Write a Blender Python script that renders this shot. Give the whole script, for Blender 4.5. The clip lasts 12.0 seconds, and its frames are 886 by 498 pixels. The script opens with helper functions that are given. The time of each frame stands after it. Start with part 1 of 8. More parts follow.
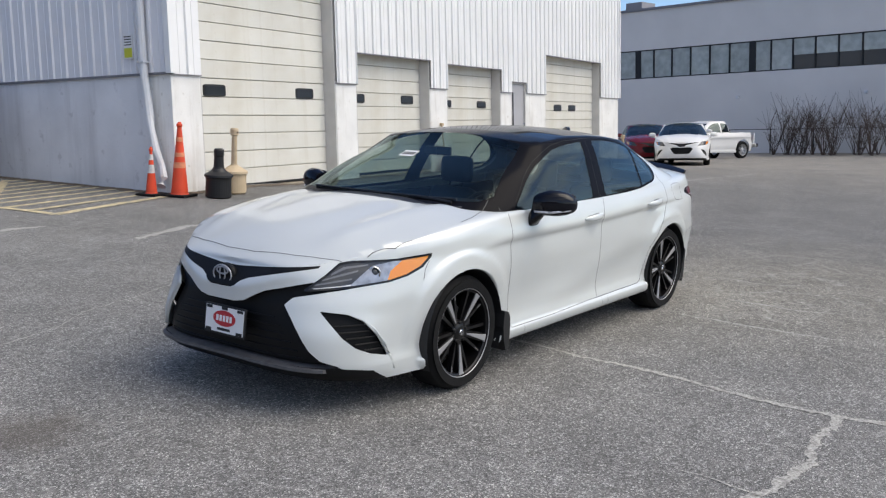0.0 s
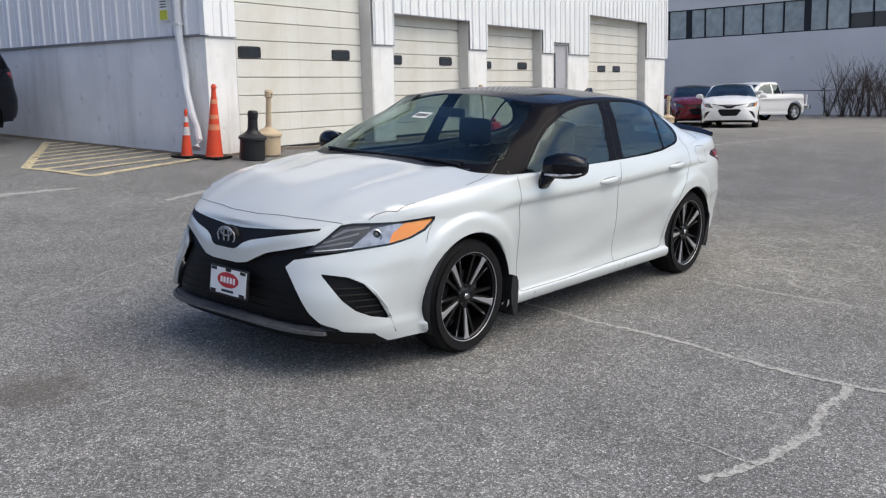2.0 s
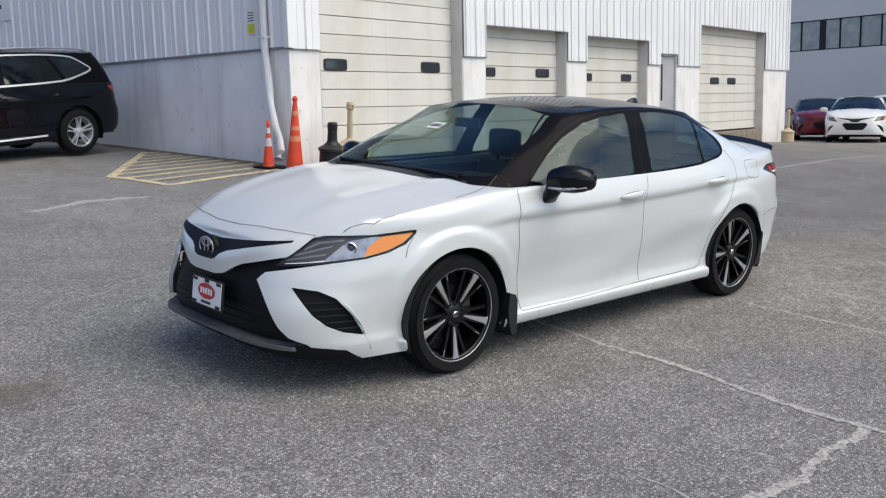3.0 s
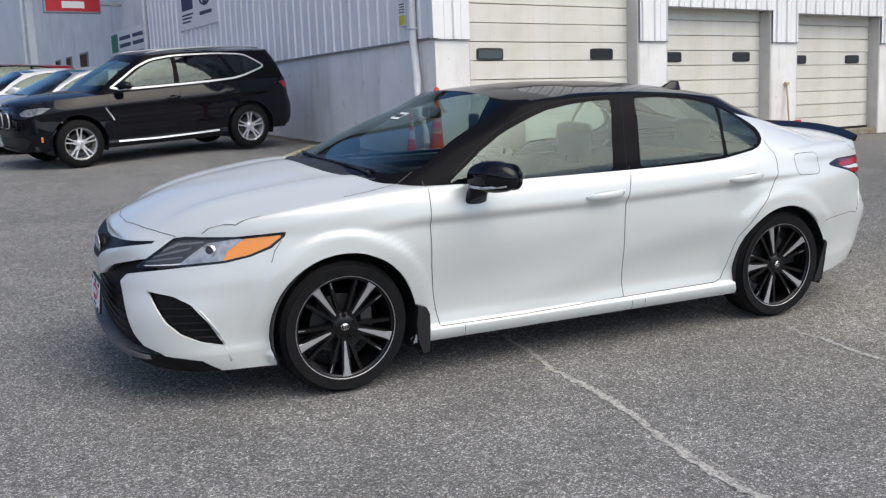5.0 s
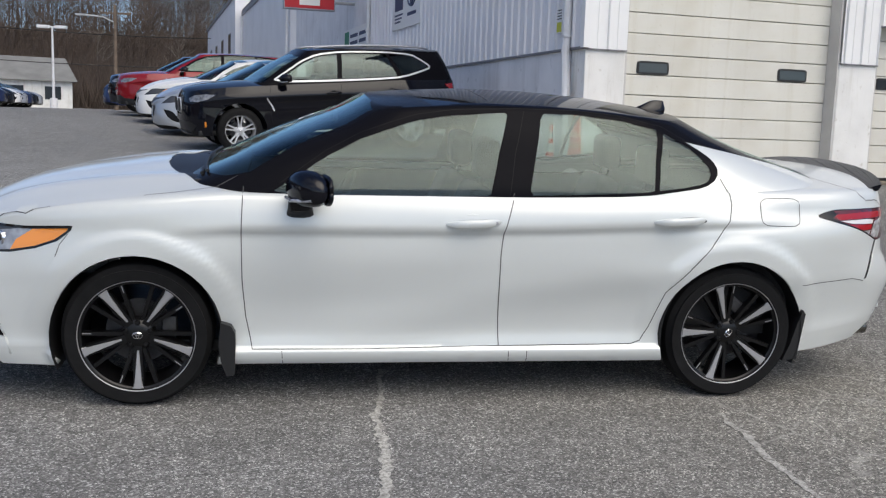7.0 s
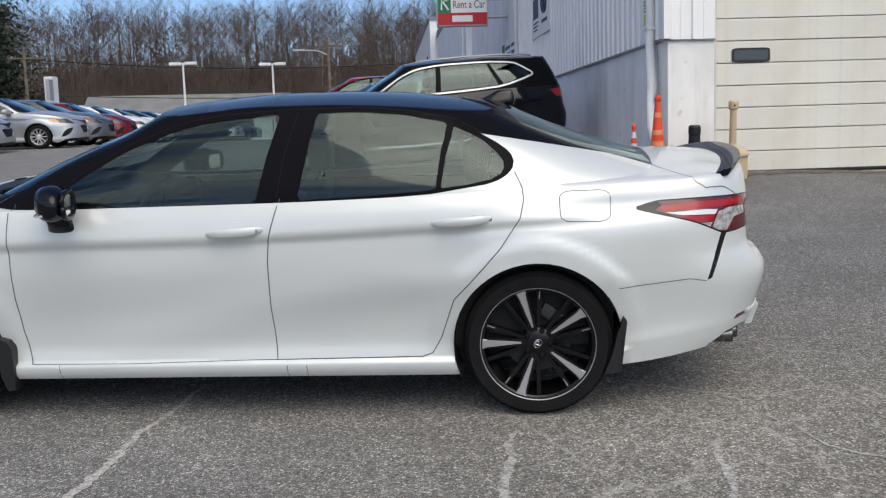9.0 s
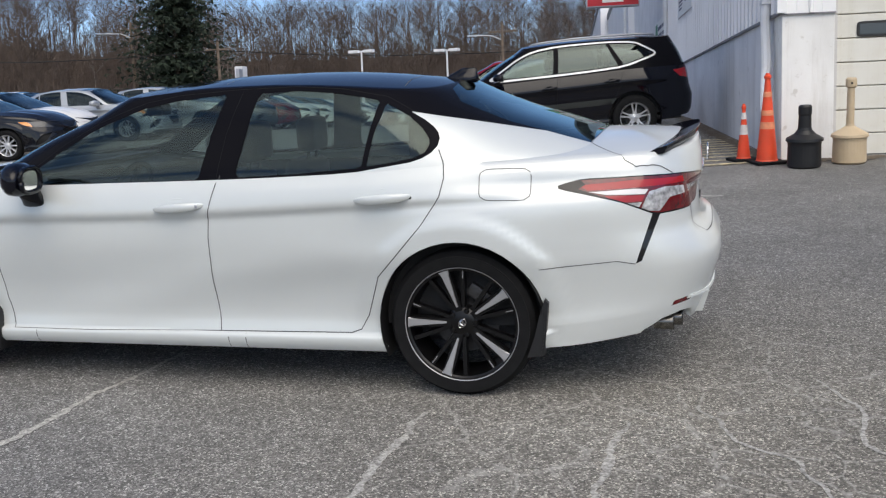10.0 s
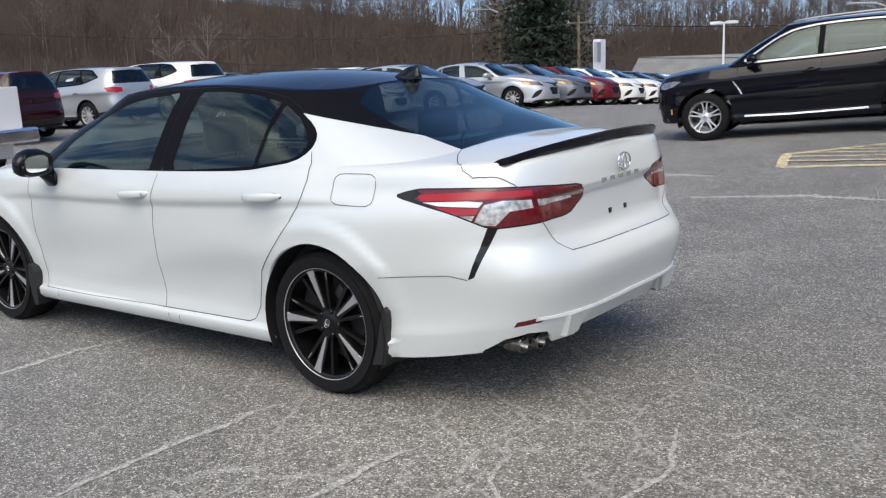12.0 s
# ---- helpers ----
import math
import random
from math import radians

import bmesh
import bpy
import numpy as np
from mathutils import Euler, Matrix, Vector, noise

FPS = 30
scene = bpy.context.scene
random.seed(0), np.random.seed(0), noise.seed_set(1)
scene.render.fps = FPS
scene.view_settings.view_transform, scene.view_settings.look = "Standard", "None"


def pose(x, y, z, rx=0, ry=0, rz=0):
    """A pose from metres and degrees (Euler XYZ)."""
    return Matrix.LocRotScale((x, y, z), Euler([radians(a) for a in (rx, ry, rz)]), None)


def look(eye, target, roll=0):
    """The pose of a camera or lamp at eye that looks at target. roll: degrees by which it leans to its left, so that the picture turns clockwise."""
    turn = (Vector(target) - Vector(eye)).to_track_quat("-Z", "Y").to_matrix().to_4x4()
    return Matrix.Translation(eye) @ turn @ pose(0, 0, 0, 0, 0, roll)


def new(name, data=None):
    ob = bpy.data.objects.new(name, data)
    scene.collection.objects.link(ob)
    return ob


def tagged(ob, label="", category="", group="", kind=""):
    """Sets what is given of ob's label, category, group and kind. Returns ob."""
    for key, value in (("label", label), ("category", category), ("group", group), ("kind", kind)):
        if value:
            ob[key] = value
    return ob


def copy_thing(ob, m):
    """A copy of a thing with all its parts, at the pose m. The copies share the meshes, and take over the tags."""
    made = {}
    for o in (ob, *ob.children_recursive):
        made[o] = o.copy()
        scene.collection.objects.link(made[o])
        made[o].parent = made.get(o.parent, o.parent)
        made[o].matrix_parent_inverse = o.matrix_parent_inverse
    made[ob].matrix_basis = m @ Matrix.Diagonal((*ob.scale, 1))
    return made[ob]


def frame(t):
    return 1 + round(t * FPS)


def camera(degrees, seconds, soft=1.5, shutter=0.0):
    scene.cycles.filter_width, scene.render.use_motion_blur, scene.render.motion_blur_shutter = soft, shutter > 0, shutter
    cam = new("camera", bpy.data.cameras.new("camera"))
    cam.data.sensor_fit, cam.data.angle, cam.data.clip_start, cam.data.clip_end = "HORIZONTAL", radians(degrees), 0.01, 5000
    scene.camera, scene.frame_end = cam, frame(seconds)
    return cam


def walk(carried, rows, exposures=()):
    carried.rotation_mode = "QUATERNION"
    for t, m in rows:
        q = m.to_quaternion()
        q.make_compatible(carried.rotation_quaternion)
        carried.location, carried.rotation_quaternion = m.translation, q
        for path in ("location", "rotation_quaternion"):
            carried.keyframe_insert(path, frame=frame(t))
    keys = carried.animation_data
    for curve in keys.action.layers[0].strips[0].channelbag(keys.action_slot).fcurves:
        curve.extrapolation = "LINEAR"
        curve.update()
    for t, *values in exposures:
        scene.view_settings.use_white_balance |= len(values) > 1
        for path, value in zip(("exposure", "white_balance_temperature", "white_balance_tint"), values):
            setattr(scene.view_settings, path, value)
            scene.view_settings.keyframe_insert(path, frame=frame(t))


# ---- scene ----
# the camera and its walk
cam = camera(50.22, 12.0, soft=1.25)
PATH = [
    (0, (5.726, 3.956, 1.428), (4.1305, 2.7763, 1.1763), -1.30),
    (0.5, (5.729, 3.955, 1.427), (4.1322, 2.7738, 1.1935), -1.07),
    (1, (5.736, 3.947, 1.427), (4.1531, 2.7486, 1.1851), -1.68),
    (1.5, (5.701, 3.958, 1.424), (4.1372, 2.7453, 1.1327), -2.79),
    (2, (5.542, 4.127, 1.419), (4.0207, 2.8707, 1.0917), -1.42),
    (2.5, (5.251, 4.311, 1.384), (3.8099, 2.9625, 1.0615), -0.60),
    (3, (4.845, 4.526, 1.373), (3.5054, 3.0699, 1.0802), -1.39),
    (3.2, (4.671, 4.628, 1.357), (3.3786, 3.1281, 1.0736), -1.77),
    (4.8, (3.116, 5.088, 1.320), (2.1981, 3.3347, 1.0322), -2.80),
    (5, (2.944, 5.121, 1.297), (2.0733, 3.3440, 1.0052), -2.31),
    (5.5, (2.417, 5.143, 1.311), (1.6714, 3.3111, 1.0147), -1.02),
    (6, (1.870, 5.211, 1.307), (1.2583, 3.3318, 1.0014), 0.32),
    (6.5, (1.336, 5.222, 1.254), (0.8416, 3.3042, 0.9744), 1.69),
    (6.7, (1.108, 5.211, 1.277), (0.6770, 3.2778, 1.0005), 1.96),
    (8.3, (-0.606, 5.103, 1.219), (-0.5623, 3.1178, 0.9824), -0.68),
    (8.5, (-0.811, 5.100, 1.232), (-0.7271, 3.1165, 0.9917), -0.94),
    (9, (-1.334, 5.006, 1.206), (-1.1754, 3.0272, 0.9653), -1.81),
    (9.5, (-1.900, 4.938, 1.170), (-1.5727, 2.9799, 0.9237), -2.99),
    (10, (-2.450, 4.816, 1.136), (-1.9098, 2.9075, 0.8778), -2.16),
    (10.5, (-2.979, 4.661, 1.155), (-2.2191, 2.8305, 0.8900), -1.19),
    (11, (-3.456, 4.452, 1.155), (-2.5177, 2.7075, 0.8771), -0.60),
    (11.5, (-3.903, 4.105, 1.182), (-2.8635, 2.4233, 0.8780), -0.81),
    (12, (-4.381, 3.801, 1.212), (-3.1560, 2.2475, 0.9184), -1.19),
]
walk(cam, [(t, look(eye, aim, lean)) for t, eye, aim, lean in PATH], [(0, 0.36, 7000, 9), (3.0, 0.36, 7000, 9), (5.5, 0.29, 6950, 9), (6.5, 0.20, 6950, 9), (8.5, 0.14, 6950, 9), (10.0, 0.21, 6950, 9), (12.0, 0.47, 6950, 9)])

# world, sun and exposure
SUN = Vector((-0.32, 0.55, 0.77)).normalized()
world = bpy.data.worlds.new("sky")
scene.world = world
world.use_nodes = True
wn, wl = world.node_tree.nodes, world.node_tree.links
wn.clear()
sky = wn.new("ShaderNodeTexSky")
sky.sky_type, sky.sun_disc = "NISHITA", False
sky.sun_elevation = math.asin(SUN.z)
sky.sun_rotation = math.atan2(SUN.x, SUN.y)
sky.air_density, sky.dust_density, sky.ozone_density = 1.0, 0.0, 4.0
wco = wn.new("ShaderNodeTexCoord")
wmap = wn.new("ShaderNodeMapping")
wmap.inputs["Scale"].default_value = (1.0, 1.0, 6.0)
wnoise = wn.new("ShaderNodeTexNoise")
wnoise.inputs["Scale"].default_value, wnoise.inputs["Detail"].default_value, wnoise.inputs["Roughness"].default_value = 2.3, 7, 0.6
wramp = wn.new("ShaderNodeValToRGB")
wramp.color_ramp.elements[0].position, wramp.color_ramp.elements[1].position = 0.40, 0.64
wmix = wn.new("ShaderNodeMixRGB")
wmix.inputs[2].default_value = (10.5, 10.8, 11.2, 1)
wfac = wn.new("ShaderNodeMath")
wfac.operation = "MULTIPLY"
wfac.inputs[1].default_value = 0.75
wbg = wn.new("ShaderNodeBackground")
wbg.inputs["Strength"].default_value = 0.12
wout = wn.new("ShaderNodeOutputWorld")
wl.new(wco.outputs["Generated"], wmap.inputs["Vector"])
wl.new(wmap.outputs[0], wnoise.inputs["Vector"])
wl.new(wnoise.outputs["Fac"], wramp.inputs[0])
wnear = wn.new("ShaderNodeVectorMath")
wnear.operation = "DOT_PRODUCT"
wnear.inputs[1].default_value = Vector((0.05, 0.92, 0.38)).normalized()
wl.new(wco.outputs["Generated"], wnear.inputs[0])
wveil = wn.new("ShaderNodeMapRange")
wveil.inputs["From Min"].default_value, wveil.inputs["From Max"].default_value = 0.0, 0.6
wl.new(wnear.outputs["Value"], wveil.inputs["Value"])
wthin = wn.new("ShaderNodeMath")
wthin.operation = "MULTIPLY"
wl.new(wramp.outputs[0], wthin.inputs[0])
wl.new(wveil.outputs[0], wthin.inputs[1])
wl.new(wthin.outputs[0], wfac.inputs[0])
wl.new(wfac.outputs[0], wmix.inputs[0])
wtint = wn.new("ShaderNodeMixRGB")
wtint.blend_type = "MULTIPLY"
wtint.inputs[0].default_value = 1.0
wtint.inputs[2].default_value = (0.80, 0.88, 1.06, 1)
wl.new(sky.outputs[0], wtint.inputs[1])
wl.new(wtint.outputs[0], wmix.inputs[1])
# the veiled sun: a broad bright glow in the thin cloud round the sun's direction
wdot = wn.new("ShaderNodeVectorMath")
wdot.operation = "DOT_PRODUCT"
wdot.inputs[1].default_value = SUN
wexp = wn.new("ShaderNodeMath")
wexp.operation, wexp.inputs[1].default_value, wexp.inputs[2].default_value = "MULTIPLY_ADD", 13.0, -13.0
wpow = wn.new("ShaderNodeMath")
wpow.operation = "EXPONENT"
wglow = wn.new("ShaderNodeMixRGB")
wglow.blend_type = "ADD"
wglow.inputs[2].default_value = (15.0, 14.6, 13.7, 1)
wl.new(wco.outputs["Generated"], wdot.inputs[0])
wl.new(wdot.outputs["Value"], wexp.inputs[0])
wl.new(wexp.outputs[0], wpow.inputs[0])
wl.new(wpow.outputs[0], wglow.inputs[0])
wl.new(wmix.outputs[0], wglow.inputs[1])
wcore = wn.new("ShaderNodeMath")
wcore.operation, wcore.inputs[1].default_value = "POWER", 11.0
wdisc = wn.new("ShaderNodeMixRGB")
wdisc.blend_type = "ADD"
wdisc.inputs[2].default_value = (12.0, 11.8, 11.4, 1)
wl.new(wpow.outputs[0], wcore.inputs[0])
wl.new(wcore.outputs[0], wdisc.inputs[0])
wl.new(wglow.outputs[0], wdisc.inputs[1])
wl.new(wdisc.outputs[0], wbg.inputs[0])
wl.new(wbg.outputs[0], wout.inputs[0])

sun_data = bpy.data.lights.new("sun", "SUN")
sun_data.energy, sun_data.angle, sun_data.color = 1.5, radians(60), (1.0, 0.90, 0.78)
sun = new("sun", sun_data)
sun.matrix_world = look((0, 0, 60), Vector((0, 0, 60)) - SUN)
scene.view_settings.exposure = 0.0

# materials
def material(name, colour, rough=0.5, metal=0.0, grain=None, spots=None, bump=None, coat=0.0, vary=0.0, drips=None):
    """grain: (size in metres, amount) of fine light and dark; spots: (size, amount, colour) of stains; bump: (size, height in metres); vary: between pieces."""
    mat = bpy.data.materials.new(name)
    mat.use_nodes = True
    nt = mat.node_tree
    n, l = nt.nodes, nt.links
    b = n["Principled BSDF"]
    b.inputs["Base Color"].default_value = (*colour, 1)
    b.inputs["Roughness"].default_value = rough
    b.inputs["Metallic"].default_value = metal
    b.inputs["Coat Weight"].default_value = coat
    b.inputs["Coat Roughness"].default_value = 0.04
    co = n.new("ShaderNodeTexCoord")
    last = None

    def tex(size, detail=4):
        t = n.new("ShaderNodeTexNoise")
        t.inputs["Scale"].default_value, t.inputs["Detail"].default_value = 1.0 / size, detail
        l.new(co.outputs["Object"], t.inputs["Vector"])
        return t

    def mix(a, fac, kind, second):
        m = n.new("ShaderNodeMixRGB")
        m.blend_type = kind
        if a is None:
            m.inputs[1].default_value = (*colour, 1)
        else:
            l.new(a, m.inputs[1])
        if isinstance(fac, float):
            m.inputs[0].default_value = fac
        else:
            l.new(fac, m.inputs[0])
        if isinstance(second, tuple):
            m.inputs[2].default_value = (*second, 1)
        else:
            l.new(second, m.inputs[2])
        return m.outputs[0]

    def ramp(src, lo, hi, a=(0, 0, 0), c=(1, 1, 1)):
        r = n.new("ShaderNodeValToRGB")
        e = r.color_ramp.elements
        e[0].position, e[1].position = lo, hi
        e[0].color, e[1].color = (*a, 1), (*c, 1)
        l.new(src, r.inputs[0])
        return r.outputs[0]

    if spots:
        t = tex(spots[0], 6)
        f = ramp(t.outputs["Fac"], 0.46, 0.72)
        k = n.new("ShaderNodeMath")
        k.operation = "MULTIPLY"
        k.inputs[1].default_value = spots[1]
        l.new(f, k.inputs[0])
        last = mix(last, k.outputs[0], "MIX", spots[2])
    if drips:
        # tall narrow run marks: (width in metres, amount, colour)
        st = n.new("ShaderNodeMapping")
        st.inputs["Scale"].default_value = (1.0, 1.0, 0.1)
        l.new(co.outputs["Object"], st.inputs["Vector"])
        t = n.new("ShaderNodeTexNoise")
        t.inputs["Scale"].default_value, t.inputs["Detail"].default_value, t.inputs["Roughness"].default_value = 1.0 / drips[0], 5, 0.65
        l.new(st.outputs[0], t.inputs["Vector"])
        k = n.new("ShaderNodeMath")
        k.operation, k.inputs[1].default_value = "MULTIPLY", drips[1]
        l.new(ramp(t.outputs["Fac"], 0.52, 0.74), k.inputs[0])
        last = mix(last, k.outputs[0], "MIX", drips[2])
        t = tex(drips[0] * 0.5, 7)
        k = n.new("ShaderNodeMath")
        k.operation, k.inputs[1].default_value = "MULTIPLY", drips[1]
        l.new(ramp(t.outputs["Fac"], 0.62, 0.70), k.inputs[0])
        last = mix(last, k.outputs[0], "MIX", drips[2])
    if grain:
        t = tex(grain[0], 5)
        g = ramp(t.outputs["Fac"], 0.3, 0.7, (1 - grain[1],) * 3, (1 + grain[1],) * 3)
        last = mix(last, 1.0, "MULTIPLY", g)
    if vary:
        oi = n.new("ShaderNodeObjectInfo")
        g = ramp(oi.outputs["Random"], 0.0, 1.0, (1 - vary,) * 3, (1 + vary,) * 3)
        last = mix(last, 1.0, "MULTIPLY", g)
    if last is not None:
        l.new(last, b.inputs["Base Color"])
    if bump:
        t = tex(bump[0], 4)
        u = n.new("ShaderNodeBump")
        u.inputs["Strength"].default_value = 1.0
        u.inputs["Distance"].default_value = bump[1]
        l.new(t.outputs["Fac"], u.inputs["Height"])
        l.new(u.outputs[0], b.inputs["Normal"])
    return mat


def paint(name, colour, flake=0.0, rough=0.35, metal=0.0):
    """Car paint: a coloured base under a clear coat, with fine road dust."""
    m = material(name, colour, rough, metal, grain=(0.9, 0.03), coat=0.85)
    m.node_tree.nodes["Principled BSDF"].inputs["Specular IOR Level"].default_value = 0.0
    if flake:
        m.node_tree.nodes["Principled BSDF"].inputs["Metallic"].default_value = flake
    return m


def glass(name, tint, clear, rough=0.0, gloss=0.06):
    """A thin pane: mirror-like reflection over a tinted clear sheet."""
    mat = bpy.data.materials.new(name)
    mat.use_nodes = True
    n, l = mat.node_tree.nodes, mat.node_tree.links
    n.clear()
    out = n.new("ShaderNodeOutputMaterial")
    mx = n.new("ShaderNodeMixShader")
    tr = n.new("ShaderNodeBsdfTransparent")
    tr.inputs[0].default_value = (*[c * clear for c in tint], 1)
    gl = n.new("ShaderNodeBsdfGlossy")
    gl.inputs["Roughness"].default_value = rough
    gl.inputs["Color"].default_value = (0.82, 0.97, 0.94, 1)
    lw = n.new("ShaderNodeLayerWeight")
    lw.inputs["Blend"].default_value = 0.5
    po = n.new("ShaderNodeMath")
    po.operation, po.inputs[1].default_value = "POWER", 4.6
    fr = n.new("ShaderNodeMath")
    fr.operation, fr.inputs[1].default_value, fr.inputs[2].default_value = "MULTIPLY_ADD", 0.9, gloss
    l.new(lw.outputs["Facing"], po.inputs[0])
    l.new(po.outputs[0], fr.inputs[0])
    l.new(fr.outputs[0], mx.inputs[0])
    l.new(tr.outputs[0], mx.inputs[1])
    l.new(gl.outputs[0], mx.inputs[2])
    l.new(mx.outputs[0], out.inputs[0])
    return mat


PEARL = paint("pearl_white_paint", (0.665, 0.69, 0.675), 0.25, 0.36)
PILLAR = material("gloss_black_pillar", (0.007, 0.007, 0.009), 0.16)
PILLAR.node_tree.nodes["Principled BSDF"].inputs["Specular IOR Level"].default_value = 0.03
GRILLE_BLACK = material("grille_black", (0.006, 0.006, 0.0065), 0.5, bump=(0.006, 0.0006))
GRILLE_BLACK.node_tree.nodes["Principled BSDF"].inputs["Specular IOR Level"].default_value = 0.2
LIP_GREY = material("scuffed_lip_grey", (0.09, 0.09, 0.095), 0.5, grain=(0.05, 0.3))
BLACK_PAINT = paint("gloss_black_paint", (0.004, 0.0045, 0.008), 0.0, 0.3)
BLACK_PAINT.node_tree.nodes["Principled BSDF"].inputs["Coat Weight"].default_value = 0.65
TRIM = material("black_plastic", (0.011, 0.011, 0.012), 0.5, bump=(0.004, 0.0004))
GLOSS = material("gloss_black_trim", (0.008, 0.008, 0.009), 0.12)
GAP = material("panel_gap", (0.075, 0.075, 0.077), 0.8)
PALE_BAR = material("pale_light_bar", (0.72, 0.7, 0.7), 0.2, coat=0.5)
RUBBER = material("tyre_rubber", (0.0075, 0.0075, 0.008), 0.8, grain=(0.05, 0.25), bump=(0.006, 0.0008))
RUBBER.node_tree.nodes["Principled BSDF"].inputs["Specular IOR Level"].default_value = 0.22
RIM_BLACK = material("rim_black", (0.004, 0.004, 0.0045), 0.3)
RIM_BLACK.node_tree.nodes["Principled BSDF"].inputs["Specular IOR Level"].default_value = 0.35
IRON = material("brake_iron", (0.06, 0.06, 0.062), 0.5, 0.5, grain=(0.05, 0.3))
RIM_CUT = material("machined_alloy", (0.42, 0.42, 0.43), 0.42, 0.55)
CHROME = material("chrome", (0.75, 0.75, 0.76), 0.12, 1.0)
SILVER = material("silver_alloy", (0.62, 0.63, 0.65), 0.35, 0.5)
SATIN = material("satin_silver_trim", (0.42, 0.43, 0.46), 0.4, 0.5)
CABIN = material("cabin_black", (0.014, 0.014, 0.015), 0.75, grain=(0.03, 0.2))
SEAT = material("seat_leather", (0.03, 0.03, 0.031), 0.55, grain=(0.08, 0.25), bump=(0.01, 0.001))
AMBER = material("amber_lens", (0.85, 0.28, 0.03), 0.12, coat=1.0)
RED_LENS = material("red_lens", (0.11, 0.004, 0.007), 0.1, coat=0.6, grain=(0.02, 0.3))
RED_BAND = material("bright_red_lens", (0.36, 0.006, 0.01), 0.15, coat=0.3)
CLEAR_LENS = material("clear_lens", (0.5, 0.5, 0.51), 0.15, 0.3, grain=(0.022, 0.55), coat=1.0)
LAMP_DARK = material("lamp_housing", (0.05, 0.052, 0.056), 0.25, 0.3, coat=0.5)
LAMP_SILVER = material("lamp_reflector_silver", (0.36, 0.37, 0.39), 0.2, 0.5, grain=(0.035, 0.3), coat=0.8)
LAMP_STRIPE = material("lamp_stripe_grey", (0.15, 0.155, 0.165), 0.3, 0.3, coat=0.6)
HEAD_GREY = material("grey_lamp_lens", (0.2, 0.205, 0.215), 0.15, 0.3, grain=(0.05, 0.6), coat=1.0)
SIDE_GLASS = glass("side_glass", (0.80, 0.96, 0.91), 0.58)
SHIELD_GLASS = glass("windshield_glass", (0.86, 0.98, 0.94), 0.58, gloss=0.02)
DARK_GLASS = glass("tinted_glass", (0.6, 0.66, 0.7), 0.30)
WHITE_TEXT = material("white_marking", (0.8, 0.8, 0.79), 0.5)
BLACK_TEXT = material("black_marking", (0.02, 0.02, 0.022), 0.5)
RED_TEXT = material("red_marking", (0.5, 0.02, 0.03), 0.45)

WALL_WHITE = material("white_painted_concrete", (0.82, 0.815, 0.79), 0.75, grain=(0.6, 0.06), spots=(0.9, 0.35, (0.5, 0.48, 0.43)), bump=(0.03, 0.002), drips=(0.22, 0.4, (0.42, 0.38, 0.31)))
WALL_GREY = material("grey_painted_concrete", (0.77, 0.77, 0.79), 0.8, grain=(0.7, 0.06), spots=(1.1, 0.45, (0.58, 0.58, 0.6)), bump=(0.04, 0.002), drips=(0.35, 0.4, (0.42, 0.41, 0.42)))
CLAD_WHITE = material("white_metal_cladding", (0.84, 0.84, 0.835), 0.45, grain=(1.4, 0.03), spots=(1.6, 0.12, (0.6, 0.58, 0.53)))
CLAD_GREY = material("grey_metal_cladding", (0.8, 0.8, 0.825), 0.45, grain=(1.4, 0.04), spots=(1.6, 0.15, (0.5, 0.5, 0.53)))
# greyer than the white walls: shade of the openings is put into this colour
JAMB = material("jamb_shade_grey", (0.6, 0.585, 0.56), 0.7, grain=(0.4, 0.08), spots=(0.5, 0.3, (0.45, 0.43, 0.4)))
DOOR_CREAM = material("cream_door_panel", (0.7, 0.685, 0.62), 0.5, grain=(0.9, 0.05), spots=(0.7, 0.4, (0.54, 0.49, 0.38)), vary=0.03, drips=(0.16, 0.3, (0.5, 0.45, 0.34)))
SILL_DIRT = material("dirty_concrete_sill", (0.26, 0.225, 0.17), 0.9, grain=(0.08, 0.3), spots=(0.25, 0.6, (0.12, 0.1, 0.075)), bump=(0.03, 0.003))
LITTER = material("leaf_litter", (0.10, 0.075, 0.052), 0.95, grain=(0.025, 0.6), spots=(0.09, 0.7, (0.2, 0.17, 0.13)))
STEEL_DOOR = material("grey_steel_door", (0.42, 0.42, 0.44), 0.5, grain=(0.5, 0.06))
SEAM = material("seam_shadow", (0.62, 0.6, 0.53), 0.8)
FLASH = material("dark_flashing", (0.2, 0.2, 0.22), 0.5)
OFFICE = material("grey_rendered_wall", (0.74, 0.715, 0.69), 0.85, grain=(2.5, 0.05), spots=(4.0, 0.2, (0.66, 0.64, 0.62)), bump=(0.05, 0.002))
PANE_DARK = material("dark_window_pane", (0.03, 0.036, 0.042), 0.08, coat=0.5)
BLIND = material("pale_blind", (0.44, 0.48, 0.46), 0.35, grain=(0.35, 0.2), coat=1.0, vary=0.14)
YELLOW = material("worn_yellow_paint", (0.58, 0.49, 0.30), 0.8, grain=(0.05, 0.35), spots=(0.12, 0.9, (0.22, 0.2, 0.17)))
ORANGE = material("orange_cone_plastic", (0.8, 0.075, 0.025), 0.5, grain=(0.2, 0.12), spots=(0.1, 0.3, (0.4, 0.09, 0.04)))
REFLECT = material("reflective_collar", (0.66, 0.64, 0.62), 0.4, grain=(0.06, 0.15))
BEIGE = material("beige_plastic", (0.55, 0.43, 0.28), 0.55, grain=(0.3, 0.08), spots=(0.15, 0.3, (0.33, 0.24, 0.15)))
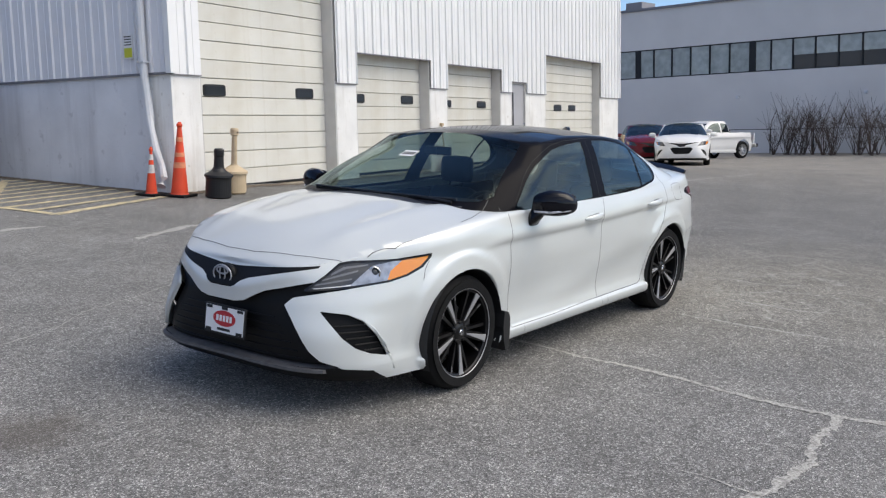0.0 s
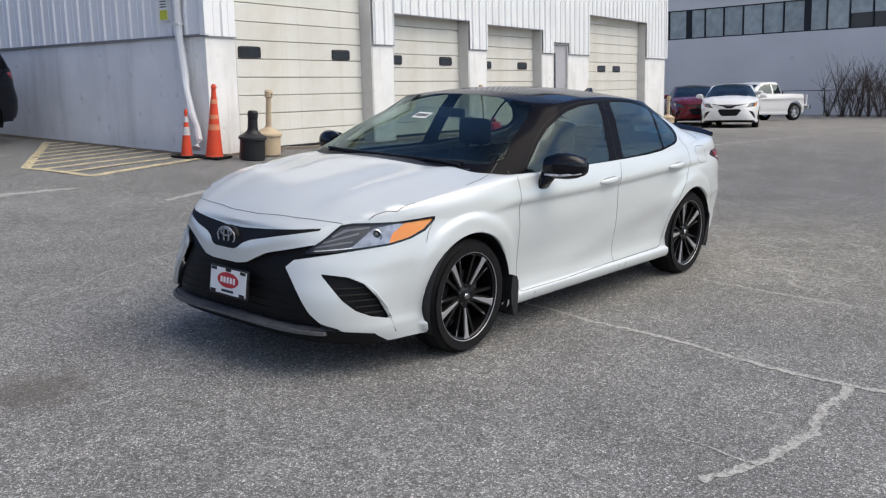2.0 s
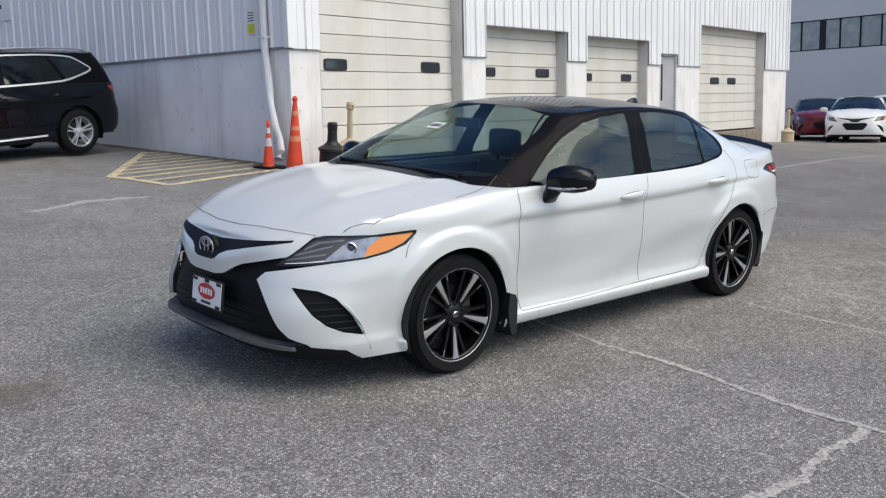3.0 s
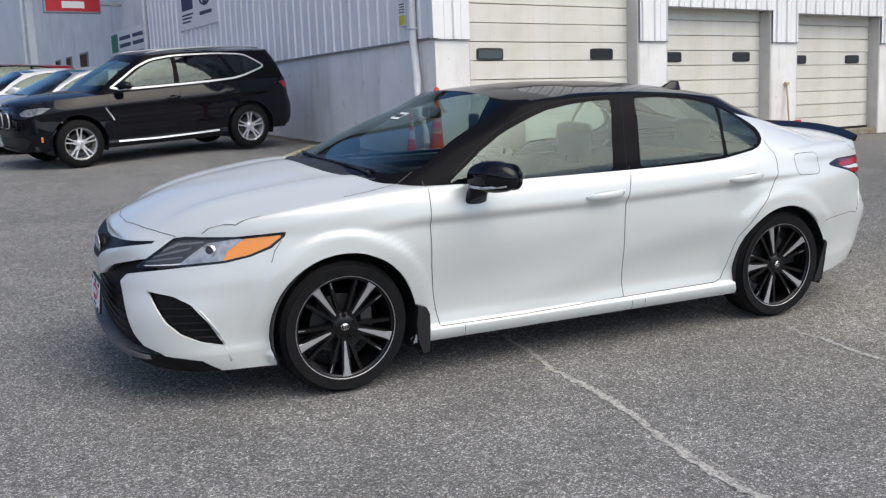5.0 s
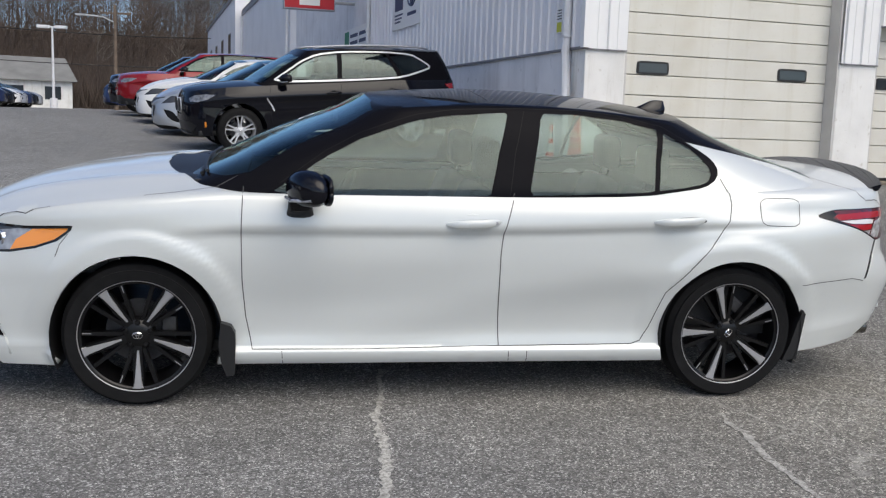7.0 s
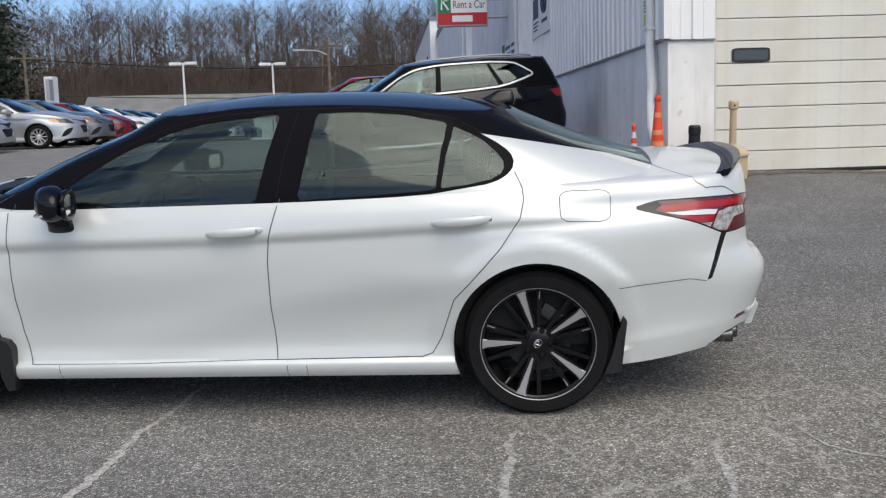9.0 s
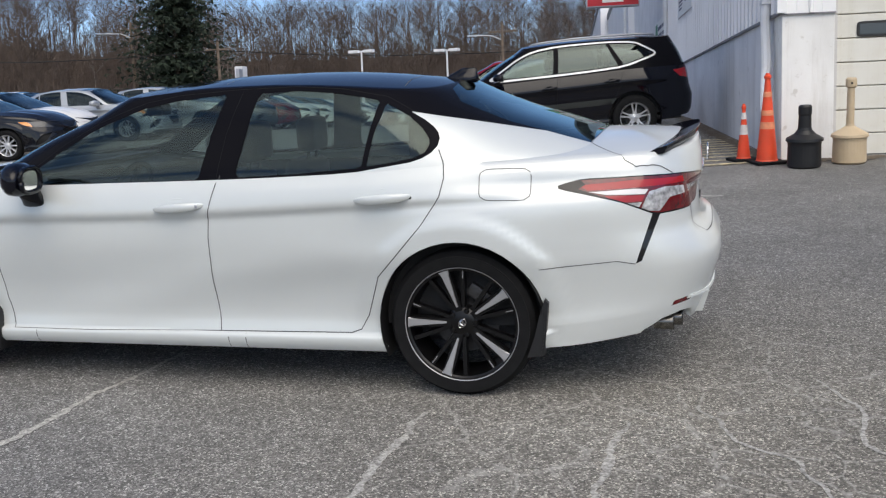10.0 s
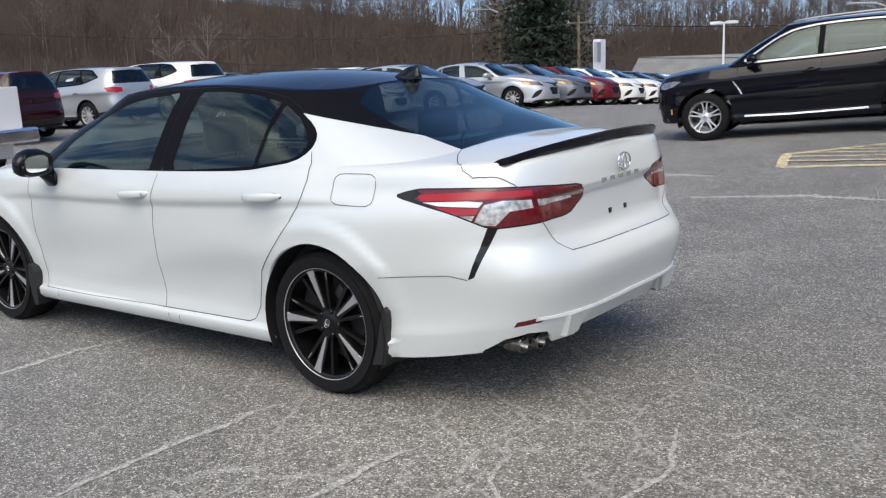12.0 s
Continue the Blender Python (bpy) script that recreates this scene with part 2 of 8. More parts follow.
GALV = material("galvanised_steel", (0.42, 0.43, 0.44), 0.45, 0.7, grain=(0.3, 0.1))
WHITE_METAL = material("white_enamel", (0.72, 0.73, 0.75), 0.4, grain=(0.5, 0.05), spots=(0.25, 0.3, (0.45, 0.42, 0.38)))
WOOD_POLE = material("weathered_pole", (0.16, 0.12, 0.09), 0.9, grain=(0.4, 0.3))
ROOFING = material("grey_roofing", (0.2, 0.2, 0.19), 0.8, grain=(1.2, 0.15))
BARK = material("bare_bark", (0.105, 0.078, 0.062), 0.95, grain=(3.0, 0.45))
BIRCH = material("pale_bark", (0.3, 0.27, 0.24), 0.9, grain=(0.6, 0.3))
NEEDLE = material("dark_needles", (0.018, 0.03, 0.016), 0.8, grain=(1.2, 0.5))
SCRUB = material("brown_undergrowth", (0.09, 0.064, 0.048), 0.95, grain=(2.0, 0.5), spots=(6.0, 0.6, (0.13, 0.1, 0.075)), bump=(1.0, 0.4))


def asphalt_material():
    mat = bpy.data.materials.new("worn_asphalt")
    mat.use_nodes = True
    n, l = mat.node_tree.nodes, mat.node_tree.links
    b = n["Principled BSDF"]
    b.inputs["Roughness"].default_value = 0.85
    co = n.new("ShaderNodeTexCoord")

    def noise_at(scale, detail=3, rough=0.5):
        t = n.new("ShaderNodeTexNoise")
        t.inputs["Scale"].default_value, t.inputs["Detail"].default_value, t.inputs["Roughness"].default_value = scale, detail, rough
        l.new(co.outputs["Object"], t.inputs["Vector"])
        return t.outputs["Fac"]

    def ramp(src, *stops):
        r = n.new("ShaderNodeValToRGB")
        e = r.color_ramp.elements
        while len(e) < len(stops):
            e.new(0.5)
        for q, (p, c) in zip(e, stops):
            q.position, q.color = p, (c, c, c, 1) if isinstance(c, float) else (*c, 1)
        l.new(src, r.inputs[0])
        return r.outputs[0]

    def mix(kind, fac, a, c):
        m = n.new("ShaderNodeMixRGB")
        m.blend_type = kind
        for s, v in zip(m.inputs, (fac, a, c)):
            if isinstance(v, (float, int)):
                s.default_value = v
            elif isinstance(v, tuple):
                s.default_value = (*v, 1)
            else:
                l.new(v, s)
        return m.outputs[0]

    # broad patches, then aggregate of two sizes
    base = ramp(noise_at(0.35, 5, 0.6), (0.3, (0.188, 0.184, 0.175)), (0.7, (0.232, 0.227, 0.215)))
    worn = ramp(noise_at(1.3, 6, 0.7), (0.40, 0.90), (0.68, 1.16))
    base = mix("MULTIPLY", 1.0, base, worn)
    stone = n.new("ShaderNodeTexVoronoi")
    stone.inputs["Scale"].default_value = 150
    l.new(co.outputs["Object"], stone.inputs["Vector"])
    hue = n.new("ShaderNodeSeparateColor")
    l.new(stone.outputs["Color"], hue.inputs[0])
    base = mix("MULTIPLY", 1.0, base, ramp(hue.outputs[0], (0.0, 0.42), (0.78, 0.95), (1.0, 2.3)))
    base = mix("MULTIPLY", 1.0, base, ramp(noise_at(210, 2), (0.3, 0.75), (0.7, 1.25)))
    # clusters of stones and worn-out binder, a hand's width and less
    base = mix("MULTIPLY", 1.0, base, ramp(noise_at(62, 3, 0.7), (0.36, 0.66), (0.64, 1.36)))
    base = mix("MULTIPLY", 1.0, base, ramp(noise_at(17, 4, 0.7), (0.34, 0.84), (0.66, 1.18)))
    # pale raveled crack web where the surface has aged
    web = n.new("ShaderNodeTexVoronoi")
    web.feature = "DISTANCE_TO_EDGE"
    web.inputs["Scale"].default_value = 1.9
    warp = n.new("ShaderNodeMixRGB")
    warp.inputs[0].default_value = 0.12
    wob = n.new("ShaderNodeTexNoise")
    wob.inputs["Scale"].default_value, wob.inputs["Detail"].default_value = 4.0, 6
    l.new(co.outputs["Object"], wob.inputs["Vector"])
    l.new(co.outputs["Object"], warp.inputs[1])
    l.new(wob.outputs["Color"], warp.inputs[2])
    l.new(warp.outputs[0], web.inputs["Vector"])
    line = ramp(web.outputs["Distance"], (0.0, 1.0), (0.022, 0.0))
    small = n.new("ShaderNodeTexVoronoi")
    small.feature = "DISTANCE_TO_EDGE"
    small.inputs["Scale"].default_value = 4.6
    l.new(warp.outputs[0], small.inputs["Vector"])
    hair = ramp(small.outputs["Distance"], (0.0, 0.9), (0.028, 0.0))
    aged = ramp(noise_at(0.3, 4), (0.47, 0.0), (0.56, 1.0))
    near = n.new("ShaderNodeVectorMath")
    near.operation = "DISTANCE"
    near.inputs[1].default_value = (-3.3, 1.5, 0.0)
    l.new(co.outputs["Object"], near.inputs[0])
    ring = n.new("ShaderNodeMath")
    ring.operation, ring.inputs[1].default_value = "MULTIPLY_ADD", 2.2
    l.new(noise_at(0.9, 5), ring.inputs[0])
    l.new(near.outputs["Value"], ring.inputs[2])
    spread = n.new("ShaderNodeMapRange")
    for key, value in (("From Min", 1.9), ("From Max", 4.6), ("To Min", 1.0), ("To Max", 0.0)):
        spread.inputs[key].default_value = value
    l.new(ring.outputs[0], spread.inputs["Value"])
    raveled = spread.outputs[0]
    aged = mix("LIGHTEN", 1.0, aged, raveled)
    base = mix("MULTIPLY", 1.0, base, ramp(raveled, (0.0, (1.0, 1.0, 1.0)), (1.0, (1.10, 1.06, 0.97))))
    mask = ramp(noise_at(0.42, 4), (0.44, 0.0), (0.56, 1.0))
    frayed = ramp(noise_at(26, 4), (0.40, 0.0), (0.54, 1.0))
    fac = mix("MULTIPLY", 1.0, mix("LIGHTEN", 1.0, mix("MULTIPLY", 1.0, line, mask), mix("MULTIPLY", 1.0, hair, aged)), frayed)
    fac = mix("MULTIPLY", 1.0, fac, ramp(raveled, (0.0, 0.30), (1.0, 0.66)))
    base = mix("MIX", fac, base, (0.46, 0.445, 0.41))
    # the lot's tone, darker towards -x along a ragged line, and an oil stain
    xyz = n.new("ShaderNodeSeparateXYZ")
    l.new(co.outputs["Object"], xyz.inputs[0])
    ragged = n.new("ShaderNodeMath")
    ragged.operation, ragged.inputs[1].default_value = "MULTIPLY_ADD", 5.0
    l.new(noise_at(0.5, 5), ragged.inputs[0])
    l.new(xyz.outputs["X"], ragged.inputs[2])
    lot_tone = n.new("ShaderNodeMapRange")
    for key, value in (("From Min", -3.6), ("From Max", 1.2), ("To Min", 0.82), ("To Max", 1.10)):
        lot_tone.inputs[key].default_value = value
    l.new(ragged.outputs[0], lot_tone.inputs["Value"])
    base = mix("MULTIPLY", 1.0, base, lot_tone.outputs[0])
    # dry dust blown over the far end of the lot
    dusty = n.new("ShaderNodeMapRange")
    for key, value in (("From Min", -9.0), ("From Max", -19.0), ("To Min", 0.0), ("To Max", 0.75)):
        dusty.inputs[key].default_value = value
    l.new(ragged.outputs[0], dusty.inputs["Value"])
    base = mix("MIX", mix("MULTIPLY", 1.0, dusty.outputs[0], ramp(noise_at(0.8, 6, 0.65), (0.36, 0.35), (0.6, 1.0))), base, (0.29, 0.265, 0.225))
    spot = n.new("ShaderNodeVectorMath")
    spot.operation = "DISTANCE"
    spot.inputs[1].default_value = (3.36, -0.33, 0.0)
    l.new(co.outputs["Object"], spot.inputs[0])
    edge = n.new("ShaderNodeMath")
    edge.operation, edge.inputs[1].default_value = "MULTIPLY_ADD", 0.45
    l.new(noise_at(5, 5), edge.inputs[0])
    l.new(spot.outputs["Value"], edge.inputs[2])
    base = mix("MIX", ramp(edge.outputs[0], (0.34, 0.6), (0.58, 0.0)), base, (0.09, 0.075, 0.06))
    l.new(base, b.inputs["Base Color"])
    u = n.new("ShaderNodeBump")
    u.inputs["Distance"].default_value = 0.006
    u.inputs["Strength"].default_value = 0.8
    l.new(stone.outputs["Distance"], u.inputs["Height"])
    l.new(u.outputs[0], b.inputs["Normal"])
    return mat


ASPHALT = asphalt_material()
CRACK = material("pale_crack_dust", (0.40, 0.39, 0.36), 0.9, grain=(0.012, 0.5), spots=(0.03, 0.95, (0.19, 0.182, 0.17)))

# mesh helpers
def mesh_of(name, verts, faces, mats, index=None, smooth=False):
    me = bpy.data.meshes.new(name)
    me.from_pydata([tuple(v) for v in verts], [], [tuple(f) for f in faces])
    for m in mats if isinstance(mats, (list, tuple)) else [mats]:
        me.materials.append(m)
    if index is not None:
        me.polygons.foreach_set("material_index", index)
    if smooth:
        me.shade_smooth()
    me.update()
    return me


def part(name, bm, mat, parent, label="", smooth=False, at=None):
    """Links a bmesh or a mesh as one mesh object under a thing or a part."""
    if isinstance(bm, bmesh.types.BMesh):
        me = bpy.data.meshes.new(name)
        bm.to_mesh(me)
        bm.free()
        for m in mat if isinstance(mat, (list, tuple)) else [mat]:
            me.materials.append(m)
        if smooth:
            me.shade_smooth()
    else:
        me = bm
    ob = new(name, me)
    ob.parent = parent
    if at is not None:
        ob.matrix_basis = at
    if label:
        ob["label"] = label
    return ob


def thing(name, m, label, category, group="", kind=""):
    ob = new(name)
    ob.matrix_basis = m
    return tagged(ob, label, category, group, kind)


def box(bm, lo, hi, bevel=0.0):
    """A box between two corners, its edges rounded by bevel."""
    c = [(a + b) / 2 for a, b in zip(lo, hi)]
    s = [abs(b - a) for a, b in zip(lo, hi)]
    r = bmesh.ops.create_cube(bm, size=1.0, matrix=Matrix.Translation(c) @ Matrix.Diagonal((*s, 1)))
    if bevel:
        edges = list({e for v in r["verts"] for e in v.link_edges})
        bmesh.ops.bevel(bm, geom=edges, offset=bevel, segments=2, affect="EDGES", profile=0.6)
    return bm


def lathe(bm, profile, m=Matrix(), n=28, full=2 * math.pi, capped=True):
    """Turns a profile of (radius, height) round the z axis of m."""
    rings = []
    for r, z in profile:
        rings.append([bm.verts.new(m @ Vector((r * math.cos(full * k / n), r * math.sin(full * k / n), z))) for k in range(n)])
    for a, b in zip(rings, rings[1:]):
        for k in range(n):
            bm.faces.new((a[k], a[(k + 1) % n], b[(k + 1) % n], b[k]))
    for ring, (r, z), flip in ((rings[0], profile[0], True), (rings[-1], profile[-1], False)):
        if r > 1e-6 and capped:
            bm.faces.new(ring[::-1] if flip else ring)
    bmesh.ops.recalc_face_normals(bm, faces=bm.faces)
    return bm


def tube(bm, points, radius, n=8):
    """A round rod through points, radius one number or one for each point."""
    pts = [Vector(p) for p in points]
    rad = radius if isinstance(radius, (list, tuple)) else [radius] * len(pts)
    rings = []
    for k, p in enumerate(pts):
        way = (pts[min(k + 1, len(pts) - 1)] - pts[max(k - 1, 0)]).normalized()
        side = way.cross(Vector((0, 0, 1)) if abs(way.z) < 0.9 else Vector((1, 0, 0))).normalized()
        up = side.cross(way)
        rings.append([bm.verts.new(p + rad[k] * (math.cos(2 * math.pi * q / n) * side + math.sin(2 * math.pi * q / n) * up)) for q in range(n)])
    for a, b in zip(rings, rings[1:]):
        for q in range(n):
            bm.faces.new((a[q], a[(q + 1) % n], b[(q + 1) % n], b[q]))
    bm.faces.new(rings[0][::-1])
    bm.faces.new(rings[-1])
    bmesh.ops.recalc_face_normals(bm, faces=bm.faces)
    return bm


def grid_faces(rows, cols, close=False):
    f = []
    for i in range(rows - 1):
        for j in range(cols - 1 + (1 if close else 0)):
            k = (j + 1) % cols
            f.append((i * cols + j, i * cols + k, (i + 1) * cols + k, (i + 1) * cols + j))
    return f


# the ground: a lot that rises gently towards the buildings, then lies level
def step(a, b, x):
    t = min(1.0, max(0.0, (x - a) / (b - a)))
    return t * t * (3 - 2 * t)


def soft_least(a, b, k):
    h = max(k - abs(a - b), 0.0) / k
    return min(a, b) - h * h * k * 0.25


SLOPE = 0.0619


def ground_z(x, y):
    top = 1.22 - 0.72 * step(-1.5, -7.0, x) * step(-40, -14, y) - 0.28 * step(-8, -30, x) * step(-60, -20, y) - 0.22 * step(-15, -25, x) - 0.22 * step(-29, -40, x)
    z = soft_least(-SLOPE * y, top, 0.3)
    low = -0.75
    z = -soft_least(-z, -low, 0.3)
    z += 0.085 * step(-5.3, -7.6, y) * step(2.0, -0.5, x) * step(-15, -8, x) * step(-30, -16, y)
    z += 0.22 * step(14, 19, x) * step(-30, -10, y)
    far = math.hypot(x, y)
    # the wooded hill beyond the lot
    hill = (14.8 + 8.6 * step(-62, -35, math.degrees(math.atan2(y, x)))) * step(96, 205, far) * step(-30, 8, x * 0.55 - y * 0.83)
    hill += 4.0 * step(70, 125, y) + 6.0 * step(90, 150, x) * step(-60, 20, y)
    return z + hill


def spaced(lo, hi, fine, grow):
    """Coordinates from lo to hi, fine near zero and wider further out."""
    out, x, d = [0.0], 0.0, fine
    while x < hi:
        x += d
        d *= grow
        out.append(x)
    x, d = 0.0, fine
    while x > lo:
        x -= d
        d *= grow
        out.insert(0, x)
    return out


gx, gy = spaced(-1500, 1500, 0.5, 1.045), spaced(-1500, 1500, 0.5, 1.045)
gv = [(x, y, ground_z(x, y)) for x in gx for y in gy]
gf = [q[::-1] for q in grid_faces(len(gx), len(gy))]


def wooded(f):
    x, y = sum(gv[k][0] for k in f) / 4, sum(gv[k][1] for k in f) / 4
    return int(math.hypot(x, y) > 99 and x * 0.55 - y * 0.83 > 0 or y > 68)


ground = new("ground", mesh_of("ground", gv, gf, [ASPHALT, SCRUB], [wooded(f) for f in gf], smooth=True))
tagged(ground, "worn grey asphalt lot with pale cracks", "ground", kind="structure")


def strip(name, points, widths, mat, lift, parent, label="", seed=0, fray=0.0, step_m=0.06):
    """A thin ribbon lying on the ground along points, with frayed edges."""
    rnd = random.Random(seed)
    pts = [Vector((*p, 0)) for p in points]
    vs, fs = [], []
    for k, (a, b) in enumerate(zip(pts, pts[1:])):
        d = b - a
        steps = max(1, int(d.length / step_m))
        side = Vector((-d.y, d.x, 0)).normalized()
        for q in range(steps + (1 if k == len(pts) - 2 else 0)):
            f = q / steps
            w = (widths[k] * (1 - f) + widths[k + 1] * f) / 2
            c = a + d * f
            if fray:
                c = c + side * (0.7 * fray * noise.noise((c.x * 2.3, c.y * 2.3, seed)) + 0.5 * fray * noise.noise((c.x * 9, c.y * 9, seed)))
            l_, r_ = (w * (1 + (rnd.random() - 0.5) * 1.4 * min(1, fray * 20)) for _ in range(2))
            for s in (l_, -r_):
                p = c + side * s
                vs.append((p.x, p.y, ground_z(p.x, p.y) + lift))
    for k in range(len(vs) // 2 - 1):
        fs.append((2 * k, 2 * k + 1, 2 * k + 3, 2 * k + 2))
    ob = new(name, mesh_of(name, vs, fs, mat))
    ob.parent = parent
    if label:
        ob["label"] = label
    return ob

# the service building: its front runs along local x from the corner, its side along local y, outside is towards -y and -x
BUILDING = Matrix.Translation((-3.32, -7.66, 0)) @ Matrix.Rotation(radians(-172.15), 4, "Z")
HEIGHT, BASE_TOP, FOOT = 7.2, 2.36, -0.4
building = thing("service_building", BUILDING, "white and grey metal-clad service garage with painted concrete base", "building", kind="structure")

# clear openings along the front: start, end, head height
OPENINGS = [(0.62, 4.24, 4.3), (4.92, 7.84, 2.94), (8.63, 11.52, 2.9), (12.15, 13.1, 2.62), (14.48, 19.08, 3.43)]
FRONT_END, SIDE_END = 20.95, 13.2


def ribbed(lo, hi, z0, z1, pitch=0.305, deep=0.032, out=0.03):
    """A profiled metal sheet between lo and hi along x, facing -y."""
    xs = []
    k0 = math.floor(lo / pitch)
    x = k0 * pitch
    shape = [(0.0, 0), (0.012, 1), (0.045, 1), (0.057, 0), (0.155, 0), (0.16, 0.2), (0.175, 0.2), (0.18, 0)]
    while x < hi:
        xs += [(x + dx, h) for dx, h in shape if lo < x + dx < hi]
        x += pitch
    xs = [(lo, 0)] + xs + [(hi, 0)]
    v = []
    for x, h in xs:
        y = -out - h * deep
        v += [(x, y, z0), (x, y, z1), (x, 0.0, z0)]
    f = []
    for k in range(len(xs) - 1):
        a, b = 3 * k, 3 * k + 3
        f += [(a, b, b + 1, a + 1), (a + 2, b + 2, b, a)]
    return v, f


def piece(name, lo, hi, mat, parent=building, bevel=0.0, label=""):
    bm = bmesh.new()
    box(bm, lo, hi, bevel)
    return part(name, bm, mat, parent, label)


cuts = [0.0]
for a, b, _ in OPENINGS:
    cuts += [a, b]
cuts.append(FRONT_END)
for k in range(0, len(cuts), 2):
    a, b = cuts[k], cuts[k + 1]
    piece("pillar", (a, 0.0, FOOT), (b, 0.45, BASE_TOP), WALL_WHITE, bevel=0.015, label="white painted concrete pillar")
    piece("backing_wall", (a + 0.02, 0.02, BASE_TOP), (b - 0.0, 0.4, HEIGHT), JAMB)
    v, f = ribbed(a, b, BASE_TOP - 0.03, HEIGHT)
    part("cladding", mesh_of("cladding", v, f, CLAD_WHITE), None, building, "white ribbed metal sheet")
    piece("drip_flashing", (a - 0.004, -0.034, BASE_TOP - 0.045), (b + 0.004, 0.01, BASE_TOP - 0.03), FLASH)
for a, b, top in OPENINGS:
    piece("lintel", (a, 0.02, top), (b, 0.4, HEIGHT), JAMB)
    v, f = ribbed(a, b, top - 0.01, HEIGHT)
    part("cladding", mesh_of("cladding", v, f, CLAD_WHITE), None, building, "white ribbed metal sheet")
    piece("head_flashing", (a, -0.036, top - 0.03), (b, 0.03, top - 0.01), FLASH)
    if b - a > 2:
        piece("jamb_lining", (b - 0.03, 0.012, FOOT), (b + 0.004, 0.42, top - 0.03), JAMB, label="jamb lining with shade put into its grey")
        piece("jamb_lining", (a - 0.004, 0.012, FOOT), (a + 0.03, 0.42, top - 0.03), JAMB, label="jamb lining with shade put into its grey")
        piece("threshold", (a, 0.02, FOOT), (b, 0.5, 0.545), SILL_DIRT, bevel=0.02)
piece("corner_trim", (-0.07, -0.075, BASE_TOP - 0.02), (0.03, 0.03, HEIGHT), CLAD_WHITE, label="white folded corner trim")
piece("end_trim", (FRONT_END - 0.03, -0.07, BASE_TOP - 0.02), (FRONT_END + 0.06, 0.4, HEIGHT), CLAD_WHITE)
piece("end_wall", (FRONT_END - 0.3, 0.41, FOOT), (FRONT_END, 18, HEIGHT), WALL_WHITE)
piece("roof", (-0.3, -0.3, HEIGHT), (FRONT_END + 0.3, 62, HEIGHT + 0.25), ROOFING)


def overhead_door(a, b, top, windows, label, pane_z, panel=0.27):
    """A sectional door in an opening, its windows given as distances along the front."""
    base = 0.56
    door = thing("overhead_door", BUILDING @ Matrix.Translation((a, 0.25, base)), label, "garage door", "overhead doors along the front")
    w, h = b - a, top - base + 0.06
    n = max(1, round(h / panel))
    ph = h / n
    bm = bmesh.new()
    box(bm, (0.0, 0.06, 0), (w, 0.09, h))
    part("door_core", bm, SEAM, door)
    bm = bmesh.new()
    box(bm, (0.031, 0.0, 0.006), (w - 0.031, 0.055, ph - 0.005), 0.01)
    me = part("door_panel", bm, DOOR_CREAM, door).data
    for k in range(1, n):
        part("door_panel", me, None, door, at=Matrix.Translation((0, 0.004 * (k % 2), k * ph)))
    for lo, hi in windows:
        bm = bmesh.new()
        z0, z1 = pane_z[0] - base, pane_z[1] - base
        ring = []
        for q in range(28):
            co, si = math.cos(2 * math.pi * q / 28), math.sin(2 * math.pi * q / 28)
            ring.append(((lo + hi) / 2 - a + (hi - lo) / 2 * math.copysign(abs(co) ** 0.28, co), (z0 + z1) / 2 + (z1 - z0) / 2 * math.copysign(abs(si) ** 0.28, si)))
        near, deep = ([bm.verts.new((u, y, v)) for u, v in ring] for y in (-0.012, 0.012))
        bm.faces.new(near)
        for q in range(28):
            bm.faces.new((near[q], deep[q], deep[(q + 1) % 28], near[(q + 1) % 28]))
        bmesh.ops.recalc_face_normals(bm, faces=bm.faces)
        win = part("door_window", bm, TRIM, door, "black-framed oval-cornered window")
        bm = bmesh.new()
        box(bm, (lo - a + 0.03, -0.016, z0 + 0.03), (hi - a - 0.03, -0.011, z1 - 0.03))
        part("pane", bm, PANE_DARK, win)
    bm = bmesh.new()
    box(bm, (0.03, -0.01, 0.0), (w - 0.03, 0.05, 0.035), 0.008)
    part("bottom_seal", bm, TRIM, door)
    return door


CREAM = "cream sectional overhead door with two dark windows, shut"
overhead_door(0.62, 4.24, 4.3, [(0.94, 1.46), (3.33, 3.85)], "tall cream sectional overhead door with two dark windows, shut", (2.03, 2.22), 0.285)
overhead_door(4.92, 7.84, 2.94, [(5.15, 5.57), (7.0, 7.5)], CREAM, (1.98, 2.16))
overhead_door(8.63, 11.52, 2.9, [(8.89, 9.28), (10.64, 11.13)], CREAM, (1.925, 2.095))
overhead_door(14.48, 19.08, 3.43, [(15.72, 16.3), (16.9, 17.48)], "wide cream sectional overhead door with two small windows, shut", (1.88, 2.07))

man_door = thing("door_1", BUILDING @ Matrix.Translation((12.15, 0.05, 0.5)), "grey steel personnel door with a narrow window, shut", "door", kind="structure")
bm = bmesh.new()
box(bm, (0.05, 0, 0), (0.9, 0.05, 2.06), 0.006)
part("door_leaf", bm, STEEL_DOOR, man_door)
bm = bmesh.new()
box(bm, (0.14, -0.006, 0.95), (0.25, 0.01, 1.85), 0.004)
part("pane", bm, PANE_DARK, man_door)
bm = bmesh.new()
for lo, hi in (((0, -0.05, 0), (0.05, 0.08, 2.12)), ((0.9, -0.05, 0), (0.95, 0.08, 2.12)), ((0.05, -0.05, 2.06), (0.9, 0.08, 2.12))):
    box(bm, lo, hi)
part("frame", bm, JAMB, man_door)
bm = bmesh.new()
tube(bm, [(0.82, -0.01, 1.02), (0.82, -0.06, 1.02), (0.72, -0.06, 1.02)], 0.012)
part("handle", bm, CHROME, man_door)

